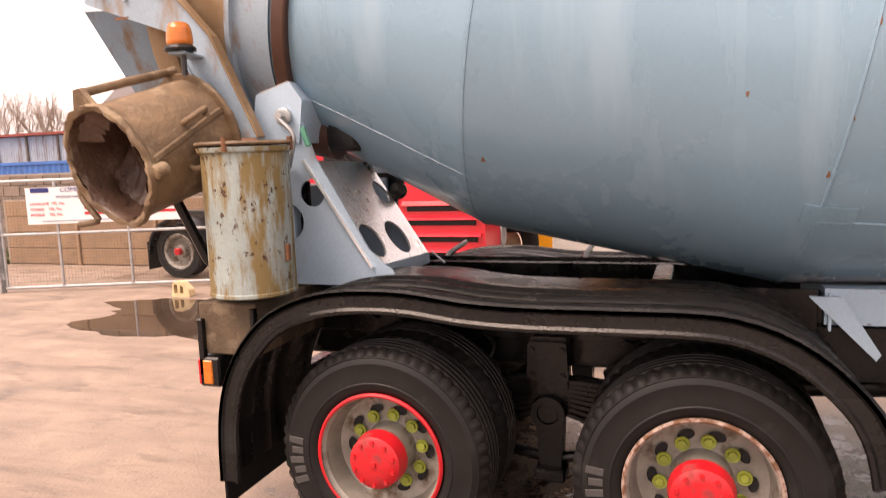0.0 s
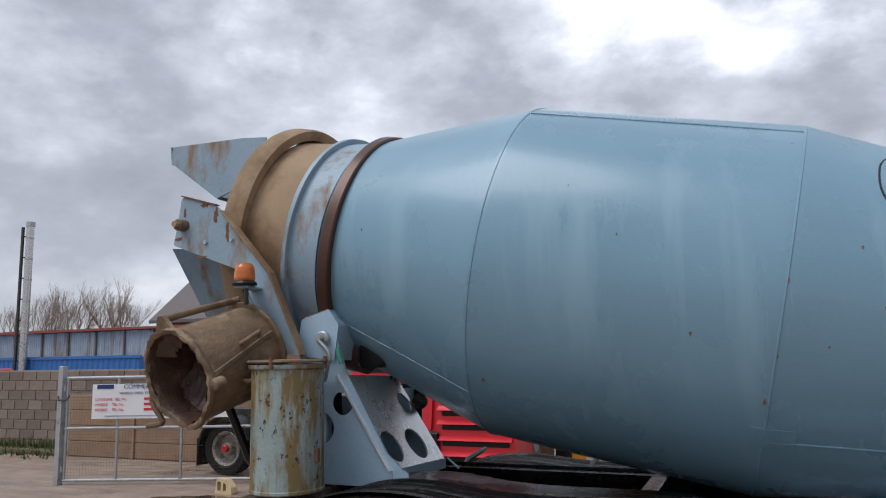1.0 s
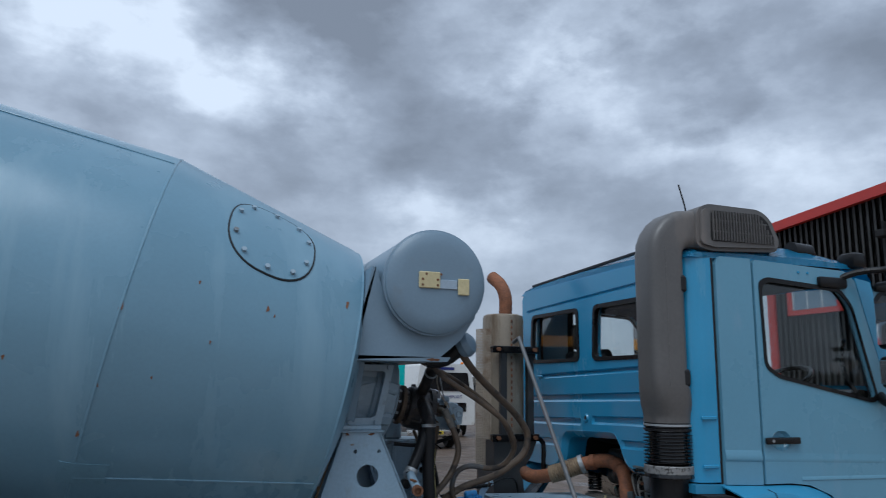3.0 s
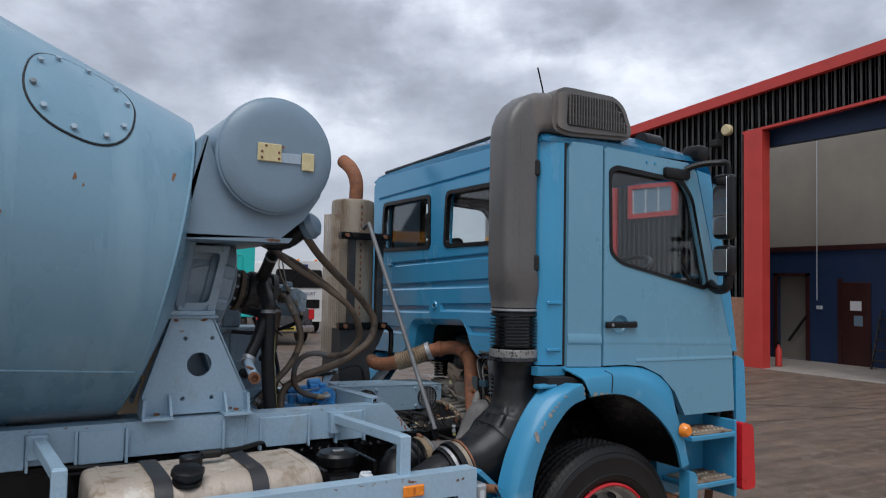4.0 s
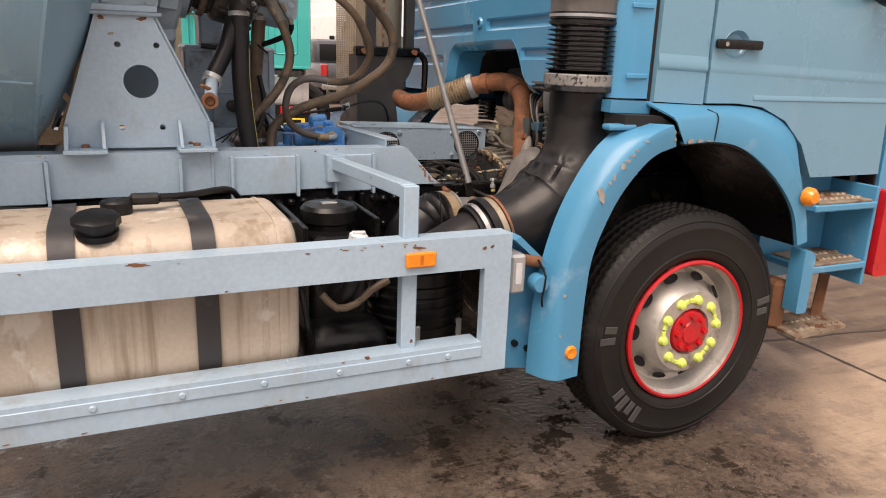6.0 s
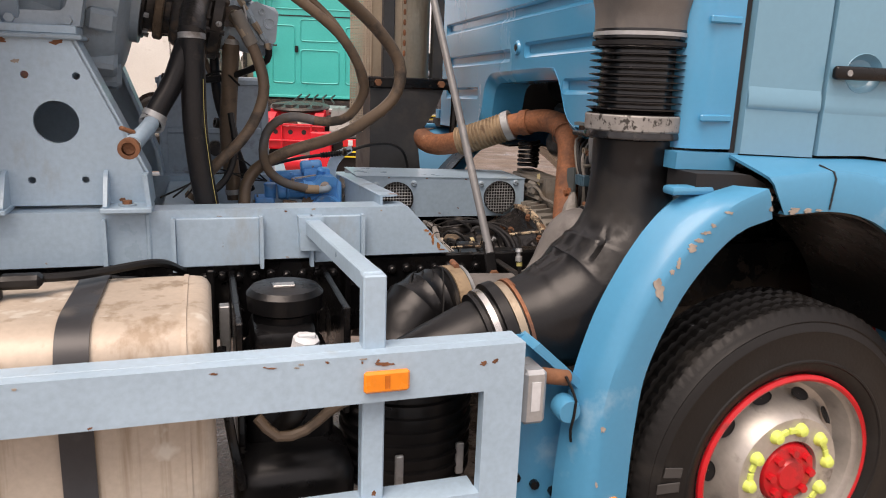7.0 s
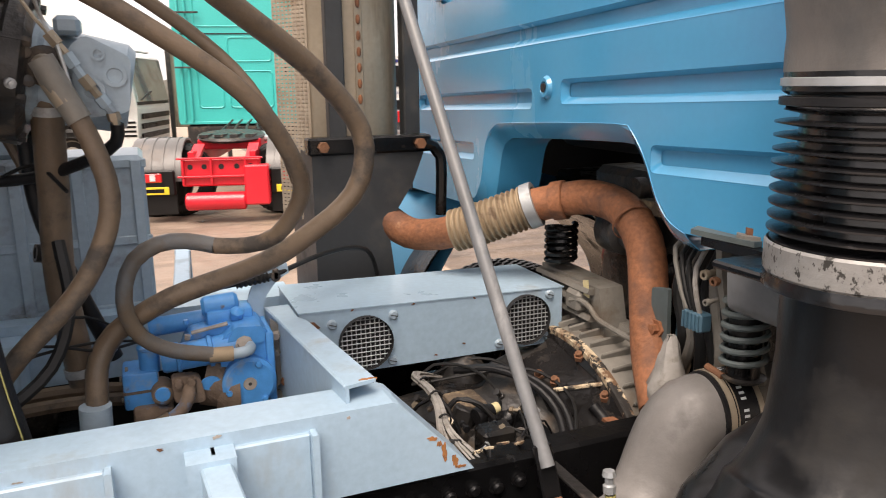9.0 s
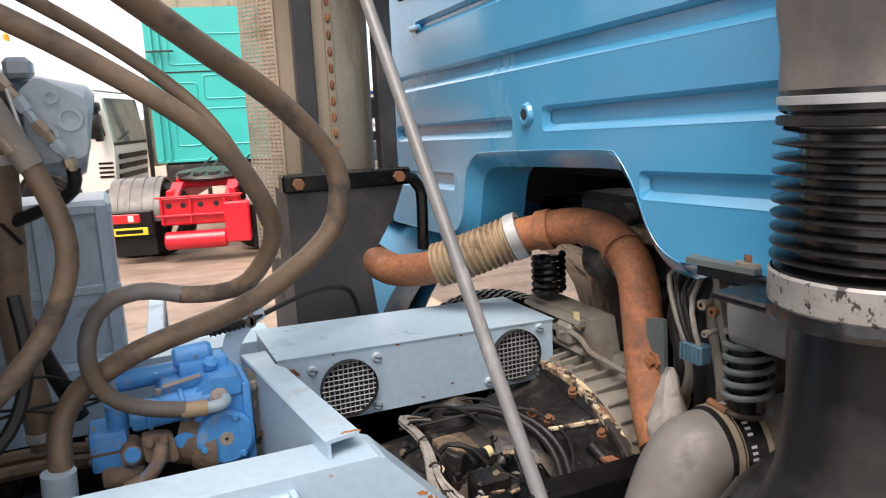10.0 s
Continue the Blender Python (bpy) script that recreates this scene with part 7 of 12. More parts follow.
# gearbox bell with flange, ridge and flaking gasket
part("clutch_casing", lathe(B(), [(0.0, 0.0), (0.0, 0.20), (0.10, 0.24), (0.18, 0.31), (0.25, 0.375), (0.288, 0.415), (0.298, 0.452), (0.318, 0.455), (0.32, 0.42)], (4.655, -0.03, 0.68), (1, 0, 0), 72), M_OIL, eng, "oily black clutch casing with flaking gasket")
part("casing_gasket", lathe(B(), [(-0.0008, 0.437), (-0.002, 0.441), (-0.002, 0.4545), (0.002, 0.4585), (0.020, 0.4585)], (4.952, -0.03, 0.68), (1, 0, 0), 96), M_FLAKE, eng, "cream flaking gasket")
bm = B()
lo_ = [bm.verts.new(v) for v in ((4.80, 0.0, 1.0), (4.95, 0.03, 1.0), (4.953, -0.235, 0.98), (4.835, -0.20, 0.98))]
hi_ = [bm.verts.new(v) for v in ((4.81, 0.0, 1.05), (4.95, 0.02, 1.122), (4.953, -0.225, 1.072), (4.85, -0.17, 1.05))]
bm.faces.new(lo_[::-1])
bm.faces.new(hi_)
for i in range(4):
    bm.faces.new((lo_[i], lo_[(i + 1) % 4], hi_[(i + 1) % 4], hi_[i]))
bmesh.ops.bevel(bm, geom=bm.edges[:], offset=0.012, segments=2, affect="EDGES")
part("casing_lobe", bm, M_OIL, eng)
part("lobe_ridge", beam(B(), (4.845, -0.172, 1.048), (4.955, -0.228, 1.068), 0.008, 0.010, 0.002), M_FLAKE, eng)
part("lobe_ridge", beam(B(), (4.81, 0.0, 1.052), (4.845, -0.17, 1.05), 0.005, 0.006, 0.002), M_OIL, eng)
for x, y, z in ((4.945, -0.128, 1.108), (4.945, -0.247, 1.046), (4.862, -0.15, 1.062), (4.845, -0.10, 1.062)):
    part("casing_nut", lathe(B(), [(-0.012, 0.014), (0.001, 0.014), (0.001, 0.0095), (0.010, 0.0095), (0.012, 0.006), (0.016, 0.0)], (x, y, z), (-0.35, -0.25, 0.9), 6), M_RUSTEDGE, eng)
part("fork_rod", tube(B(), [(4.917, -0.238, 1.022), (4.93, -0.262, 1.0), (4.94, -0.30, 0.975)], 0.015, 12), M_HOSE_BLACK, eng)
part("clutch_fork", slab(B(), [(4.915, -0.28), (4.945, -0.285), (4.95, -0.365), (4.935, -0.36), (4.93, -0.31), (4.918, -0.355)], "z", 1.0, 1.008), M_RUSTPIPE, eng)
part("turbo", lathe(B(), [(0, 0.0), (0, 0.05), (0.02, 0.062), (0.10, 0.062), (0.115, 0.045), (0.15, 0.045), (0.155, 0.055), (0.18, 0.055), (0.18, 0.0)], (5.13, 0.02, 1.40), (-0.1, -1, 0.05), 24), M_IRON, eng, "black oily round actuator")
part("head_cover", slab(B(), rounded([(-0.10, 1.47), (-0.30, 1.47), (-0.32, 1.495), (-0.14, 1.505)], 0.01, 2), "x", 5.10, 5.22), M_CRUST, eng)
part("head_block", box(B(), 5.16, 5.30, -0.30, 0.16, 1.36, 1.56, 0.02), M_IRON, eng)
part("head_boss", cyl(B(), (5.15, -0.09, 1.52), (5.12, -0.09, 1.52), 0.03, n=16), M_IRON, eng)
part("cross_tube", tube(B(), [(5.10, -0.36, 1.42), (5.12, -0.44, 1.45), (5.14, -0.52, 1.48)], 0.05, 12), M_CASTGREY, eng)
part("mount_spring", tube(B(), [(5.06 + 0.042 * math.cos(t), 0.16 + 0.042 * math.sin(t), 1.28 + 0.0185 * t / (2 * math.pi)) for t in np.linspace(0, 2 * math.pi * 6, 100)], 0.008, 6, curve=False), M_BLACK, eng, "small black coil spring")
random.seed(5)
for k in range(26):  # valves, unions and levers on top of the gearbox
    x, y = random.uniform(4.34, 4.76), random.uniform(-0.36, -0.05)
    z = random.uniform(0.90, 1.02)
    bm = B()
    if k % 3 == 0:
        cyl(bm, (x, y, z - 0.05), (x + random.uniform(-0.03, 0.03), y, z + 0.03), random.uniform(0.015, 0.035), n=10, bev=0.004)
    elif k % 3 == 1:
        box(bm, x - random.uniform(0.02, 0.05), x + 0.04, y - 0.03, y + 0.03, z - 0.04, z + random.uniform(0.0, 0.04), 0.008)
    else:
        lathe(bm, [(0, 0.0), (0, 0.018), (0.012, 0.022), (0.02, 0.015), (0.05, 0.015), (0.055, 0.022), (0.065, 0.0)], (x, y, z), (random.uniform(-1, 1), -0.6, random.uniform(-0.2, 0.9)), 8)
    part("gear_fitting", bm, (M_IRON, M_IRON, M_CASTGREY, M_BLACK)[k % 4], eng)
mess = random.Random(70)
for k in range(14):  # pipes and cables lying over the gearbox
    x, y = mess.uniform(4.34, 4.72), mess.uniform(-0.38, -0.12)
    a = mess.uniform(0, math.pi)
    dx, dy = 0.09 * math.cos(a), 0.07 * math.sin(a)
    part("gear_cable", tube(B(), [(x - dx, y - dy, 0.99), (x - dx * 0.3, y - dy * 0.5, 1.03 + mess.uniform(0, 0.04)), (x + dx * 0.5, y + dy * 0.3, 1.03 + mess.uniform(0, 0.04)), (x + dx, y + dy, 0.98)], mess.choice((0.0025, 0.003, 0.005)), 6), mess.choice((M_WIRE, M_WIRE, M_HOSE_BLACK, M_IRON)), eng)
for k in range(26):  # unions and nuts that glint among them
    x, y, z = mess.uniform(4.34, 4.74), mess.uniform(-0.38, -0.08), mess.uniform(0.99, 1.05)
    q = Vector((mess.uniform(-1, 1), mess.uniform(-1, 0.2), mess.uniform(-0.3, 1))).normalized()
    part("gear_union", lathe(B(), [(0, 0.0), (0, 0.008), (0.008, 0.008), (0.009, 0.005), (0.022, 0.005), (0.023, 0.009), (0.029, 0.009), (0.029, 0.0)], (x, y, z), q, 6), mess.choice((M_GALV, M_IRON, M_IRON, M_STACK, M_HOSE_BLACK)), eng)
for d in (0.0, 0.022):
    part("shift_hose", tube(B(), [(4.66 + d, 0.02, 1.06), (4.74 + d, -0.05, 1.075), (4.80 + d, -0.14, 1.06), (4.825 + d, -0.22, 1.02), (4.80 + d, -0.30, 0.975), (4.74 + d, -0.34, 0.95)], 0.0095, 10), M_HOSE_BLACK, eng)
for x, y, s in ((4.78, -0.02, 3), (4.84, -0.12, 5), (4.69, -0.02, 6)):
    part("thin_cable", tube(B(), [(4.55, 0.04, 1.03), (x - 0.08, y + 0.06, 1.075), (x, y, 1.075), (x + 0.03, y - 0.10, 1.04), (x - 0.02, y - 0.2, 1.0)], 0.004, 6), M_WIRE, eng)
# grimy shift housing with brown baked top, unions and taped cables
bm = box(B(), 4.60, 4.80, -0.03, 0.14, 0.93, 1.03, 0.03, 2)
part("shift_housing", bm, M_OIL, eng, "grimy shift housing")
part("shift_tower", lathe(B(), [(0, 0.07), (0.05, 0.062), (0.07, 0.045), (0.085, 0.0)], (4.70, 0.06, 1.0), (0.1, -0.2, 1), 20), M_IRON, eng)
part("baked_cover", box(B(), 4.60, 4.69, -0.13, -0.03, 0.985, 1.028, 0.012, 2), M_CRUST, eng)
part("baked_cover", box(B(), 4.47, 4.56, -0.33, -0.20, 0.97, 1.012, 0.012, 2), M_CRUST, eng)
part("knurled_plug", lathe(B(), [(0, 0.0), (0, 0.020), (0.012, 0.022), (0.034, 0.022), (0.036, 0.016), (0.05, 0.016)], (4.63, -0.18, 1.02), (1, 0.25, 0.1), 18), M_HOSE_BLACK, eng)
part("plug_end", lathe(B(), [(0, 0.0), (0, 0.014), (0.018, 0.014), (0.024, 0.0)], (4.678, -0.168, 1.025), (1, 0.25, 0.1), 14), M_CREAM, eng)
loom_r = random.Random(12)
for k in range(13):
    ox, oz = loom_r.uniform(-0.013, 0.013), loom_r.uniform(-0.007, 0.009)
    fan = ox * 2.4
    part("taped_loom", tube(B(), [(4.66 + ox, 0.06, 1.02), (4.58 + ox, 0.03, 1.058 + oz), (4.545 + ox, -0.01, 1.072 + oz), (4.548 + ox, -0.10, 1.074 + oz), (4.535 + ox, -0.19, 1.075 + oz), (4.51 + ox * 1.3, -0.28, 1.072 + oz), (4.505 + fan, -0.34, 1.062 + oz), (4.52 + fan * 1.6, -0.40, 1.04 + oz)], 0.0026, 6), M_LOOM, eng)
for x, y, z in ((4.548, -0.06, 1.074), (4.541, -0.15, 1.075), (4.514, -0.27, 1.073)):
    part("loom_tie", lathe(B(), [(-0.003, 0.014), (-0.003, 0.0165), (0.003, 0.0165), (0.003, 0.014)], (x, y, z), (0, -1, 0.03), 14), M_WIRE, eng)
for k in range(4):
    part("paint_flake", blotch((4.53 + 0.032 * k, -0.405 + 0.006 * (k % 3), 1.0625), (0, 0, 1), 0.013, 0.004, 30 + k), M_FLAKE, eng)

# rusty exhaust pipe with flexible sleeve, up to the stack
ex = part("exhaust_pipe", tube(B(), [(4.62, 0.47, 1.40), (4.68, 0.40, 1.355), (4.74, 0.30, 1.365), (4.79, 0.24, 1.39)], 0.047, 16), M_RUSTPIPE, truck, "rusty exhaust pipe with flexible sleeve")
part("exhaust_bend", tube(B(), [(4.93, 0.13, 1.455), (4.99, 0.08, 1.475), (5.05, 0.0, 1.492), (5.07, -0.12, 1.475), (5.06, -0.22, 1.41), (5.03, -0.285, 1.30), (4.995, -0.35, 1.18), (4.955, -0.44, 1.09)], 0.0465, 28), M_RUSTPIPE, ex)
sl = [(4.765, 0.265, 1.378), (4.82, 0.22, 1.40), (4.88, 0.17, 1.43), (4.945, 0.12, 1.462)]
P = smooth_path(sl, 0.004)
bm = tube(B(), P, 0.05, 20, curve=False, radii=[0.052 + (0.010 if k % 4 in (1, 2) else 0.0) for k in range(len(P))])
part("flex_sleeve", bm, M_FLEX, ex)
part("pipe_clamp", lathe(B(), [(0, 0.05), (0, 0.064), (0.03, 0.064), (0.03, 0.05)], P[-6], P[-1] - P[-6], 20), M_GALV, ex)
part("pipe_clamp", lathe(B(), [(0, 0.05), (0.002, 0.0535), (0.036, 0.0535), (0.038, 0.05)], (4.985, 0.083, 1.474), (0.06, -0.07, 0.018), 28), M_RUSTPIPE, ex)
part("clamp_joint", lathe(B(), [(0, 0.0505), (0.001, 0.0525), (0.007, 0.0525), (0.008, 0.0505)], (5.064, -0.165, 1.452), (-0.02, -0.1, -0.055), 28), M_RUSTPIPE, ex)
part("pipe_guard", slab(B(), rounded([(-0.395, 1.17), (-0.338, 1.17), (-0.333, 1.335), (-0.388, 1.345)], 0.008, 3), "x", 5.0, 5.010), M_SPRING, ex)
part("guard_bolt", lathe(B(), [(0, 0.022), (-0.006, 0.022), (-0.006, 0.013), (-0.02, 0.013), (-0.022, 0.0)], (5.0, -0.36, 1.245), (1, 0, 0), 6), M_RUSTPIPE, ex)
# blue plug on taped leads beside the pipe
lead = part("blue_plug", box(B(), 5.045, 5.085, -0.425, -0.375, 1.22, 1.265, 0.004), M_PLUG, truck, "faded blue cable plug on grey leads")
for k in range(6):
    part("plug_rib", box(B(), 5.041, 5.046, -0.421 + 0.009 * k, -0.416 + 0.009 * k, 1.222, 1.263, 0.001), M_PLUG, lead)
for k, (y1, z1) in enumerate(((-0.42, 1.36), (-0.46, 1.40), (-0.41, 1.42))):
    part("plug_lead", tube(B(), [(5.06, -0.385 - 0.015 * k, 1.265), (5.06, -0.375 - 0.022 * k, 1.30), (5.07, y1 + 0.01, 1.335), (5.10, y1 - 0.03, z1)], 0.007, 8), M_SPRING, lead)
part("plug_boot", lathe(B(), [(0.0, 0.012), (0.02, 0.03), (0.05, 0.036), (0.09, 0.03), (0.11, 0.012), (0.112, 0.0)], (5.05, -0.375, 1.205), (-0.02, 0.15, -1), 16), M_STACK, lead)
SX, SY = 4.56, 0.62
stk = part("silencer", lathe(B(), [(1.62, 0.155), (2.48, 0.155), (2.51, 0.15), (2.52, 0.13), (2.52, 0.0)], (SX, SY, 0), (0, 0, 1), 40), M_STACK, truck, "weathered vertical exhaust silencer with rusty tailpipe")
part("tailpipe", tube(B(), [(SX + 0.02, SY, 2.50), (SX + 0.02, SY, 2.66), (SX, SY + 0.05, 2.76), (SX - 0.02, SY + 0.16, 2.83)], 0.05, 16), M_RUSTPIPE, stk, "rusty curved tailpipe")
part("silencer_seam", box(B(), SX - 0.012, SX + 0.012, SY - 0.1585, SY - 0.15, 1.64, 2.5, 0.002), M_STACK, stk)
for k in range(19):  # rusty weld stitches down the seam
    z = 1.66 + 0.0445 * k
    bm = lathe(B(), [(-0.014, 0.0), (-0.011, 0.0045), (-0.005, 0.0065), (0.005, 0.0065), (0.011, 0.0045), (0.014, 0.0)], (SX, SY - 0.1585, z), (0, 0, 1), 10)
    part("weld_stitch", bm, M_RUSTPIPE, stk)
for z in (1.62, 2.25):
    part("stack_bracket", box(B(), SX - 0.17, SX + 0.20, SY - 0.21, SY - 0.15, z - 0.025, z + 0.025, 0.006), M_BLACK, stk)
    for dx in (-0.13, 0.16):
        part("bracket_bolt", cyl(B(), (SX + dx, SY - 0.21, z), (SX + dx, SY - 0.23, z), 0.016, n=6), M_RUSTEDGE, stk)
part("stack_base", slab(B(), [(4.40, 1.60), (4.74, 1.60), (4.70, 1.50), (4.62, 1.38), (4.66, 1.05), (4.40, 1.05)], "y", SY - 0.2, SY + 0.12), M_DARKSTEEL, stk, "dull black tapered bracket under the silencer", smooth=False)
part("stack_post", box(B(), SX + 0.14, SX + 0.19, SY - 0.14, SY - 0.09, 1.60, 2.27, 0.004), M_DARKSTEEL, stk)
part("stack_post", box(B(), SX - 0.105, SX - 0.055, SY - 0.20, SY - 0.16, 1.60, 2.27, 0.004), M_DARKSTEEL, stk)
part("stack_stay", tube(B(), [(4.74, SY - 0.2, 1.62), (4.79, SY - 0.2, 1.58), (4.79, SY - 0.2, 1.40)], 0.018, 8), M_BLACK, stk)
# perforated heat shield: real holes as a lattice
SH0, SH1 = Vector((SX - 0.205, SY + 0.03, 0)), Vector((SX - 0.135, SY - 0.085, 0))
bm = B()
for k in range(88):
    z = Vector((0, 0, 1.40 + 0.0115 * k))
    beam(bm, SH0 + z, SH1 + z, 0.004, 0.0080, 0)
for j in range(9):
    q = SH0 + (SH1 - SH0) * j / 8
    beam(bm, q + Vector((0, 0, 1.39)), q + Vector((0, 0, 2.41)), 0.006, 0.004, 0, up=(0, 1, 0))
M_MESHPLATE = material("dusty_perforated_steel", (0.42, 0.35, 0.27), 0.55, metal=0.2, vary=0.15, scale=6, stain=(0.24, 0.16, 0.10), stain_amount=0.25, stain_scale=5)
part("heat_shield", bm, M_MESHPLATE, stk, "perforated rusty heat shield", smooth=False)
# ---- cab ----
cab = part("cab", box(B(), 5.55, 6.42, -1.02, 1.02, 1.36, 1.44, 0.01), M_BLACK, truck, "blue day cab with ribbed rear wall and two rear windows")
# rear wall with windows and engine arch
win_r = rounded([(-0.10, 2.175), (-0.82, 2.175), (-0.80, 2.535), (-0.12, 2.535)], 0.05)
win_l = rounded([(0.10, 2.175), (0.86, 2.175), (0.83, 2.535), (0.11, 2.535)], 0.05)
out = [(-0.76, 1.51), (-0.53, 1.512), (-0.479, 1.528), (-0.44, 1.566), (-0.396, 1.643), (-0.348, 1.695), (-0.288, 1.712), (0.208, 1.693), (0.312, 1.678), (0.374, 1.626), (0.413, 1.506), (0.45, 1.455), (0.50, 1.434), (0.56, 1.42), (1.0, 1.405),
       (1.03, 1.42), (1.03, 2.70), (0.98, 2.76), (-0.98, 2.76), (-1.0, 2.70), (-1.0, 1.50)]
back = part("cab_back", slab(B(), out, "x", 4.935, 4.975, [win_r, win_l]), M_CAB, cab, "blue ribbed cab rear wall", smooth=False)


def slope(y, z):
    """The pressings rise slightly towards the truck's right side."""
    return z - 0.03 * y


PRESSINGS = []  # each: y from right to left, lower and upper edge at the truck's middle
for y0, y1, z0, z1 in ((-0.93, -0.055, 1.735, 1.797), (0.085, 0.93, 1.724, 1.780), (-0.95, 0.96, 1.888, 1.946), (-0.95, 0.71, 2.064, 2.104), (0.45, 0.93, 1.570, 1.627),
                       (-0.93, -0.41, 1.594, 1.653), (-0.94, 0.94, 2.598, 2.624)):
    PRESSINGS.append([(y0, slope(y0, z0)), (y1, slope(y1, z0)), (y1, slope(y1, z1)), (y0, slope(y0, z1))])
arch_out = [(-0.53, 1.502), (-0.479, 1.518), (-0.44, 1.556), (-0.396, 1.633), (-0.348, 1.685), (-0.288, 1.702), (0.208, 1.683), (0.312, 1.668), (0.368, 1.616), (0.403, 1.496), (0.44, 1.445), (0.49, 1.424), (0.56, 1.41)]
arch_in = [(-0.53, 1.465), (-0.452, 1.480), (-0.40, 1.535), (-0.362, 1.602), (-0.325, 1.645), (-0.28, 1.660), (0.20, 1.641), (0.285, 1.630), (0.330, 1.595), (0.365, 1.475), (0.405, 1.415), (0.47, 1.388), (0.56, 1.376)]
skin_out = [(-0.99, 1.505), *arch_out, (1.02, 1.40), (1.025, 2.69), (0.975, 2.75), (-0.975, 2.75), (-0.995, 2.69)]
big = lambda ring, k: [(sum(p[0] for p in ring) / len(ring) + (y - sum(p[0] for p in ring) / len(ring)) * k, sum(p[1] for p in ring) / len(ring) + (z - sum(p[1] for p in ring) / len(ring)) * (2 * k - 1)) for y, z in ring]
part("pressed_skin", slab(B(), skin_out, "x", 4.917, 4.9345, [big(win_r, 1.035), big(win_l, 1.035), *(rounded(p, 0.018, 3) for p in PRESSINGS)]), M_CAB, back, smooth=False)
for p in PRESSINGS:
    outer = rounded(p, 0.018, 3)
    (ya, za), (yb, zb), (yc, zc), (yd, zd) = p
    inner = rounded([(ya + 0.016, za + 0.017), (yb - 0.016, zb + 0.017), (yc - 0.016, zc - 0.010), (yd + 0.016, zd - 0.010)], 0.014, 3)
    part("pressed_rib", loft([[(x, y, z) for y, z in ring + ring[:1]] for x, ring in ((4.9165, outer), (4.919, outer), (4.933, inner))], 0.001), M_CAB, back)
part("arch_lip", loft([[(x, y, z) for y, z in resample(smooth2(ring, 0.02), 60)] for x, ring in ((4.9165, arch_out), (4.920, [(y, z - 0.006) for y, z in arch_out]), (4.932, [((a[0] + b[0]) / 2, (a[1] + b[1]) / 2) for a, b in zip(arch_out, arch_in)]), (4.955, arch_in), (5.10, arch_in))], 0.002), M_CAB, back)
for ring in (win_r, win_l):
    yc = sum(p[0] for p in ring) / len(ring)
    zc = sum(p[1] for p in ring) / len(ring)
    w = part("rear_window", slab(B(), [(yc + (y - yc) * 0.99, zc + (z - zc) * 0.99) for y, z in ring], "x", 4.95, 4.956), M_GLASS, back, "dark tinted rear window")
    w.visible_shadow = False
    part("window_seal", slab(B(), [(yc + (y - yc) * 1.03, zc + (z - zc) * 1.05) for y, z in ring], "x", 4.909, 4.94, [[(yc + (y - yc) * 0.955, zc + (z - zc) * 0.92) for y, z in ring]]), M_PLASTIC, w)


part("badge", lathe(B(), [(0, 0.0), (0, 0.012), (-0.006, 0.016), (-0.006, 0.024), (0.004, 0.03)], (4.912, 0.012, 1.778), (1, 0, 0), 24), M_CAB, back)
part("badge_socket", cyl(B(), (4.9045, 0.012, 1.778), (4.9075, 0.012, 1.778), 0.011, n=16), M_DARK, back)
part("catch", box(B(), 4.905, 4.92, 0.66, 0.74, 2.055, 2.07, 0.004), M_CAB, back)
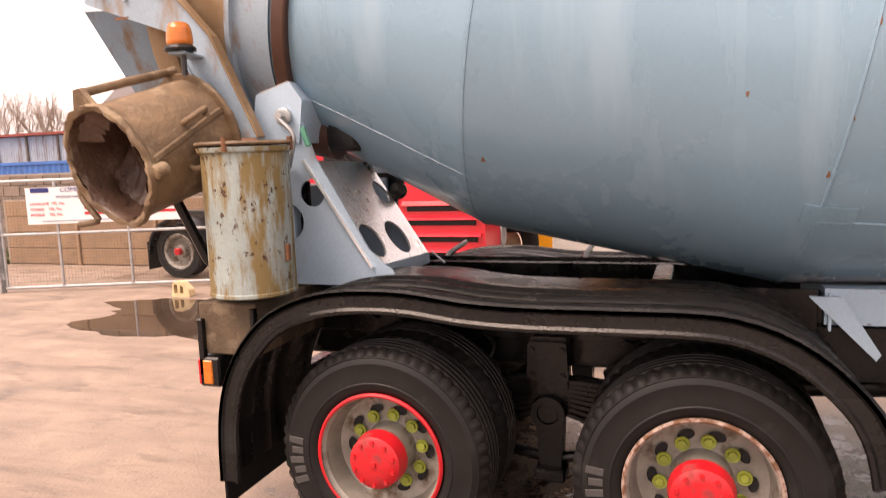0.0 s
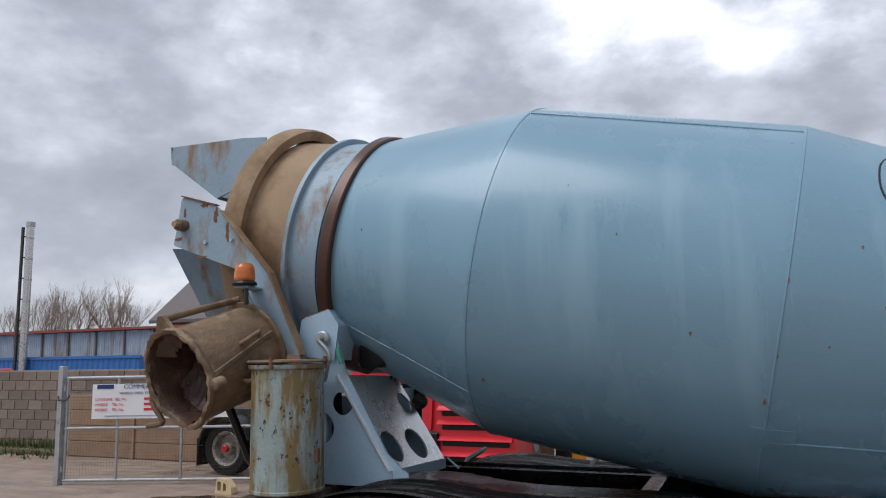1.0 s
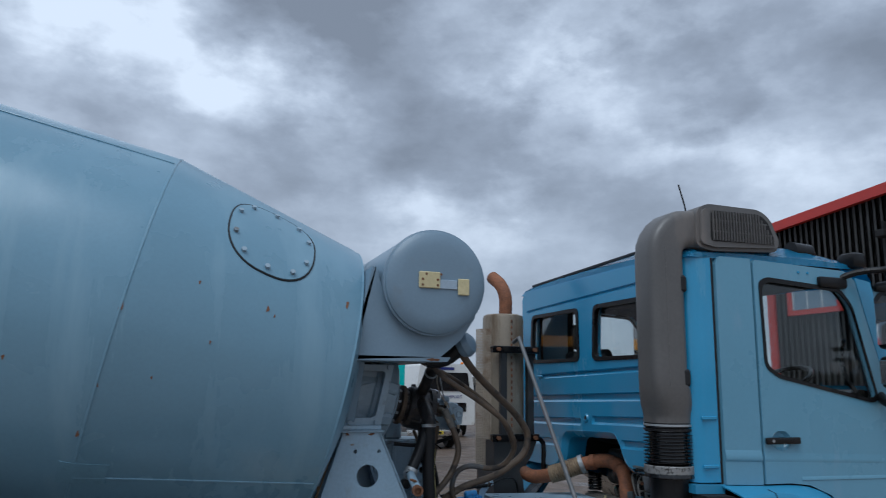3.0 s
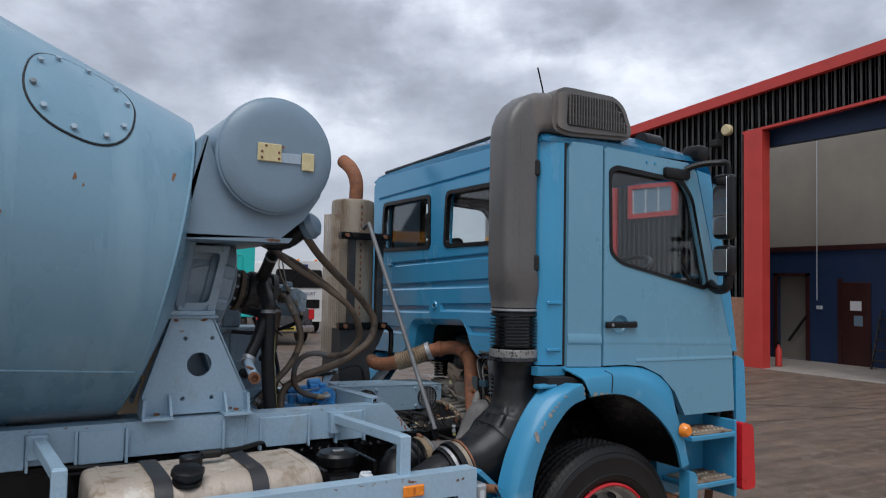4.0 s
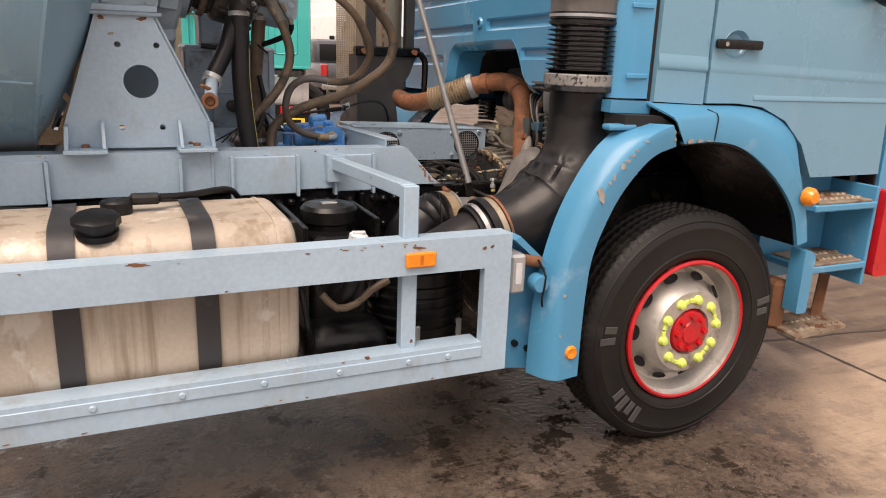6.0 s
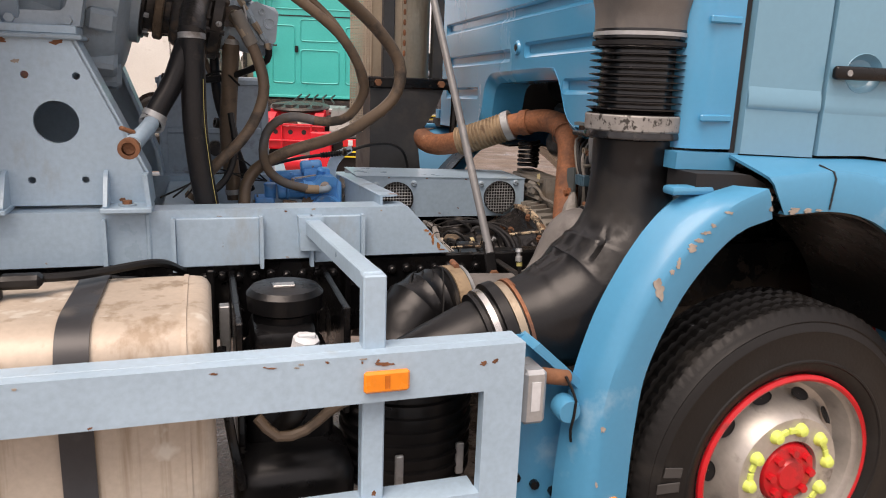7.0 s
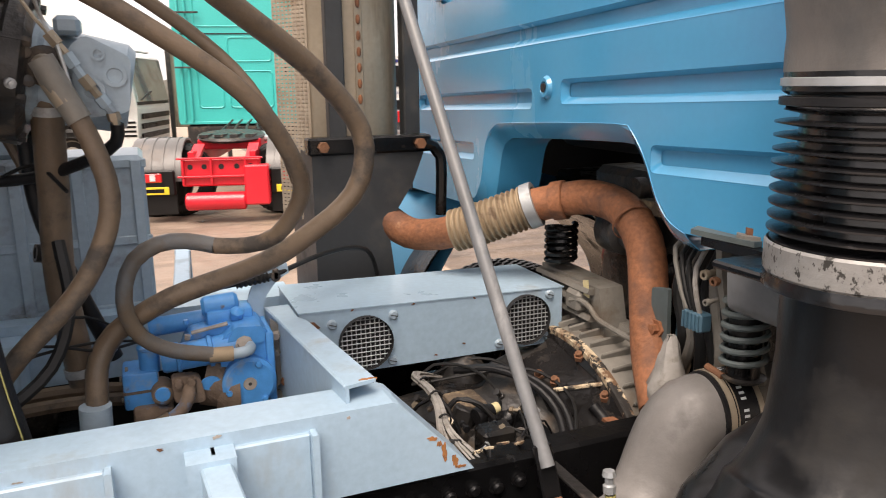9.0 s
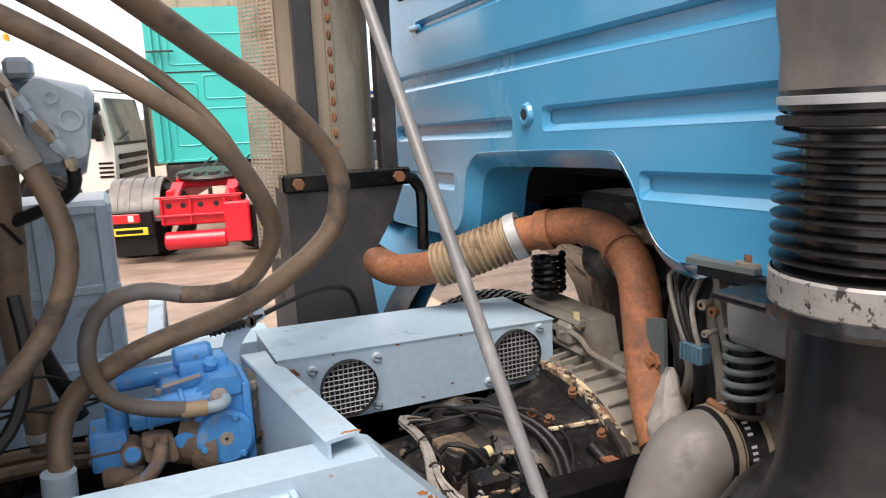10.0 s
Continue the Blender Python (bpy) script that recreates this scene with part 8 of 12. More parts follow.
# corner column and B pillar
for s in (-1, 1):
    sec = [(4.935, 0.99), (4.945, 1.05), (4.975, 1.085), (5.03, 1.10), (5.10, 1.105), (5.10, 1.05), (4.97, 1.0)]
    col = part("corner_panel", slab(B(), [(a, s * b) for a, b in sec], "z", 1.485, 2.74), M_CAB, cab, "blue rear corner panel")
    for z in (1.56, 1.82):
        part("panel_rib", box(B(), 4.99, 5.09, s * 1.1, s * 1.112, z, z + 0.02, 0.004), M_CAB, col)
    part("panel_gap", box(B(), 5.10, 5.118, s * 1.04, s * 1.104, 1.47, 2.74, 0.002), M_DARK, cab)
    bm = slab(B(), [(5.12, 1.475), (5.372, 1.465), (5.372, 2.745), (5.15, 2.745), (5.12, 2.70)], "y", s * 1.075, s * 1.125)
    part("b_pillar", bm, M_DOOR, cab, "faded blue pillar panel", smooth=False)
    # door with window opening
    win = rounded([(5.43, 2.12), (5.42, 2.605), (5.475, 2.635), (6.03, 2.60), (6.12, 2.50), (6.27, 1.945), (6.22, 1.925), (5.52, 2.06)], 0.04, 4)
    dout = [(5.385, 1.47), (5.385, 2.72), (5.40, 2.74), (6.08, 2.715), (6.16, 2.66), (6.36, 1.98), (6.50, 1.52), (6.52, 1.14), (6.06, 1.14), (5.97, 1.29), (5.85, 1.395), (5.70, 1.455), (5.56, 1.47)]
    door = part("cab_door", slab(B(), dout, "y", s * 1.085, s * 1.13, [win, ring2(5.51, 1.706, 0.056, 28, 0.068)]), M_DOOR, cab, "faded blue cab door with black handle", smooth=False)
    g = part("door_window", slab(B(), [(5.85 + (x - 5.85) * 0.99, 2.27 + (z - 2.27) * 0.985) for x, z in win], "y", s * 1.095, s * 1.10), M_GLASS, door, "clear door window reflecting the sky")
    g.visible_shadow = False
    part("window_seal", slab(B(), [(5.85 + (x - 5.85) * 1.012, 2.27 + (z - 2.27) * 1.02) for x, z in win], "y", s * 1.128, s * 1.136, [[(5.85 + (x - 5.85) * 0.965, 2.27 + (z - 2.27) * 0.945) for x, z in win]]), M_PLASTIC, door)
    for x0, x1, own in ((5.385, 6.485, door), (5.121, 5.371, cab)):
        z0, z1 = 1.612 - 0.031 * (x0 - 5.12), 1.612 - 0.031 * (x1 - 5.12)
        part("pressed_crease", loft([[(x0, s * y, z0 + dz), (x1, s * y, z1 + dz)] for y, dz in ((1.1245 if own is cab else 1.1295, 0.050), (1.1305, 0.026), (1.1318, 0.010), (1.1320, 0.002), (1.1312, -0.006), (1.1245 if own is cab else 1.1295, -0.014))], 0.002), M_DOOR, own)
    part("door_crease", loft([[(5.64, s * y, 1.486 + dz), (6.50, s * y, 1.478 + dz)] for y, dz in ((1.1295, 0.02), (1.134, 0.006), (1.1335, -0.002), (1.1295, -0.004))], 0.002), M_DOOR, door)
    part("handle_recess", loft([[(x, s * y, z) for x, z in q + q[:1]] for y, q in ((1.1302, ring2(5.51, 1.706, 0.057, 28, 0.069)), (1.126, ring2(5.51, 1.706, 0.053, 28, 0.065)), (1.110, ring2(5.51, 1.706, 0.04, 28, 0.05)), (1.105, ring2(5.51, 1.706, 0.004, 28, 0.005)))], 0.002), M_DOOR, door)
    part("door_handle", box(B(), 5.385, 5.63, min(s * 1.158, s * 1.138), max(s * 1.158, s * 1.138), 1.686, 1.724, 0.012, 3), M_PLASTIC, door, "black plastic door handle")
    part("door_lock", cyl(B(), (5.43, s * 1.157, 1.705), (5.43, s * 1.1605, 1.705), 0.009, n=16), M_GALV, door)
    for x0, x1 in ((5.395, 5.435), (5.585, 5.625)):
        part("handle_foot", box(B(), x0, x1, min(s * 1.14, s * 1.128), max(s * 1.14, s * 1.128), 1.690, 1.72, 0.004), M_PLASTIC, door)
    for x in (5.72, 5.79):
        part("trim_screw", cyl(B(), (x, s * 1.13, 2.685), (x, s * 1.136, 2.685), 0.008, n=10), M_CAB, door)
    part("door_gap", slab(B(), [(5.37, 1.46), (6.53, 1.13), (6.53, 1.5), (6.18, 2.68), (6.1, 2.75), (5.37, 2.76)], "y", s * 1.066, s * 1.074, [win]), M_DARK, cab)
    # front pillar and corner
    part("a_pillar", slab(B(), [(6.175, 2.68), (6.30, 2.66), (6.48, 2.0), (6.56, 1.52), (6.515, 1.52), (6.375, 1.98)], "y", s * 0.98, s * 1.12), M_CAB, cab, "blue front pillar", smooth=False)
    part("corner_deflector", slab(B(), rounded([(6.535, 1.50), (6.62, 1.46), (6.64, 1.05), (6.54, 1.02)], 0.03, 3), "y", s * 1.0, s * 1.13), M_CAB, cab, "blue corner panel beside the door")
    part("corner_gap", slab(B(), [(6.52, 1.52), (6.545, 1.52), (6.555, 1.02), (6.53, 1.02)], "y", s * 1.02, s * 1.11), M_DARK, cab)
# roof, front, floor
bm = B()
rows = []
for x, z, w in ((4.945, 2.735, 0.99), (4.96, 2.79, 0.97), (5.02, 2.83, 0.95), (5.3, 2.87, 0.95), (5.9, 2.875, 0.95), (6.15, 2.83, 0.94), (6.28, 2.74, 0.94), (6.33, 2.66, 0.96)):
    base = min(2.735, z)
    rows.append([bm.verts.new((x, y, zz)) for y, zz in ((-1.105, base), (-1.10, base + 0.3 * (z - base)), (-w - 0.08, base + 0.7 * (z - base)), (-w, z - 0.008), (-0.5, z + 0.012), (0, z + 0.018), (0.5, z + 0.012), (w, z - 0.008), (w + 0.08, base + 0.7 * (z - base)), (1.10, base + 0.3 * (z - base)), (1.105, base))])
for a, b in zip(rows, rows[1:]):
    for k in range(len(a) - 1):
        bm.faces.new((a[k], a[k + 1], b[k + 1], b[k]))
bmesh.ops.solidify(bm, geom=bm.faces[:], thickness=0.03)
part("cab_roof", bm, M_CAB, cab, "blue cab roof")
part("roof_rail", beam(B(), (4.97, 0.93, 2.80), (4.97, -0.70, 2.845), 0.02, 0.02), M_PLASTIC, cab)
part("headliner", box(B(), 5.0, 6.25, -1.0, 1.0, 2.66, 2.70, 0.01), M_SEAT, cab)
part("front_panel", slab(B(), [(6.42, 1.45), (6.58, 1.45), (6.60, 1.95), (6.44, 2.02)], "y", -1.0, 1.0), M_CAB, cab, smooth=False)
ws = part("windscreen", slab(B(), [(6.47, 1.98), (6.49, 1.98), (6.30, 2.68), (6.28, 2.68)], "y", -0.97, 0.97), M_GLASS, cab, "clear windscreen", smooth=False)
ws.visible_shadow = False
part("grille", slab(B(), [(6.56, 0.75), (6.62, 0.75), (6.62, 1.44), (6.58, 1.46)], "y", -0.95, 0.95), M_PLASTIC, cab, smooth=False)
part("bumper", box(B(), 6.35, 6.68, -0.95, 0.95, 0.62, 0.80, 0.04, 2), M_RED, truck, "red front bumper")
for s in (-1, 1):
    part("bumper_corner", slab(B(), rounded([(6.45, 0.66), (6.45, 1.09), (6.56, 1.06), (6.58, 0.66)], 0.03, 3), "y", s * 0.95, s * 1.245), M_RED, truck, "red bumper corner")
    # entry steps
    st = part("step_box", slab(B(), [(5.985, 0.62), (6.40, 0.62), (6.40, 1.12), (5.96, 1.12)], "y", s * 0.92, s * 0.98), M_FENDER, truck, "blue entry step box with worn tread plates")
    part("step_side", slab(B(), rounded([(5.965, 0.53), (6.03, 0.53), (6.035, 0.80), (6.0, 0.83), (5.965, 0.83)], 0.012, 2), "y", s * 1.17, s * 1.25), M_FENDER, st)
    part("step_end", box(B(), 6.405, 6.425, s * 0.95, s * 1.225, 0.62, 1.10, 0.004), M_FENDER, st)
    part("step_rust", box(B(), 5.93, 6.02, s * 0.98, s * 1.16, 0.42, 0.66, 0.02), M_RUSTEDGE, st, "rusty step bracket")
    for z, x0 in ((1.045, 6.0), (0.755, 6.02)):
        part("step_lip", box(B(), x0, 6.40, s * 1.24, s * 0.98, z - 0.045, z - 0.012, 0.006), M_FENDER, st)
        tread = part("step_tread", box(B(), x0 + 0.02, 6.37, s * 1.235, s * 1.0, z - 0.012, z, 0.003), M_CHECKER, st, "worn perforated tread plate")
        for k in range(9):
            part("tread_tooth", lathe(B(), [(0, 0.016), (0.008, 0.012), (0.008, 0.008), (0.0, 0.006)], (x0 + 0.05 + 0.036 * k, s * 1.18, z), (0, 0, 1), 10), M_CHECKER, tread)
            part("tread_tooth", lathe(B(), [(0, 0.016), (0.008, 0.012), (0.008, 0.008), (0.0, 0.006)], (x0 + 0.05 + 0.036 * k, s * 1.10, z), (0, 0, 1), 10), M_CHECKER, tread)
    sw = part("swing_step", slab(B(), [(5.93, s * 1.30), (6.31, s * 1.26), (6.38, s * 1.02), (5.97, s * 1.06)], "z", 0.425, 0.44), M_CHECKER, truck, "hanging tread-plate step")
    for x in (5.92, 6.22):
        part("step_strap", beam(B(), (x + 0.05, s * 1.12, 0.43), (x + 0.12, s * 1.08, 0.64), 0.05, 0.012), M_RUSTEDGE, sw)
    for k in range(20):
        part("tread_tooth", lathe(B(), [(0, 0.014), (0.007, 0.011), (0.007, 0.007), (0.0, 0.005)], (5.97 + 0.037 * (k % 10), s * (1.23 - 0.09 * (k // 10)), 0.44), (0, 0, 1), 8), M_CHECKER, sw)
# interior
for y in (-0.62, 0.62):
    seat = part("seat", box(B(), 5.45, 5.95, y - 0.25, y + 0.25, 1.55, 1.72, 0.06, 3), M_SEAT, cab, "dark fabric seat")
    bm = slab(B(), rounded([(5.30, 1.65), (5.48, 1.66), (5.36, 2.28), (5.22, 2.26)], 0.05), "y", y - 0.24, y + 0.24)
    part("seat_back", bm, M_SEAT, seat)
    part("headrest", box(B(), 5.20, 5.30, y - 0.14, y + 0.14, 2.28, 2.48, 0.04, 2), M_SEAT, seat)
part("dashboard", slab(B(), rounded([(6.05, 1.45), (6.45, 1.45), (6.45, 1.98), (6.30, 2.0), (6.08, 1.90)], 0.05), "y", -0.96, 0.96), M_PLASTIC, cab, "dark dashboard")
SWC, SWN = Vector((5.98, -0.62, 2.035)), Vector((-0.45, 0, 0.9)).normalized()
wd, wu, wv = basis(SWN)
part("steering_wheel", tube(B(), [SWC + (wu * math.cos(a) + wv * math.sin(a)) * 0.225 for a in (2 * math.pi * k / 36 for k in range(37))], 0.016, 10, curve=False), M_PLASTIC, cab, "black steering wheel")
part("steering_spoke", tube(B(), [SWC + wu * 0.22, SWC - SWN * 0.05, SWC - wu * 0.22], 0.015, 8, curve=False), M_PLASTIC, cab)
part("steering_column", cyl(B(), SWC - SWN * 0.03, SWC - SWN * 0.4, 0.04), M_PLASTIC, cab)
part("interior_grip", tube(B(), [(6.20, -1.04, 1.98), (6.16, -1.0, 2.08), (6.15, -1.0, 2.22), (6.13, -1.04, 2.30)], 0.014, 8), M_PLASTIC, cab)
# mirrors
for s in (-1, 1):
    arm = part("mirror_arm", tube(B(), [(6.04, s * 1.10, 2.66), (6.12, s * 1.18, 2.70), (6.20, s * 1.27, 2.71), (6.24, s * 1.30, 2.70), (6.25, s * 1.30, 2.60)], 0.02, 10), M_PLASTIC, truck, "black mirror arm with two mirrors")
    part("arm_base", box(B(), 5.86, 6.08, s * 1.16, s * 1.06, 2.60, 2.67, 0.02, 2), M_PLASTIC, arm)
    part("arm_low", tube(B(), [(6.30, s * 1.12, 1.96), (6.27, s * 1.20, 1.92), (6.25, s * 1.29, 1.94), (6.25, s * 1.30, 2.04)], 0.03, 10), M_PLASTIC, arm)
    for z0, z1, w in ((2.235, 2.64, 0.135), (2.005, 2.195, 0.135)):
        hs = part("mirror_housing", box(B(), 6.20, 6.29, min(s * 1.21, s * (1.21 + w)), max(s * 1.21, s * (1.21 + w)), z0, z1, 0.03, 3), M_PLASTIC, arm, "black mirror housing")
        part("mirror_glass", box(B(), 6.194, 6.1995, min(s * 1.225, s * (1.195 + w)), max(s * 1.225, s * (1.195 + w)), z0 + 0.025, z1 - 0.025, 0.002), M_MIRROR, hs, "mirror glass")
part("roof_lamp", lathe(B(), [(0, 0.05), (0.0, 0.06), (0.14, 0.06), (0.16, 0.045)], (5.82, -0.98, 2.845), (1, 0, -0.05), 16, True, True), M_PLASTIC, cab, "small dark roof marker lamp")
part("aerial", tube(B(), [(5.30, -0.72, 2.85), (5.24, -0.72, 3.15), (5.20, -0.72, 3.28)], 0.005, 6, curve=False), M_WIRE, cab)
part("kerb_mirror", box(B(), 6.14, 6.26, -1.16, -1.02, 2.74, 2.84, 0.03, 2), M_PLASTIC, cab)

# ---- wings ----
NW = 44
arch_r = resample(smooth2([(4.76, 0.42), (4.76, 0.60), (4.765, 0.76), (4.782, 0.91), (4.84, 1.06), (4.91, 1.175), (5.02, 1.285), (5.13, 1.325)]), NW)
crease_r = resample(smooth2([(4.665, 0.42), (4.66, 0.60), (4.663, 0.75), (4.682, 0.89), (4.72, 1.0), (4.78, 1.13), (4.88, 1.255), (4.98, 1.345), (5.10, 1.395)]), NW)
back_r = resample(smooth2([(4.60, 0.42), (4.605, 0.62), (4.625, 0.82), (4.67, 1.00), (4.73, 1.14), (4.82, 1.28), (4.91, 1.355), (5.04, 1.39)]), NW)
arch_f = resample(smooth2([(5.19, 1.322), (5.35, 1.328), (5.48, 1.305), (5.60, 1.245), (5.74, 1.14), (5.85, 1.01), (5.905, 0.86)]), NW)
crease_f = resample(smooth2([(5.125, 1.425), (5.34, 1.44), (5.52, 1.415), (5.67, 1.345), (5.81, 1.22), (5.91, 1.06), (5.965, 0.88)]), NW)
top_f = resample(smooth2([(5.09, 1.472), (5.38, 1.462), (5.56, 1.46), (5.71, 1.442), (5.86, 1.38), (5.97, 1.25), (5.995, 0.89)]), NW)
for s in (-1, 1):
    mid = [((a[0] + 2 * b[0]) / 3, (a[1] + 2 * b[1]) / 3) for a, b in zip(crease_r, back_r)]
    near = [((2 * a[0] + b[0]) / 3, (2 * a[1] + b[1]) / 3) for a, b in zip(crease_r, back_r)]
    tuck, deep = [(x + 0.06, z - 0.01) for x, z in back_r], [(x + 0.22, z - 0.05) for x, z in back_r]
    edge = [((6 * a[0] + b[0]) / 7, (6 * a[1] + b[1]) / 7) for a, b in zip(crease_r, arch_r)]
    rows = [[(x, s * y, z) for x, z in c] for y, c in ((1.235, arch_r), (1.262, arch_r), (1.274, edge), (1.272, crease_r), (1.258, near), (1.225, mid), (1.17, back_r), (1.09, tuck), (0.84, deep))]
    wing = part("rear_wing", loft(rows), M_FENDER, truck, "blue front wheel wing with chipped paint")
    part("wheel_arch", loft([[(x, s * y, z) for x, z in arch_r] for y in (1.24, 0.78)]), M_BLACK, wing)
    part("wing_ledge", slab(B(), [(4.92, 1.432), (5.11, 1.427), (5.12, 1.475), (4.92, 1.479)], "y", s * 1.06, s * 1.118), M_FENDER, wing, smooth=False)
    # black filler slab paints the shaded gap between the two wings
    part("wing_seal", slab(B(), [(4.93, 1.385), (4.93, 1.430), (5.10, 1.425), (5.155, 1.40), (5.205, 1.318), (5.15, 1.315), (5.10, 1.38)], "y", s * 1.07, s * 1.20), M_DARK, wing, smooth=False)
    part("wing_reflector", lathe(B(), [(0, 0.0), (-0.004, 0.022), (0.006, 0.028), (0.014, 0.028)], (4.72, s * 1.285, 0.53), (0, -s * 1.0 * -1, 0) if s > 0 else (0, 1, 0), 20), M_ORANGE, wing, "round amber reflector")
    part("wing_block", box(B(), 4.86, 4.99, s * 1.205, s * 1.15, 1.372, 1.396, 0.010, 2), M_FENDER, wing)
    part("paint_chip", blotch((4.795, s * 1.2805, 1.145), (-0.1, s, 0.08), 0.017, 0.028, 479, 0.002), M_PRIMER, wing)
    # worn spots along the crease, long side following it
    for z, w, h in ((1.185, 0.006, 0.010), (1.205, 0.008, 0.014), (1.243, 0.018, 0.011), (1.262, 0.012, 0.008), (1.300, 0.014, 0.006), (1.318, 0.010, 0.005), (1.345, 0.012, 0.005), (0.78, 0.006, 0.011), (0.60, 0.005, 0.008)):
        k = min(range(NW), key=lambda i: abs(crease_r[i][1] - z))
        part("paint_chip", blotch((crease_r[k][0] + 0.004, s * 1.2805, crease_r[k][1] - 0.003), (-0.1, s, 0.08), w, h, int(z * 1000), 0.002), M_PRIMER, wing)
    for x, z, w, h in ((5.118, 1.372, 0.007, 0.016), (5.126, 1.345, 0.005, 0.010)):
        part("paint_chip", blotch((x - 0.008, s * 1.2725, z), (0, s, 0), w, h, int(x * 1000), 0.0035), M_PRIMER, wing)
    lip = [((5 * a[0] + b[0]) / 6, (5 * a[1] + b[1]) / 6) for a, b in zip(crease_f, arch_f)]
    roll = [((3 * a[0] + b[0]) / 4, (3 * a[1] + b[1]) / 4) for a, b in zip(crease_f, top_f)]
    rows = [[(x, s * y, z) for x, z in c] for y, c in ((1.225, arch_f), (1.248, arch_f), (1.255, lip), (1.245, crease_f), (1.22, roll), (1.12, top_f))]
    wing2 = part("front_wing", loft(rows), M_FENDER, truck, "blue front wing below the door")
    for x, w, h in ((5.215, 0.022, 0.009), (5.262, 0.018, 0.006), (5.30, 0.010, 0.004)):
        part("paint_chip", blotch((x, s * 1.2515, 1.334), (0, s, 0), w, h, int(x * 1000), 0.003), M_PRIMER, wing2)
    part("wing_seam", tube(B(), [(5.338, s * 1.2505, 1.335), (5.338, s * 1.2575, 1.42), (5.336, s * 1.2495, 1.438), (5.33, s * 1.20, 1.452)], 0.0028, 6, curve=False), M_DARK, wing2)
    part("wheel_arch", loft([[(x, s * y, z) for x, z in arch_f] for y in (1.23, 0.70)]), M_BLACK, wing2)
    part("side_indicator", lathe(B(), [(0, 0.0), (0.002, 0.025), (0.02, 0.04), (0.045, 0.042), (0.05, 0.03)], (5.90, s * 1.305, 1.085), (0, -s * 1.0, 0), 22), M_ORANGE, wing2, "round amber indicator")
    # flat splash plate behind the wing
    part("splash_plate", slab(B(), [(4.44, 0.44), (4.70, 0.40), (4.70, 0.80), (4.505, 0.985), (4.44, 0.985)], "y", s * 1.10, s * 1.115), M_FENDER, truck, "blue splash plate behind the wing", smooth=False)
    part("splash_lip", slab(B(), [(4.49, 0.975), (4.51, 0.99), (4.705, 0.815), (4.69, 0.80)], "y", s * 1.10, s * 1.20), M_FENDER, truck, smooth=False)
for x, z in ((4.50, 0.56), (4.56, 0.53), (4.62, 0.50)):
    part("plate_bolt", cyl(B(), (x, -1.115, z), (x, -1.13, z), 0.014, n=8), M_BLACK, truck)
# valve cluster at the end of the guard rail
vc = part("drain_valve", box(B(), 4.455, 4.52, -1.24, -1.13, 0.78, 0.93, 0.01), M_GALV, truck, "grubby air valve with blue cap")
part("valve_nozzle", cyl(B(), (4.52, -1.2, 0.90), (4.60, -1.2, 0.885), 0.022, n=12, bev=0.004), M_RUSTEDGE, vc)
part("valve_label", box(B(), 4.475, 4.50, -1.2425, -1.24, 0.82, 0.90, 0.0), M_WHITECAP, vc)
part("valve_cap", lathe(B(), [(0, 0.0), (0, 0.03), (0.01, 0.034), (0.05, 0.034), (0.06, 0.02)], (4.585, -1.25, 0.81), (0, 1, 0), 18), M_FENDER, vc)
part("valve_ring", tube(B(), [(4.58, -1.22, 0.90), (4.60, -1.25, 0.84), (4.59, -1.25, 0.76), (4.60, -1.24, 0.72)], 0.004, 8), M_BLACK, vc)

# ---- air intake snorkel, bellows and ducts ----
def rsec(cx, cy, w, d, r, n=5):
    return rounded([(cx - w / 2, cy - d / 2), (cx + w / 2, cy - d / 2), (cx + w / 2, cy + d / 2), (cx - w / 2, cy + d / 2)], r, n)


bm = B()
rows = []
for z, cx, w, cy, d in ((1.80, 4.88, 0.242, -0.95, 0.242), (1.825, 4.88, 0.243, -0.95, 0.243), (1.85, 4.876, 0.245, -0.955, 0.24), (1.90, 4.862, 0.25, -0.968, 0.235), (1.97, 4.845, 0.236, -0.983, 0.22), (2.05, 4.83, 0.225, -0.99, 0.21), (2.4, 4.83, 0.225, -0.99, 0.21), (2.735, 4.83, 0.225, -0.99, 0.21)):
    rows.append([bm.verts.new((x, y, z)) for x, y in rsec(cx, cy, w, d, 0.06 + 0.055 * max(0.0, min(1.0, (1.95 - z) / 0.1)))])
for ang in range(15, 91, 15):  # bend forward
    a = radians(ang)
    R = 0.15
    pc = Vector((4.99, 0, 2.735))
    ring = []
    for x, y in rsec(4.83, -0.99, 0.225, 0.21, 0.06):
        rel = Vector((x - pc.x, 0, 0))
        k = 1.0
        q = Vector((rel.x * math.cos(a), 0, -rel.x * math.sin(a)))
        ring.append(bm.verts.new((pc.x + q.x, y, pc.z + 0.01 + q.z * k)))
    rows.append(ring)
for x, k in ((5.05, 1.0), (5.12, 1.02)):
    rows.append([bm.verts.new((x, v.co.y, v.co.z)) for v in rows[-1]])
for a, b in zip(rows, rows[1:]):
    m_ = len(a)
    for k in range(m_):
        bm.faces.new((a[k], a[(k + 1) % m_], b[(k + 1) % m_], b[k]))
bm.faces.new(rows[0])
bm.faces.new(rows[-1])
sn = part("snorkel", bm, M_SNORKEL, truck, "dark grey moulded air intake snorkel behind the cab")
part("snorkel_seam", box(B(), 4.80, 4.806, -1.0975, -1.09, 2.0, 2.78, 0.002), M_SNORKEL, sn)
bm = slab(B(), rounded([(5.05, 2.80), (5.07, 3.02), (5.14, 3.055), (5.52, 3.05), (5.60, 3.0), (5.66, 2.86), (5.63, 2.80), (5.16, 2.775)], 0.05, 5), "y", -1.135, -0.84)
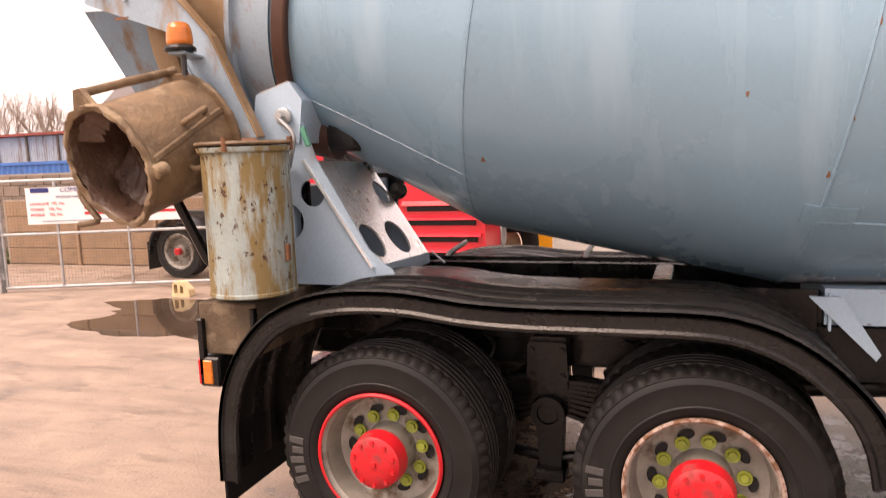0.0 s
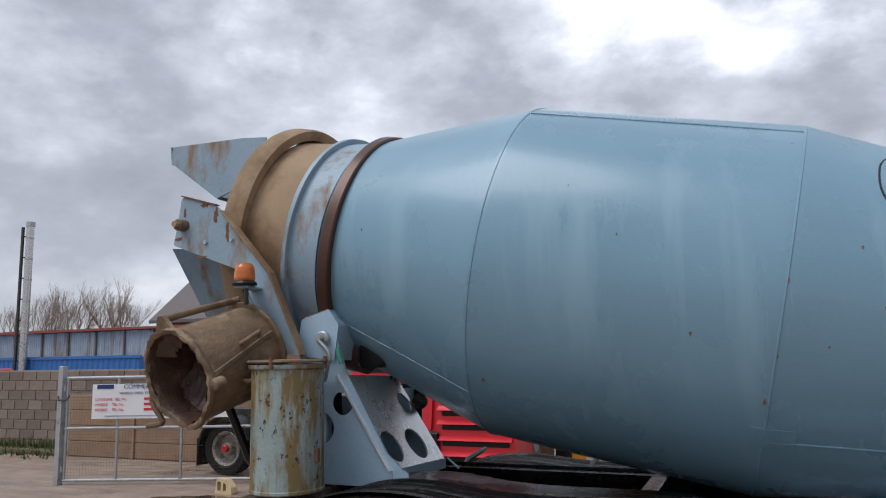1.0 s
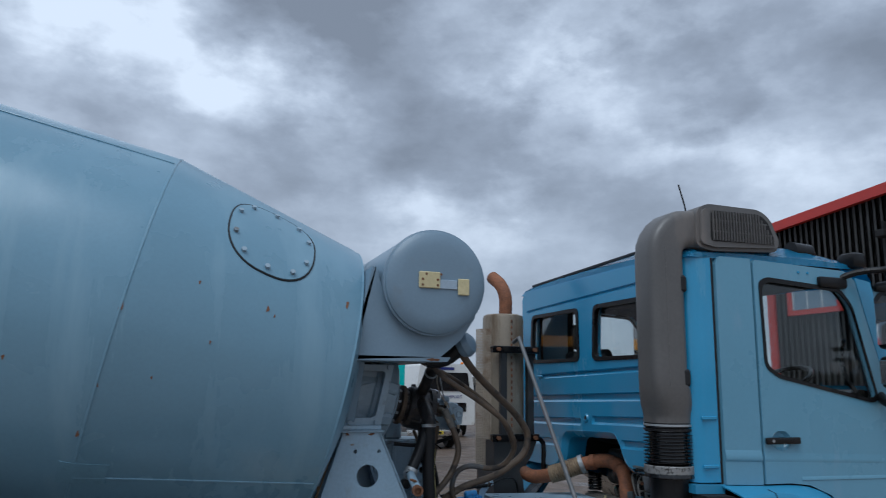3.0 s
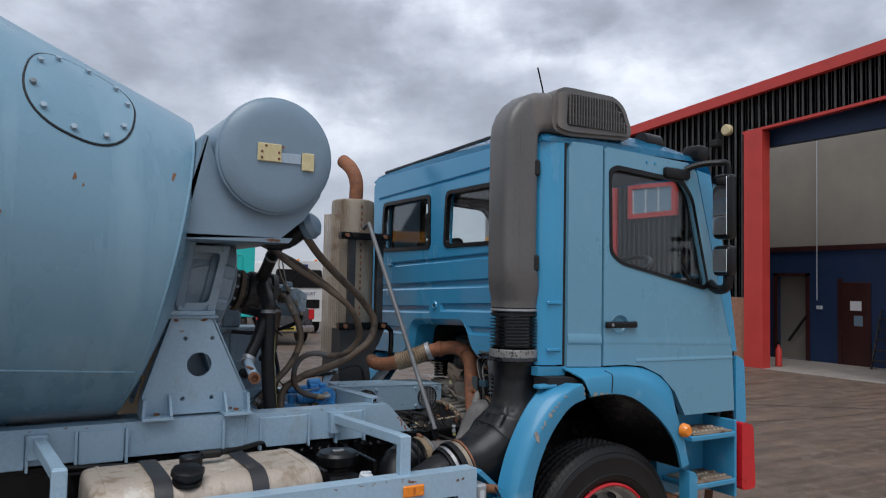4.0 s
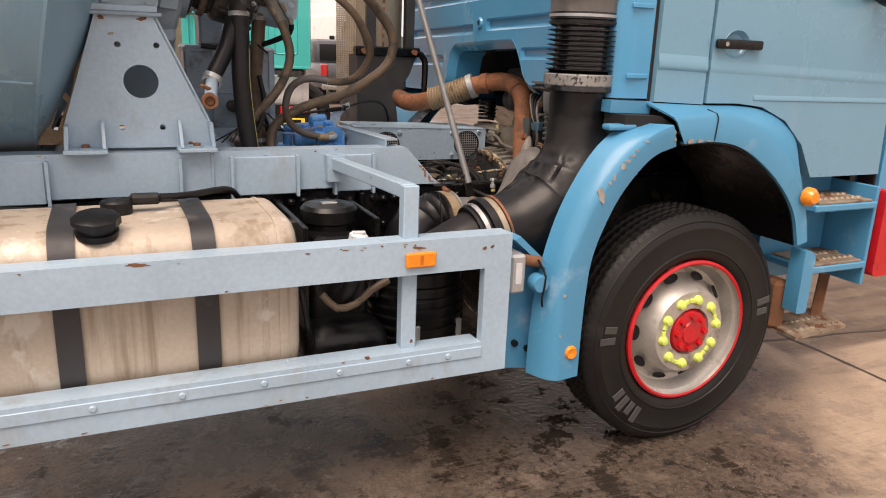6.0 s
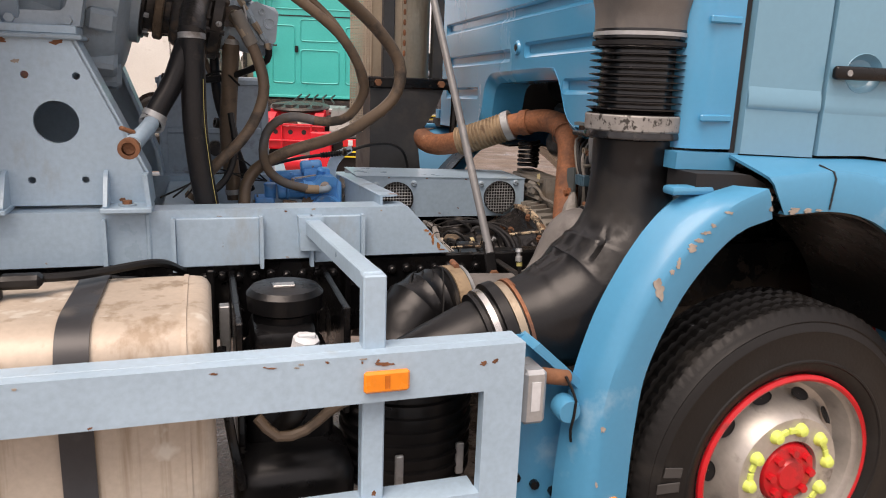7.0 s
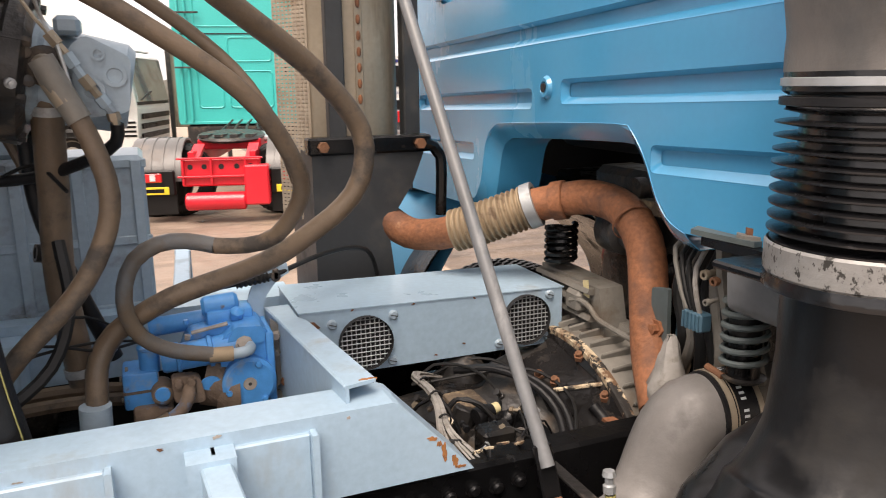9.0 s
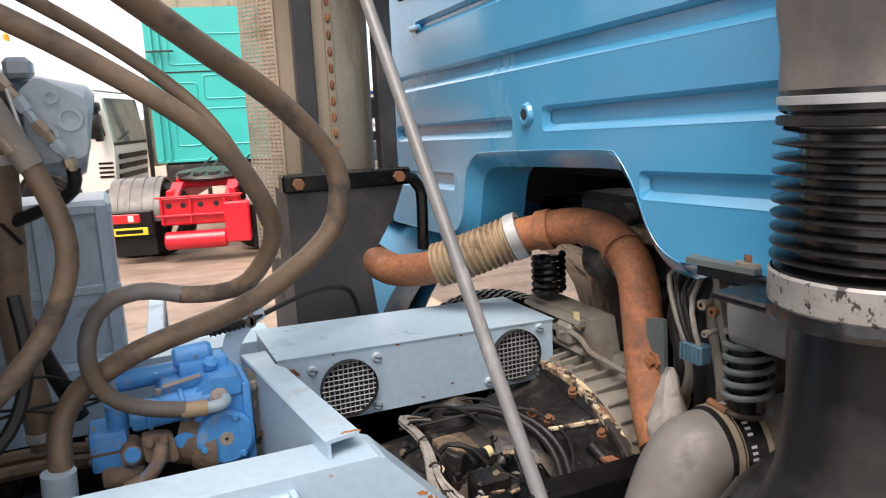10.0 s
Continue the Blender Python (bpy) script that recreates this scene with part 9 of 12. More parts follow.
bmesh.ops.bevel(bm, geom=[e for e in bm.edges if abs(e.verts[0].co.y - e.verts[1].co.y) < 1e-4], offset=0.02, segments=2, affect="EDGES")
HT = Matrix.Translation((-0.05, 0.0, 0.0))
head = part("intake_head", bm, M_SNORKEL, sn, "dark grey intake head with slatted grille", HT)
part("grille_back", slab(B(), rounded([(5.14, 2.83), (5.15, 3.01), (5.50, 3.015), (5.56, 2.97), (5.61, 2.84)], 0.03, 4), "y", -1.139, -1.13), M_DARK, head, at=HT)
for k in range(22):
    x = 5.155 + 0.0205 * k
    top = 3.01 if x < 5.48 else 3.01 - (x - 5.48) * 1.35
    part("grille_slat", beam(B(), (x, -1.146, 2.835), (x, -1.146, top), 0.005, 0.012, 0.0, up=(0, 1, 0)), M_SNORKEL, head, at=HT)
for z in (2.89, 2.955):
    part("grille_bar", box(B(), 5.15, 5.58 if z < 2.9 else 5.55, -1.142, -1.136, z - 0.003, z + 0.003, 0.0), M_SNORKEL, head, at=HT)
for z in (2.05, 2.58):
    part("snorkel_recess", box(B(), 4.895, 4.946, -1.0965, -1.05, z - 0.05, z + 0.045, 0.012), M_DARK, sn)
    part("snorkel_knob", lathe(B(), [(0, 0.0), (0, 0.03), (0.02, 0.034), (0.05, 0.03)], (4.965, -1.03, z), (-1, 0, 0), 16), M_PLASTIC, sn)
# bellows
prof = [(1.80, 0.135), (1.80, 0.146), (1.775, 0.147), (1.77, 0.138), (1.755, 0.138), (1.75, 0.142)]
for k in range(9):
    z = 1.741 - 0.0185 * k
    prof += [(z + 0.004, 0.118), (z - 0.0035, 0.119), (z - 0.0045, 0.146), (z - 0.006, 0.1535), (z - 0.0085, 0.1535), (z - 0.0098, 0.146)]
prof += [(1.575, 0.132), (1.572, 0.148), (1.525, 0.150), (1.515, 0.155), (1.505, 0.155), (1.50, 0.138)]
bel = part("bellows", lathe(B(), [(-z, r * 0.895) for z, r in prof], (4.88, -0.95, 0), (0, 0, -1), 72), M_BELLOWS, truck, "black rubber bellows between snorkel and duct")
part("bellows_band", lathe(B(), [(1.524, 0.1352), (1.528, 0.1382), (1.566, 0.1382), (1.570, 0.1352)], (4.88, -0.95, 0), (0, 0, 1), 56), M_BAND, bel, "scuffed metal band")
for z in (1.787, 1.762):
    part("bellows_clip", lathe(B(), [(z - 0.006, 0.1305), (z - 0.005, 0.1342), (z + 0.005, 0.1342), (z + 0.006, 0.1305)], (4.88, -0.95, 0), (0, 0, 1), 56), M_GALV if z > 1.77 else M_HOSE_BLACK, bel)
part("duct_shelf", box(B(), 4.80, 5.05, -1.02, -0.73, 1.492, 1.506, 0.004), M_BLACK, truck)
DUCT = [(4.885, -0.95, 1.51), (4.885, -0.95, 1.40), (4.888, -0.955, 1.28), (4.862, -0.965, 1.158), (4.778, -0.97, 1.045), (4.645, -0.97, 0.98), (4.52, -0.97, 0.957), (4.45, -0.97, 0.94)]
bm = tube(B(), DUCT, 0.13, 128, 0.012, radii=[0.114, 0.113, 0.130, 0.172, 0.182, 0.158, 0.128, 0.118])
bm.verts.ensure_lookup_table()
path = smooth_path(DUCT, 0.012)
for k, p in enumerate(path):  # moulded folds on the inside of the bend
    t = (path[min(k + 1, len(path) - 1)] - path[max(k - 1, 0)]).normalized()
    n1 = (Vector((0, -1, 0)) - t * -t.y).normalized()
    n2 = t.cross(n1)
    n2 = n2 if n2.x < 0 else -n2
    f_ = k / (len(path) - 1)
    for j in range(128):
        v = bm.verts[k * 128 + j]
        o = v.co - p
        a = math.atan2(o.dot(n2), o.dot(n1))
        cut_ = 0.0
        for a0, f0, f1, depth, w in ((0.92, 0.32, 0.56, 0.013, 0.026), (0.15, 0.36, 0.84, 0.003, 0.12), (1.5, 0.3, 0.85, 0.010, 0.16)):
            if f0 < f_ < f1:
                cut_ += depth * math.sin(math.pi * (f_ - f0) / (f1 - f0)) ** 0.7 * math.exp(-((a - a0) / w) ** 2)
        v.co -= o.normalized() * cut_
duct = part("air_duct", bm, M_PLASTIC, truck, "black moulded air duct curving to the filter")
lobe = part("duct_lobe", tube(B(), [(4.925, -0.84, 1.25), (4.88, -0.835, 1.17), (4.80, -0.855, 1.09), (4.68, -0.90, 1.0), (4.56, -0.95, 0.955)], 0.1, 36, 0.012, radii=[0.05, 0.095, 0.118, 0.105, 0.05]), M_PLASTIC, duct)
dv = Vector((-1, 0.0, -0.28)).normalized()
for x, z, r, w, m_ in ((4.545, 0.965, 0.137, 0.010, M_RUSTPIPE), (4.530, 0.961, 0.134, 0.022, M_STACK), (4.503, 0.953, 0.144, 0.030, M_PLASTIC), (4.462, 0.942, 0.133, 0.018, M_ALU), (4.438, 0.936, 0.126, 0.012, M_PLASTIC)):
    part("duct_clamp", lathe(B(), [(0, r - 0.02), (0, r), (w, r), (w, r - 0.02)], (x, -0.97, z), dv, 40), m_, duct)
part("clamp_screw", cyl(B(), (4.51, -1.0, 1.085), (4.51, -0.95, 1.088), 0.010, n=8), M_RUSTPIPE, duct)
part("filter_inlet", tube(B(), [(4.46, -0.97, 0.942), (4.38, -0.975, 0.92), (4.28, -0.985, 0.90), (4.18, -1.0, 0.885), (4.06, -1.0, 0.875)], 0.10, 24, 0.02, radii=[0.112, 0.105, 0.085, 0.062, 0.05]), M_PLASTIC, duct)
prof = [(0.44, 0.0), (0.44, 0.17), (0.46, 0.19)]
for k in range(7):
    z = 0.48 + 0.042 * k
    prof += [(z, 0.193), (z + 0.004, 0.203), (z + 0.014, 0.203), (z + 0.018, 0.193)]
prof += [(0.80, 0.195), (0.83, 0.17), (0.845, 0.11), (0.85, 0.0)]
af = part("air_filter", lathe(B(), prof, (4.26, -0.80, 0), (0, 0, 1), 48), M_PLASTIC, truck, "black ribbed round air filter housing")
for k in range(36):
    a = 2 * math.pi * k / 36
    q = Vector((math.cos(a), math.sin(a), 0))
    part("filter_rib", beam(B(), Vector((4.26, -0.80, 0.50)) + q * 0.203, Vector((4.26, -0.80, 0.79)) + q * 0.203, 0.008, 0.010, 0.002), M_PLASTIC, af)
for a in (-1.9, -0.9, 2.4):
    q = Vector((math.cos(a), math.sin(a), 0)) * 0.205
    part("filter_clip", box(B(), 4.26 + q.x - 0.012, 4.26 + q.x + 0.012, -0.80 + q.y - 0.008, -0.80 + q.y + 0.008, 0.50, 0.60, 0.003), M_GALV, af)
# ribbed rubber elbow between the charge hose and the filter
EL = [(4.46, -0.652, 0.948), (4.40, -0.665, 0.945), (4.33, -0.685, 0.925), (4.275, -0.715, 0.875), (4.25, -0.75, 0.80), (4.245, -0.77, 0.72)]
P = smooth_path(EL, 0.0125)
el = part("filter_elbow", tube(B(), P, 0.1, 36, curve=False, radii=[0.102 + 0.012 * math.sin(math.pi * k / len(P)) + (0.006 if k in (5, 8, 11, 20) else 0.0) for k in range(len(P))]), M_PLASTIC, truck, "black ribbed rubber elbow with cream clamp")
for x, w, m_ in ((4.482, 0.012, M_GALV), (4.468, 0.046, M_FLEX), (4.418, 0.012, M_HOSE_BLACK)):
    part("elbow_clamp", lathe(B(), [(0, 0.09), (0, 0.112), (w, 0.114), (w, 0.09)], (x, -0.652 - 0.22 * (4.46 - x), 0.948), (-1, -0.2, -0.05), 40), m_, el)
part("elbow_screw", cyl(B(), (4.455, -0.675, 1.062), (4.455, -0.625, 1.066), 0.010, n=8), M_RUSTPIPE, el)
for k in range(4):
    part("elbow_wire", tube(B(), [(4.43 - 0.03 * k, -0.60, 1.03), (4.40 - 0.035 * k, -0.70, 1.062 - 0.008 * k), (4.38 - 0.04 * k, -0.78, 0.98 - 0.02 * k), (4.36 - 0.03 * k, -0.82, 0.86)], 0.003, 5), M_WIRE, el)
# grey charge-air hose
part("charge_hose", tube(B(), [(4.45, -0.655, 0.95), (4.56, -0.640, 0.946), (4.68, -0.618, 0.944), (4.775, -0.595, 0.955), (4.837, -0.578, 1.0), (4.866, -0.574, 1.06), (4.886, -0.580, 1.115), (4.910, -0.588, 1.148), (4.945, -0.597, 1.158)], 0.075, 32, 0.015, radii=[0.082, 0.078, 0.070, 0.072, 0.082, 0.082, 0.081, 0.079, 0.074]), M_GREYHOSE, truck, "dusty grey charge-air hose with clamp")
cd = Vector((0.09, -0.012, 0.004)).normalized()
for k, w, r, m_ in ((-0.012, 0.085, 0.0785, M_HOSE_BLACK), (-0.004, 0.014, 0.0805, M_STACK), (0.012, 0.003, 0.0812, M_STACK), (0.058, 0.013, 0.0805, M_STACK)):
    part("hose_band", lathe(B(), [(k, 0.07), (k + 0.001, r), (k + w - 0.001, r), (k + w, 0.07)], (4.942, -0.597, 1.158), cd, 48), m_, truck)
bw_ = cd.cross(Vector((0, 0, 1))).normalized()
bu_ = bw_.cross(cd).normalized()
for k in range(17):  # printed characters round the black band, as plain bars
    a = radians(-12 + 8.2 * k)
    q = bu_ * math.cos(a) + bw_ * math.sin(a)
    o = Vector((4.942, -0.597, 1.158)) + cd * 0.031 + q * 0.0787
    if k not in (4, 9, 13):
        part("printed_bar", beam(B(), o - cd * 0.0055, o + cd * 0.0055, 0.005, 0.0006, 0.0, up=q), M_WHITECAP, truck)
for k in (0.003, 0.064):
    o = Vector((4.942, -0.597, 1.158)) + cd * k
    part("band_screw", cyl(B(), o + Vector((0, -0.028, 0.080)), o + Vector((0, 0.016, 0.085)), 0.0075, n=10), M_RUSTEDGE, truck)
part("charge_pipe", tube(B(), [(4.942, -0.597, 1.158), (5.100, -0.617, 1.167), (5.210, -0.632, 1.16)], 0.068, 18), M_CASTGREY, truck)
# cab suspension spring and mount
pts = [Vector((4.975 + 0.0395 * math.cos(t), -0.643 + 0.0395 * math.sin(t), 1.262 + 0.0235 * t / (2 * math.pi))) for t in np.linspace(0, 2 * math.pi * 5.4, 130)]
part("cab_spring", tube(B(), pts, 0.0062, 8, curve=False), M_SPRING, truck, "grey-green coil spring under the cab mount")
part("spring_rod", cyl(B(), (4.975, -0.643, 1.24), (4.975, -0.643, 1.40), 0.031, n=18), M_BLACK, truck)
part("spring_seat", lathe(B(), [(0, 0.0), (0, 0.034), (0.008, 0.042), (0.012, 0.0)], (4.975, -0.645, 1.235), (0, 0, 1), 20), M_IRON, truck)
bm = slab(B(), rounded([(4.895, 1.49), (5.06, 1.49), (5.06, 1.40), (4.98, 1.375), (4.905, 1.385)], 0.02, 3), "y", -0.80, -0.665)
part("cab_mount", bm, M_ROD, truck, "dusty cast cab mount")
part("mount_lip", slab(B(), [(4.893, 1.495), (5.03, 1.495), (5.03, 1.512), (4.893, 1.512)], "y", -0.80, -0.60, bev=0.003), M_BLACK, truck)
part("mount_plate", slab(B(), [(4.90, -0.72), (4.885, -0.58), (4.93, -0.555), (5.03, -0.56), (5.03, -0.72)], "z", 1.513, 1.523), M_SPRING, truck, "dark steel mount plate with rusty nut")
part("mount_washer", cyl(B(), (4.93, -0.69, 1.523), (4.93, -0.69, 1.529), 0.03, n=20), M_CASTGREY, truck)
part("mount_bolt", cyl(B(), (4.93, -0.69, 1.529), (4.93, -0.69, 1.541), 0.018, n=6), M_RUSTPIPE, truck)
part("mount_side", slab(B(), rounded([(4.94, 1.51), (5.03, 1.51), (5.03, 1.30), (4.98, 1.30), (4.95, 1.42)], 0.01, 2), "y", -0.60, -0.585), M_CASTGREY, truck)
for y, z, r, m_ in ((-0.566, 1.425, 0.010, M_STACK), (-0.592, 1.418, 0.009, M_RUSTEDGE), (-0.575, 1.372, 0.007, M_CASTGREY)):
    part("mount_fitting", lathe(B(), [(0, r * 0.45), (0, r), (0.010, r), (0.012, r * 0.7), (0.04, r * 0.7)], (4.935, y, z), (1, 0.1, 0.05), 12), m_, truck)
for k in range(8):
    random.seed(90 + k)
    y0 = -0.60 + 0.03 * k
    part("loom", tube(B(), [(5.06, y0, 1.45), (5.04, y0 + 0.02, 1.36 + random.uniform(-0.03, 0.03)), (5.02, y0 - 0.03, 1.25), (5.05, y0 + random.uniform(-0.05, 0.05), 1.12)], random.choice((0.008, 0.012, 0.016)), 8), M_WIRE if k % 3 else M_CASTGREY, truck)
con = part("connector", box(B(), 4.955, 4.985, -0.545, -0.49, 1.296, 1.335, 0.004), M_PLUG, truck, "faded blue ribbed cable connector")
for k in range(5):
    part("connector_rib", box(B(), 4.951, 4.956, -0.541 + 0.011 * k, -0.536 + 0.011 * k, 1.298, 1.333, 0.001), M_PLUG, con)
for k in range(4):
    part("connector_lead", tube(B(), [(4.965, -0.53 + 0.012 * k, 1.335), (4.96, -0.522 + 0.015 * k, 1.37), (4.975, -0.50 + 0.022 * k, 1.42 + 0.01 * k), (5.02, -0.49 + 0.02 * k, 1.47)], 0.0055, 8), (M_LOOM, M_WIRE, M_WIRE, M_CASTGREY)[k], con)
part("fuse_bag", crust(lathe(B(), [(0.0, 0.0), (0.0, 0.026), (0.03, 0.040), (0.06, 0.042), (0.09, 0.034), (0.12, 0.024), (0.15, 0.014), (0.17, 0.008), (0.17, 0.0)], (4.955, -0.455, 1.09), (0.1, 0.08, 1), 18), 0.0035), M_LOOM, truck, "grey cloth-wrapped joint")
part("mud_underside", box(B(), 5.5, 6.3, -0.68, 0.68, 1.28, 1.36, 0.02), M_BLACK, truck)

# ---- black oil filter, adblue can and tray items beside the chassis ----
of = part("oil_filter", lathe(B(), [(0.84, 0.0), (0.84, 0.085), (0.99, 0.09), (1.0, 0.105), (1.045, 0.108), (1.06, 0.095), (1.065, 0.04), (1.07, 0.0)], (3.90, -0.79, 0), (0, 0, 1), 32), M_PLASTIC, truck, "black canister with domed lid")
part("filter_label", box(B(), 3.865, 3.925, -0.825, -0.79, 1.064, 1.072, 0.002), M_ALU, of)
part("reservoir", box(B(), 3.78, 4.02, -0.94, -0.68, 0.58, 0.90, 0.04, 3), M_PLASTIC, truck, "black plastic reservoir")
part("reservoir_top", box(B(), 3.80, 3.98, -0.92, -0.70, 0.86, 0.97, 0.03, 2), M_PLASTIC, truck)
part("pale_cap", lathe(B(), [(0, 0.030), (0, 0.037), (0.012, 0.037), (0.016, 0.034), (0.046, 0.033), (0.05, 0.026), (0.051, 0.0)], (3.915, -1.09, 0.968), (0.12, -0.22, 1), 8), M_WHITECAP, truck, "pale grey eight-sided filler cap on a brown neck")
part("cap_neck", cyl(B(), (3.905, -1.08, 0.88), (3.915, -1.09, 0.968), 0.030, n=16), M_FLEX, truck)
part("cap_grip", box(B(), 3.898, 3.944, -1.108, -1.094, 1.012, 1.026, 0.004), M_WHITECAP, truck)
part("neck_pipe", tube(B(), [(3.925, -1.08, 0.91), (3.90, -1.05, 0.80), (3.86, -1.0, 0.72)], 0.03, 12), M_PLASTIC, truck)
part("copper_pipe", tube(B(), [(4.05, -1.05, 0.82), (3.98, -1.06, 0.79), (3.92, -1.07, 0.75), (3.85, -1.07, 0.74), (3.80, -1.05, 0.79)], 0.014, 10), M_HOSE, truck, "dusty bent pipe")
part("black_bag", box(B(), 3.74, 4.06, -1.08, -0.78, 0.42, 0.66, 0.07, 3), M_PLASTIC, truck, "wet black battery cover")
part("battery_strap", tube(B(), [(3.72, -0.95, 0.95), (3.73, -1.05, 0.80), (3.76, -1.06, 0.60)], 0.012, 8), M_BLACK, truck)
part("bracket_frame", box(B(), 3.755, 3.775, -0.98, -0.44, 0.60, 1.02, 0.004), M_BLACK, truck)
part("bracket_frame", box(B(), 4.05, 4.07, -0.90, -0.44, 0.70, 1.02, 0.004), M_BLACK, truck)
part("square_lug", box(B(), 3.72, 3.75, -0.70, -0.66, 0.80, 0.98, 0.003), M_GALV, truck)
# ---- ground ----
def ground_material():
    m = bpy.data.materials.new("wet_yard_concrete")
    m.use_nodes = True
    n, l = m.node_tree.nodes, m.node_tree.links
    b = n["Principled BSDF"]
    tex = n.new("ShaderNodeTexCoord")

    def nz(sc, det=6, rgh=0.6, stretch=(1, 1, 1), rot=0.0):
        mp = n.new("ShaderNodeMapping")
        mp.inputs["Scale"].default_value = stretch
        mp.inputs["Rotation"].default_value = (0, 0, rot)
        l.new(tex.outputs["Object"], mp.inputs[0])
        t = n.new("ShaderNodeTexNoise")
        t.inputs["Scale"].default_value, t.inputs["Detail"].default_value, t.inputs["Roughness"].default_value = sc, det, rgh
        l.new(mp.outputs[0], t.inputs["Vector"])
        return t.outputs["Fac"]

    def rng(f, a, c, d, e):
        r = n.new("ShaderNodeMapRange")
        for k, v in zip((1, 2, 3, 4), (a, c, d, e)):
            r.inputs[k].default_value = v
        l.new(f, r.inputs[0])
        return r.outputs[0]

    def mix(f, a, c):
        x = n.new("ShaderNodeMix")
        x.data_type = "RGBA"
        l.new(f, x.inputs[0])
        for k, v in ((6, a), (7, c)):
            if isinstance(v, tuple):
                x.inputs[k].default_value = (*v, 1)
            else:
                l.new(v, x.inputs[k])
        return x.outputs[2]

    big, mid, tiny, streak = nz(0.55), nz(2.3), nz(38.0, 4), nz(2.0, 6, 0.6, (0.25, 2.2, 1), 0.5)
    dry = mix(rng(mid, 0.3, 0.7, 0, 1), (0.225, 0.166, 0.128), (0.318, 0.243, 0.192))
    dry = mix(rng(streak, 0.45, 0.7, 0, 0.6), dry, (0.15, 0.108, 0.08))
    bright = n.new("ShaderNodeSeparateXYZ")
    l.new(tex.outputs["Object"], bright.inputs[0])
    dry = mix(rng(bright.outputs[0], 4.9, 5.6, 0, 0.75), dry, mix(rng(mid, 0.3, 0.7, 0, 1), (0.33, 0.24, 0.165), (0.45, 0.34, 0.245)))
    # the older, browner slabs in front of the workshop begin at the joints
    xyz = n.new("ShaderNodeSeparateXYZ")
    l.new(tex.outputs["Object"], xyz.inputs[0])
    old = n.new("ShaderNodeMath")
    old.operation = "MULTIPLY"
    l.new(rng(xyz.outputs[0], 6.66, 6.70, 0.0, 1.0), old.inputs[0])
    l.new(rng(xyz.outputs[1], -0.75, -0.70, 0.0, 1.0), old.inputs[1])
    ridge = nz(1.6, 8, 0.7, (0.35, 2.8, 1), 0.25)
    dry = mix(old.outputs[0], dry, mix(rng(ridge, 0.36, 0.64, 0, 1), (0.165, 0.116, 0.08), (0.068, 0.047, 0.033)))
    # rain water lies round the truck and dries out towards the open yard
    # its tone is kept dark also to weaken light bounced onto the drum
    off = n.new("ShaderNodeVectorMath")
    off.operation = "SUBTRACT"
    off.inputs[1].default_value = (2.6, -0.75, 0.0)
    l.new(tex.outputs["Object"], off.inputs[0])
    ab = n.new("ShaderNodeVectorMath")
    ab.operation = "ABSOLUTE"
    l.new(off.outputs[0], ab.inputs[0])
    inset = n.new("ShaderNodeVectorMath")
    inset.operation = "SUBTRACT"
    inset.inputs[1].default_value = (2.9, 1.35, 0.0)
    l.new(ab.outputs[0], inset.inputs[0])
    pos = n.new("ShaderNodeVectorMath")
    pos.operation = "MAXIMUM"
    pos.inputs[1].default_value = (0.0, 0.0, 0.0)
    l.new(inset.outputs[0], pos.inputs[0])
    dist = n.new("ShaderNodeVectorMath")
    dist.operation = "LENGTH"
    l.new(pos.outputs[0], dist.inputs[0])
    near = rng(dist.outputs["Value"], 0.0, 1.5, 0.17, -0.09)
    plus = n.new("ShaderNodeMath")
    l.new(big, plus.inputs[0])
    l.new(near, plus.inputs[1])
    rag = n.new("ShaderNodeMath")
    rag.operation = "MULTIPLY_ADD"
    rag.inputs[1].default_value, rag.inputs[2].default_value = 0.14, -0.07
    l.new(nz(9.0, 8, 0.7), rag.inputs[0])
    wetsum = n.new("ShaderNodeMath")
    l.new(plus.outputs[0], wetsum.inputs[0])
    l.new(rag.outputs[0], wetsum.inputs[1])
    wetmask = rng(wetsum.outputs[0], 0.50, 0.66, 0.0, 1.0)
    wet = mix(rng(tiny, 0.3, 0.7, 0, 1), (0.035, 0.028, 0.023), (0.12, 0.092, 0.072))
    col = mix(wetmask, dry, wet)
    col = mix(rng(tiny, 0.60, 0.72, 0, 0.6), col, (0.09, 0.075, 0.062))
    col = mix(rng(nz(120.0, 3), 0.62, 0.70, 0, 0.7), col, (0.42, 0.37, 0.32))
    # paler, half-dried islands and darker damp in the wet concrete
    col = mix(rng(nz(3.4, 10, 0.74), 0.53, 0.60, 0, 0.55), col, (0.20, 0.152, 0.118))
    col = mix(rng(nz(1.7, 9, 0.7, (0.5, 1.6, 1), 0.3), 0.53, 0.62, 0, 0.45), col, (0.07, 0.055, 0.044))
    # standing water in ragged shallow patches
    pud = n.new("ShaderNodeMath")
    pud.operation = "MULTIPLY"
    l.new(rng(nz(5.2, 11, 0.78), 0.515, 0.55, 0.0, 1.0), pud.inputs[0])
    l.new(wetmask, pud.inputs[1])
    pud = pud.outputs[0]
    col = mix(rng(pud, 0.0, 1.0, 0.0, 0.85), col, (0.022, 0.018, 0.015))
    # fine brushed lines in the dry concrete
    col = mix(rng(nz(30.0, 2, 0.5, (0.12, 2.6, 1), 0.5), 0.56, 0.68, 0.0, 0.28), col, (0.16, 0.12, 0.095))
    l.new(col, b.inputs["Base Color"])
    r0 = rng(mid, 0.35, 0.65, 0.45, 0.75)
    r1 = rng(mid, 0.40, 0.6, 0.10, 0.34)
    rm = n.new("ShaderNodeMix")
    l.new(wetmask, rm.inputs[0])
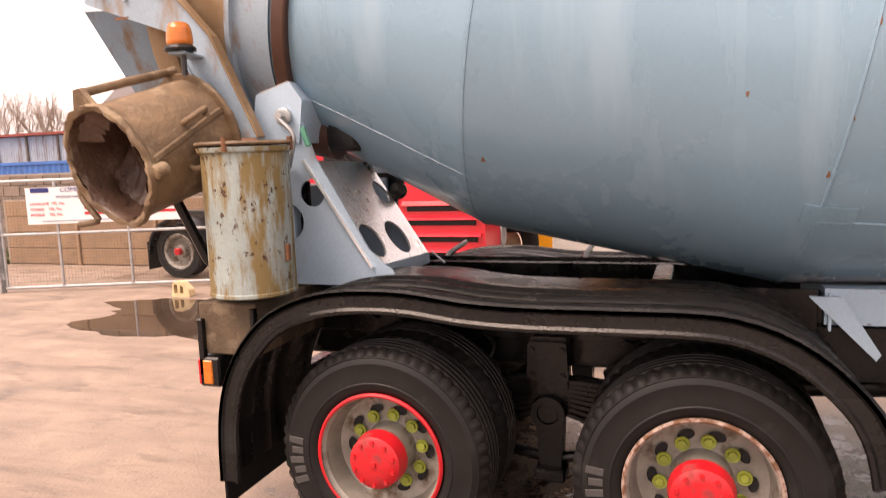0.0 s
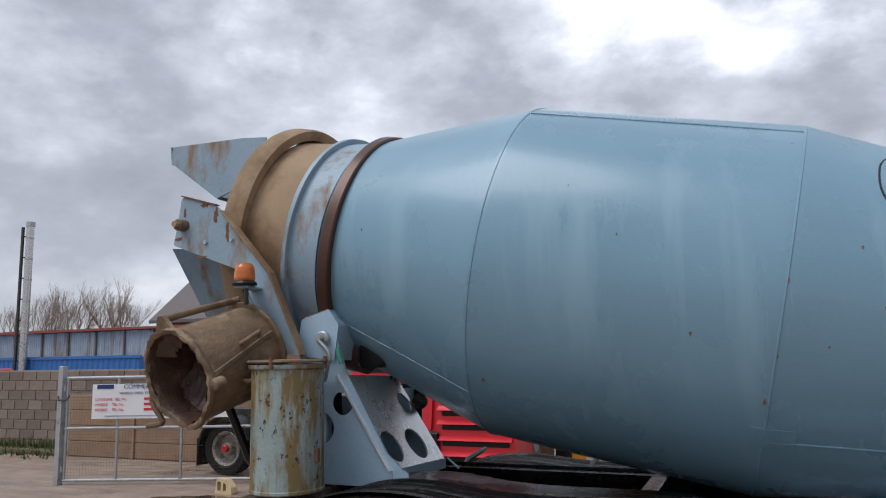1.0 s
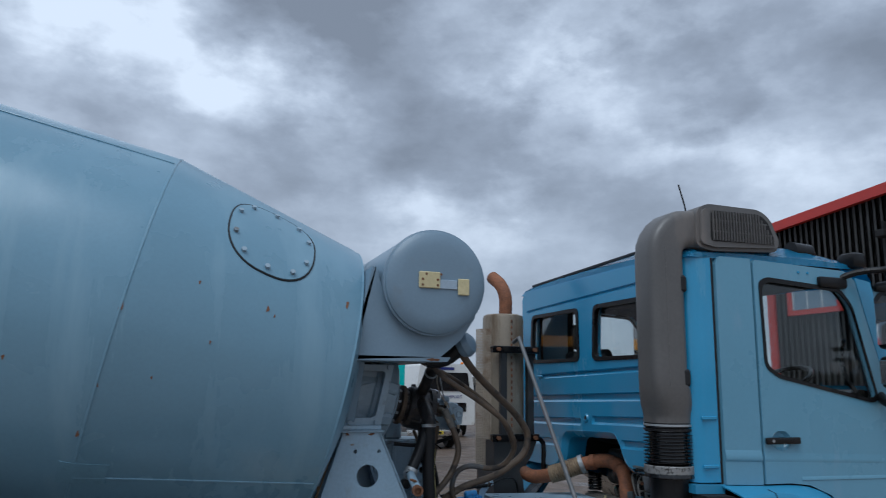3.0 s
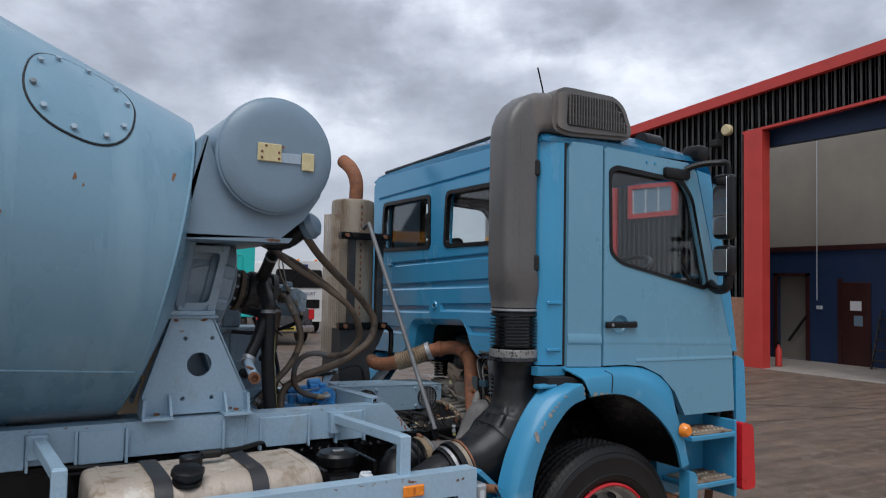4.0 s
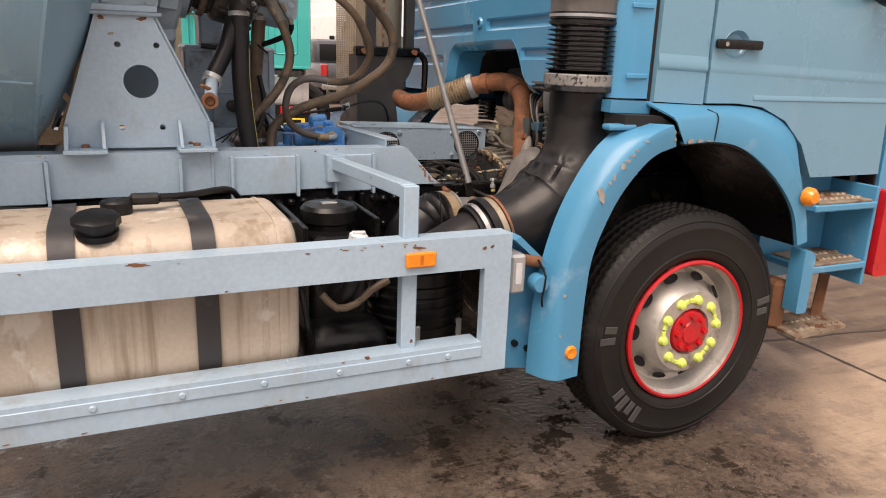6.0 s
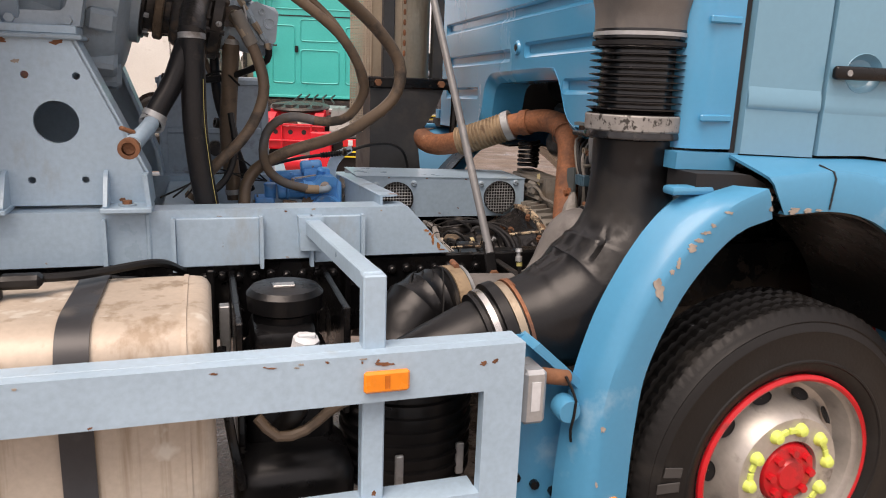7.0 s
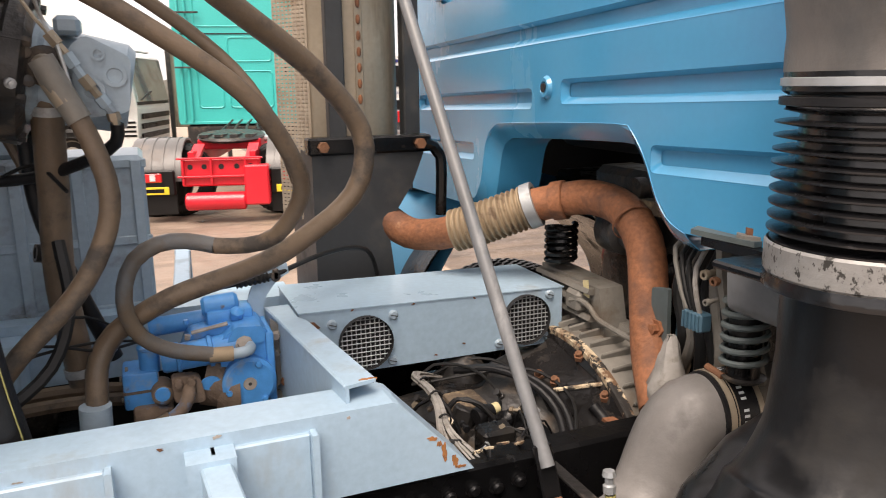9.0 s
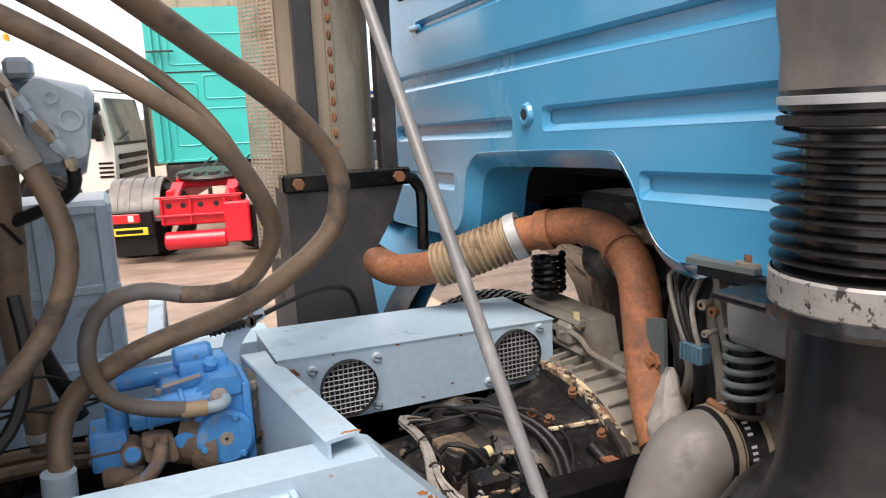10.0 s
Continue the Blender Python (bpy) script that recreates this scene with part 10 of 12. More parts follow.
    l.new(r0, rm.inputs[2])
    l.new(r1, rm.inputs[3])
    rp = n.new("ShaderNodeMix")
    l.new(pud, rp.inputs[0])
    l.new(rm.outputs[0], rp.inputs[2])
    rp.inputs[3].default_value = 0.04
    l.new(rp.outputs[0], b.inputs["Roughness"])
    bp = n.new("ShaderNodeBump")
    bp.inputs["Strength"].default_value, bp.inputs["Distance"].default_value = 0.55, 0.014
    l.new(rng(pud, 0.0, 1.0, 0.6, 0.07), bp.inputs["Strength"])
    l.new(tiny, bp.inputs["Height"])
    l.new(bp.outputs[0], b.inputs["Normal"])
    return m


M_GROUND = ground_material()
bm = B()
xs = [-1500, -300, -60, -25, -12, -6, 0, 4, 8, 12, 20, 40, 90, 300, 1500]
grid = [[bm.verts.new((x, y, 0)) for y in xs] for x in xs]
for i in range(len(xs) - 1):
    for j in range(len(xs) - 1):
        bm.faces.new((grid[i][j], grid[i + 1][j], grid[i + 1][j + 1], grid[i][j + 1]))
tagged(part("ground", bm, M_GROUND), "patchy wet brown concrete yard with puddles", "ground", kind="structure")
# ==== the yard round the truck ====
M_BLOCK = material("concrete_block", (0.20, 0.155, 0.125), 0.9, vary=0.18, scale=5, bump=0.4, bump_scale=60, per_object=0.22)
M_MORTAR = material("mortar", (0.26, 0.23, 0.20), 0.95, vary=0.15)
M_BRICK = material("red_brown_brick", (0.27, 0.135, 0.085), 0.9, vary=0.2, scale=8, bump=0.4, bump_scale=60, per_object=0.2)
M_PANEL = material("brown_fence_panel", (0.25, 0.165, 0.105), 0.85, vary=0.15, scale=3, bump=0.2, bump_scale=30, per_object=0.12, stain=(0.16, 0.11, 0.07), stain_amount=0.3, stain_scale=3, stretch=(0.3, 1, 1))
M_CONTAINER = material("blue_container_paint", (0.03, 0.135, 0.40), 0.5, vary=0.12, scale=2, stain=(0.05, 0.12, 0.26), stain_amount=0.25)
M_TIN = material("weathered_corrugated_tin", (0.36, 0.40, 0.43), 0.6, metal=0.2, vary=0.2, scale=1.5, stain=(0.24, 0.12, 0.06), stain_amount=0.34, stain_scale=1.6, stretch=(1.6, 1, 0.12), island=0.2)
M_REDEDGE = material("rust_red_edge", (0.28, 0.06, 0.04), 0.7, vary=0.25)
M_SLATE = material("grey_slate", (0.13, 0.115, 0.115), 0.8, vary=0.15, scale=3)
M_BARK = material("grey_brown_bark", (0.17, 0.135, 0.11), 0.9, vary=0.25)
M_TWIG = material("pale_twigs", (0.30, 0.235, 0.19), 0.9, vary=0.25)
M_GRASS = material("rough_grass", (0.075, 0.105, 0.03), 0.85, vary=0.35, scale=6, island=0.4)
M_SIGN = material("white_sign_board", (0.78, 0.79, 0.80), 0.45, vary=0.03, scale=4, fine_amount=0.02)
M_NAVY = material("navy_print", (0.02, 0.03, 0.16), 0.5)
M_REDPRINT = material("red_print", (0.60, 0.03, 0.04), 0.5)
M_CHOCK = material("cream_plastic", (0.58, 0.46, 0.27), 0.6, vary=0.12, scale=9)
M_SHEDRED = material("red_steel_paint", (0.50, 0.045, 0.035), 0.45, vary=0.08, scale=2)
M_CLAD = material("dark_corrugated_cladding", (0.105, 0.105, 0.105), 0.55, vary=0.10, scale=1.5, stain=(0.15, 0.14, 0.13), stain_amount=0.25, stain_scale=1.5, stretch=(1, 1, 0.15))
M_BEIGE = material("beige_inner_wall", (0.35, 0.32, 0.27), 0.8, vary=0.08, scale=1.5)
# blue deepened so the colour carries the shade inside the workshop
M_BLUEWALL = material("shaded_blue_wall", (0.012, 0.034, 0.092), 0.6, vary=0.12, scale=1.5)
M_MAROON = material("dark_maroon_gloss", (0.045, 0.013, 0.012), 0.4, vary=0.2, scale=4)
M_WHITEPAINT = material("white_truck_paint", (0.72, 0.72, 0.69), 0.35, vary=0.05, scale=2, coat=0.3, stain=(0.5, 0.47, 0.42), stain_amount=0.18, stain_scale=3)
M_TEAL = material("teal_truck_paint", (0.02, 0.43, 0.40), 0.35, vary=0.06, scale=2, coat=0.3)
M_TRUCKRED = material("red_truck_paint", (0.62, 0.015, 0.03), 0.35, vary=0.06, scale=2, coat=0.3)
M_TRUCKORANGE = material("orange_truck_paint", (0.72, 0.30, 0.02), 0.4, vary=0.08, scale=3, coat=0.2)
M_PLATEYELLOW = material("yellow_number_plate", (0.75, 0.58, 0.04), 0.4)
M_PICKUP = material("grey_pickup_paint", (0.10, 0.105, 0.115), 0.3, metal=0.3, vary=0.05, coat=0.5)
M_TAIL = material("red_lamp_lens", (0.55, 0.015, 0.02), 0.2, coat=0.5)
M_WET = material("shallow_puddle", (0.055, 0.038, 0.027), 0.04, vary=0.15, scale=1.5, rough_vary=0.03, fine_amount=0.02)

# ---- puddle and slab joints ----
bm = B()
n = 60
random.seed(3)
vs = []
for k in range(n):
    a = 2 * math.pi * k / n
    r = 1 + 0.16 * math.sin(3 * a + 1) + 0.10 * math.sin(5 * a) + 0.06 * math.sin(11 * a + 2) + 0.03 * math.sin(23 * a)
    vs.append(bm.verts.new((-4.3 + 2.0 * r * math.cos(a), 3.3 + 0.95 * r * math.sin(a) - 0.30 * math.cos(a), 0.004)))
bm.faces.new(vs)
tagged(part("puddle", bm, M_WET, smooth=False), "brown rainwater puddle on the concrete", "puddle", kind="structure")
M_JOINT = material("dark_joint", (0.045, 0.037, 0.03), 0.7, vary=0.2, scale=8)


def joint(p0, p1, w, seed):
    random.seed(seed)
    bm = B()
    L = (Vector(p1) - Vector(p0)).length
    k = max(6, int(L / 0.12))
    d = (Vector(p1) - Vector(p0)).normalized()
    q = Vector((-d.y, d.x, 0))
    a, b = [], []
    for i in range(k + 1):
        c = Vector(p0) + d * L * i / k + q * random.uniform(-0.012, 0.012)
        ww = w * random.uniform(0.5, 1.2)
        a.append(bm.verts.new(c + q * ww + Vector((0, 0, 0.003))))
        b.append(bm.verts.new(c - q * ww + Vector((0, 0, 0.003))))
    for i in range(k):
        bm.faces.new((a[i], a[i + 1], b[i + 1], b[i]))
    return tagged(part("slab_joint", bm, M_JOINT, smooth=False), "dark cracked joint between concrete slabs", "joint", "slab joints", "structure")


joint((6.62, -0.48, 0), (14.0, -1.4, 0), 0.010, 1)
joint((6.9, -0.40, 0), (6.8, -6.0, 0), 0.013, 2)
joint((13.2, 3.9, 0), (16.0, 1.8, 0), 0.02, 3)
joint((9.0, 6.5, 0), (9.0, 1.0, 0), 0.012, 4)
joint((7.0, 3.6, 0), (14.0, 2.4, 0), 0.012, 5)

# ---- block wall, fence panels, gate with sign ----
wall = tagged(part("wall_north", box(B(), -17.0, -4.0, 7.62, 7.78, 0.0, 1.80, 0.0), M_MORTAR, smooth=False), "weathered concrete block wall behind the gate", "wall", kind="structure")
bm = box(B(), -0.215, 0.215, -0.012, 0.012, -0.1, 0.1, 0.006)
blk = None
for r_ in range(8):
    for c_ in range(28):
        x = -16.78 + 0.45 * c_ + (0.225 if r_ % 2 else 0.0)
        if x > -4.2:
            continue
        m = Matrix.Translation((x, 7.612, 0.115 + 0.222 * r_))
        if blk is None:
            blk = part("block", bm, M_BLOCK, wall, "", m)
        else:
            link("block", blk.data, wall, "", m)
fence = tagged(part("fence_panels", box(B(), -11.9, -4.5, 7.05, 7.08, 0.0, 1.30, 0.0), M_MORTAR, smooth=False), "brown panel fence in front of the wall", "fence", kind="structure")
bm = box(B(), -0.88, 0.88, -0.02, 0.02, -0.153, 0.153, 0.008)
pan = None
for c_ in range(4):
    for r_ in range(4):
        m = Matrix.Translation((-10.95 + 1.86 * c_, 7.035, 0.17 + 0.318 * r_))
        if pan is None:
            pan = part("panel", bm, M_PANEL, fence, "", m)
        else:
            link("panel", pan.data, fence, "", m)
    part("fence_post", box(B(), -10.05 + 1.86 * c_, -9.97 + 1.86 * c_, 6.98, 7.06, 0, 1.36, 0.008), M_PANEL, fence)

GP0, GP1 = Vector((-9.09, 4.22, 0)), Vector((-5.46, 5.52, 0))
gd = (GP1 - GP0).normalized()
gate = thing("mesh_gate", GP0, "galvanised steel mesh yard gate with white sign board", "gate")
up = Vector((0, 0, 1))


def gp(u, z, off=0.0):
    return GP0 + gd * u + up * z + Vector((gd.y, -gd.x, 0)) * off


GL = (GP1 - GP0).length
part("gate_post", beam(B(), gp(0.24, 0), gp(0.24, 1.92), 0.10, 0.10, up=(0, 1, 0)), M_GALV, gate)
part("gate_post", beam(B(), gp(GL + 0.06, 0), gp(GL + 0.06, 1.92), 0.10, 0.10, up=(0, 1, 0)), M_GALV, gate)
for z in (0.07, 0.90, 1.72):
    part("gate_rail", tube(B(), [gp(0.32, z), gp(GL - 0.02, z)], 0.024, 10, curve=False), M_GALV, gate)
for u in (0.34, 1.21, 2.29, GL - 0.02):
    part("gate_upright", tube(B(), [gp(u, 0.07), gp(u, 1.72)], 0.022, 10, curve=False), M_GALV, gate)
bm = B()
for k in range(int((GL - 0.35) / 0.05)):
    cyl(bm, gp(0.35 + 0.05 * k, 0.08), gp(0.35 + 0.05 * k, 1.71), 0.0013, n=4)
for k in range(33):
    cyl(bm, gp(0.35, 0.10 + 0.05 * k), gp(GL - 0.03, 0.10 + 0.05 * k), 0.0013, n=4)
tagged(part("wire_mesh", bm, M_IRON, gate, "fine welded wire mesh", smooth=False), kind="stuff")
for z in (0.25, 1.55):
    part("hinge", cyl(B(), gp(0.29, z - 0.05), gp(0.29, z + 0.05), 0.03, n=12), M_GALV, gate)
part("gate_chain", tube(B(), [gp(0.19, 1.45), gp(0.21, 1.38, 0.08), gp(0.34, 1.36, 0.05), gp(0.37, 1.45)], 0.014, 6), M_IRON, gate)
sign = thing("sign_board", gp(2.1, 1.08, 0.04), "white company sign board wired to the mesh gate", "sign")
sg_rot = Matrix((gd, Vector((-gd.y, gd.x, 0)).cross(gd) * 0 + up, Vector((gd.y, -gd.x, 0)))).transposed().to_4x4()


def sg(u, z, off=0.05):
    return Matrix.Translation(gp(u, z, off)) @ sg_rot


part("board", beam(B(), gp(0.78, 1.33, 0.035), gp(3.15, 1.33, 0.035), 0.012, 0.56, 0.002), M_SIGN, sign)
words("COMMERCIAL EX", 0.105, M_NAVY, sign, sg(1.72, 1.535), "heading")
part("name_bar", beam(B(), gp(0.86, 1.57, 0.044), gp(1.14, 1.57, 0.044), 0.004, 0.07, 0.0), M_NAVY, sign)
words("WORLD WIDE TRUCK EX", 0.062, M_NAVY, sign, sg(1.60, 1.44), "line_of_text")
for k, w in enumerate(("LANDLINE  TEL No.", "MOBILE    TEL No.", "MOBILE    TEL No.")):
    z = 1.345 - 0.085 * k
    words(w, 0.062, M_REDPRINT, sign, sg(0.84, z), "line_of_text", align="LEFT")
    part("number_bar", beam(B(), gp(1.66, z + 0.022, 0.044), gp(2.15, z + 0.022, 0.044), 0.004, 0.042, 0.0), M_REDPRINT, sign)
    part("number_bar", beam(B(), gp(2.55, z + 0.022, 0.044), gp(3.05, z + 0.022, 0.044), 0.004, 0.042, 0.0), M_REDPRINT, sign)
part("small_print_bar", beam(B(), gp(1.0, 1.095, 0.044), gp(2.1, 1.095, 0.044), 0.004, 0.016, 0.0), M_GEAR, sign)
# grass at the wall's foot
bm = B()
random.seed(8)
for k in range(1700):
    x, y = random.uniform(-17.5, -11.8), 7.55 - abs(random.gauss(0, 0.35))
    h = random.uniform(0.06, 0.30) * (1.2 if y > 7.2 else 0.7)
    a = random.uniform(0, 6.28)
    w = random.uniform(0.012, 0.03)
    dx, dy = w * math.cos(a), w * math.sin(a)
    lx, ly = random.uniform(-0.1, 0.1), random.uniform(-0.12, 0.05)
    v = [bm.verts.new((x - dx, y - dy, 0)), bm.verts.new((x + dx, y + dy, 0)), bm.verts.new((x + lx, y + ly, h))]
    bm.faces.new(v)
tagged(part("weeds", bm, M_GRASS, smooth=False), "rough green grass and weeds along the wall", "grass", kind="stuff")
bank = box(B(), -17.5, -11.95, 7.0, 7.6, -0.05, 0.10, 0.05, 2)
tagged(part("verge", bank, material("earth_verge", (0.10, 0.085, 0.04), 0.95, vary=0.3, scale=6, bump=0.6, bump_scale=30)), "earth bank with grass at the wall", "verge", kind="structure")
# cream chock on the ground
ch = thing("wheel_chock", (-5.62, 4.50, 0), "cream plastic wheel chock with two slots, standing on wet concrete", "chock")
part("chock_body", slab(B(), rounded([(-5.78, 0.0), (-5.46, 0.0), (-5.48, 0.10), (-5.60, 0.22), (-5.74, 0.22)], 0.02, 2), "y", 4.44, 4.58, [rounded([(-5.73, 0.05), (-5.665, 0.05), (-5.665, 0.18), (-5.73, 0.18)], 0.01, 2), rounded([(-5.63, 0.05), (-5.565, 0.05), (-5.575, 0.15), (-5.62, 0.17)], 0.01, 2)]), M_CHOCK, ch, smooth=False)

# ---- parked trailer behind the gate ----
tr = thing("parked_trailer", (-6.3, 6.0, 0), "parked trailer behind the gate, black mudguard and grey wheels", "trailer")
for x in (-6.75, -5.5):
    bm = tyre_mesh(B(), 0.27, 0.46)
    bmesh.ops.scale(bm, vec=(0.92, 1, 0.92), verts=bm.verts)
    w = part("trailer_wheel", bm, M_RUBBER, tr, "", Matrix.Translation((x, 6.0, 0.45)))
    part("trailer_rim", lathe(B(), [(-0.10, 0.0), (-0.10, 0.10), (0.0, 0.12), (0.0, 0.22), (-0.11, 0.25), (-0.13, 0.29), (-0.12, 0.30)], (x, 6.0, 0.45), (0, 1, 0), 32), M_RIM_REAR, w)
    part("trailer_hub", cyl(B(), (x, 5.90, 0.45), (x, 5.82, 0.45), 0.06, n=16, bev=0.01), M_RED, w)
bm = B()
arc = [(-6.75 + 0.56 * math.cos(t), 0.45 + 0.56 * math.sin(t)) for t in np.linspace(math.pi * 1.05, math.pi * 0.1, 16)]
slab(bm, arc + [(a + (0.03 if a > -6.75 else -0.03) * -1, b - 0.03) for a, b in reversed(arc)], "y", 5.80, 6.20)
part("trailer_mudguard", bm, M_PLASTIC, tr)
part("trailer_flap", box(B(), -7.32, -7.30, 5.80, 6.20, 0.15, 0.62, 0.003), M_RUBBER, tr)
part("trailer_beam", box(B(), -7.3, -2.0, 6.3, 6.5, 0.85, 1.10, 0.01), M_IRON, tr)
part("trailer_box", box(B(), -6.1, -5.3, 5.85, 6.3, 0.62, 1.5, 0.02), M_GEAR, tr)

# ---- container, tin shed, flue, house, trees beyond the wall ----
cont = thing("shipping_container", (-31, 21, 0), "blue corrugated shipping container beyond the wall", "container")
bm = B()
pts = []
x = -44.0
while x < -22.9:
    pts += [(x, 20.0), (x + 0.07, 20.04), (x + 0.18, 20.04), (x + 0.25, 20.0)]
    x += 0.32
slab(bm, pts + [(-22.9, 22.4), (-44.0, 22.4)], "z", 0.1, 2.12)
part("container_side", bm, M_CONTAINER, cont, smooth=False)
part("container_rail", box(B(), -44.0, -22.85, 19.97, 20.07, 2.06, 2.20, 0.01), M_CONTAINER, cont)
part("container_rail", box(B(), -44.0, -22.85, 19.97, 20.07, 0.05, 0.2, 0.01), M_CONTAINER, cont)
shed = thing("tin_shed", (-32, 25, 0), "weathered corrugated tin shed with rust-red eaves", "shed")
for k in range(11):
    x0 = -44.0 + 1.9 * k
    bm = B()
    pts = []
    x = x0
    while x < x0 + 1.85:
        pts += [(x, 23.0), (x + 0.04, 23.03), (x + 0.08, 23.03), (x + 0.12, 23.0)]
        x += 0.15
    slab(bm, pts + [(x, 23.1), (x0, 23.1)], "z", 0.0, 3.42)
    part("tin_sheet", bm, M_TIN, shed, smooth=False)
    part("shed_post", box(B(), x0 - 0.06, x0 + 0.02, 22.9, 23.0, 0, 3.45, 0.0), M_BARK, shed)
part("eaves", slab(B(), [(-44.5, 3.40), (-22.6, 3.48), (-22.6, 3.58), (-44.5, 3.56)], "y", 22.7, 27.5), M_REDEDGE, shed, smooth=False)
flue = thing("flue_stack", (-29.85, 19.75, 0), "tall shiny steel flue pipe with a ladder", "flue")
part("flue_pipe", cyl(B(), (-29.85, 19.75, 0), (-29.85, 19.75, 8.45), 0.17, n=20), M_ALU, flue)
part("flue_cap", lathe(B(), [(8.40, 0.17), (8.40, 0.20), (8.62, 0.20), (8.62, 0.0)], (-29.85, 19.75, 0), (0, 0, 1), 20), M_GALV, flue)
part("flue_ladder", box(B(), -30.35, -30.24, 19.65, 19.75, 0, 8.4, 0.0), M_IRON, flue)
for k in range(8):
    part("flue_band", lathe(B(), [(0, 0.17), (0, 0.185), (0.06, 0.185), (0.06, 0.17)], (-29.85, 19.75, 0.8 + k), (0, 0, 1), 20), M_GALV, flue)
    part("flue_stay", box(B(), -30.30, -29.9, 19.68, 19.72, 0.9 + k, 0.96 + k, 0.0), M_IRON, flue)
part("red_pipe", tube(B(), [(-33.0, 18.4, 1.62), (-28.8, 18.4, 1.66), (-28.6, 18.4, 1.5), (-28.6, 18.4, 0)], 0.05, 8, curve=False), M_SHEDRED, flue)
house = thing("brick_house", (-27, 36, 0), "brick house with grey slate roof beyond the shed", "house")
part("house_wall", box(B(), -34.6, -15.0, 33.0, 40.0, 0, 4.65, 0.0), M_BRICK, house, smooth=False)
bm = slab(B(), [(32.5, 4.5), (36.5, 7.6), (40.5, 4.5), (40.5, 4.3), (36.5, 7.4), (32.5, 4.3)], "x", -34.8, -14.8)
part("house_roof", bm, M_SLATE, house, smooth=False)
part("house_gable", slab(B(), [(33.0, 4.65), (40.0, 4.65), (36.5, 7.4)], "x", -34.6, -34.4), M_BRICK, house, smooth=False)
part("ridge_tile", box(B(), -34.9, -14.8, 36.4, 36.6, 7.55, 7.7, 0.03), M_SLATE, house)
part("finial", cyl(B(), (-32.0, 36.5, 7.6), (-32.0, 36.5, 8.0), 0.06), M_SLATE, house)


def bare_tree(x, y, h, seed, lean=0.25):
    rnd = random.Random(seed)
    t = thing("bare_tree", (x, y, 0), "bare winter tree with fine leaning twigs", "tree", "bare trees")
    trunk, twig = B(), B()

    def grow(p, d, length, r, depth):
        q = p + d * length
        bm_ = trunk if depth < 2 else twig
        mid = (p + q) / 2 + Vector((rnd.uniform(-1, 1), rnd.uniform(-1, 1), 0)) * length * 0.06
        tube(bm_, [p, mid, q], r, 5 if depth < 2 else 3, curve=False, radii=[r, r * 0.82, r * 0.66])
        if depth >= 6:
            return
        for _ in range(3 if depth else 5):
            nd = (d + Vector((rnd.uniform(-0.62, 0.62) + lean * 0.3, rnd.uniform(-0.5, 0.5), rnd.uniform(0.0, 0.75)))).normalized()
            grow(p + d * length * rnd.uniform(0.45, 1.0), nd, length * rnd.uniform(0.60, 0.80), r * 0.50, depth + 1)
    grow(Vector((x, y, 0)), Vector((lean * 0.3, 0, 1)).normalized(), h * 0.22, h * 0.012, 0)
    part("trunk", trunk, M_BARK, t)
    tagged(part("crown", twig, M_TWIG, t), kind="stuff")


for k, (x, y, h) in enumerate(((-47.0, 34, 13.0), (-44.6, 33, 12.2), (-42.4, 33, 13.4), (-40.2, 34, 13.6), (-38.2, 33, 12.4), (-51.0, 35, 12.2))):
    bare_tree(x, y, h, 20 + k)

# ---- red truck seen under the drum ----
red = thing("red_truck", (-2.4, 6.0, 0), "red truck cab with slatted grille, parked behind the mixer", "truck")
bm = slab(B(), rounded([(-3.75, 0.42), (-1.22, 0.42), (-1.22, 1.55), (-1.30, 2.9), (-3.65, 2.9), (-3.75, 1.6)], 0.10), "y", 5.0, 5.75)
part("cab_shell", bm, M_TRUCKRED, red)
for k, (z, x1) in enumerate(((1.18, -1.42), (0.99, -1.34), (0.77, -1.32), (0.56, -1.34))):
    sl = part("grille_slot", box(B(), -2.30, x1, 4.985, 5.02, z - 0.035, z + 0.035, 0.01), M_PLASTIC, red)
    part("grille_lip", slab(B(), [(4.93, z + 0.045), (5.0, z + 0.10), (5.0, z + 0.04)], "x", -2.36, x1 + 0.05), M_TRUCKRED, sl, smooth=False)
part("corner_vane", slab(B(), rounded([(-2.95, 0.95), (-2.45, 0.95), (-2.42, 1.45), (-2.60, 1.55), (-2.95, 1.5)], 0.04), "y", 4.95, 5.0), M_TRUCKRED, red)
part("vane_slot", box(B(), -2.66, -2.60, 4.945, 4.955, 1.02, 1.30, 0.005), M_PLASTIC, red)
part("headlamp_bezel", box(B(), -2.65, -2.34, 4.93, 5.0, 0.55, 0.92, 0.02), M_PLASTIC, red)
part("wiper", tube(B(), [(-3.2, 4.95, 1.95), (-2.95, 4.93, 1.70), (-2.82, 4.93, 1.52), (-2.84, 4.93, 1.40)], 0.018, 8), M_PLASTIC, red)
part("round_lamp", lathe(B(), [(0, 0.0), (0.0, 0.07), (0.05, 0.09), (0.09, 0.06)], (-2.72, 4.86, 1.50), (0, 1, 0), 20), M_IRON, red)
part("windscreen", box(B(), -3.5, -1.45, 4.985, 4.998, 1.75, 2.6, 0.01), M_PLASTIC, red)
part("bumper", box(B(), -3.75, -1.25, 4.9, 5.3, 0.25, 0.50, 0.03), M_PLASTIC, red)
part("side_tank", cyl(B(), (-1.40, 5.95, 0.72), (-1.22, 5.95, 0.72), 0.16, n=24), M_GALV, red)
tw = part("truck_wheel", tyre_mesh(B()), M_RUBBER, red, "", Matrix.Translation((-1.42, 6.75, 0.50)))
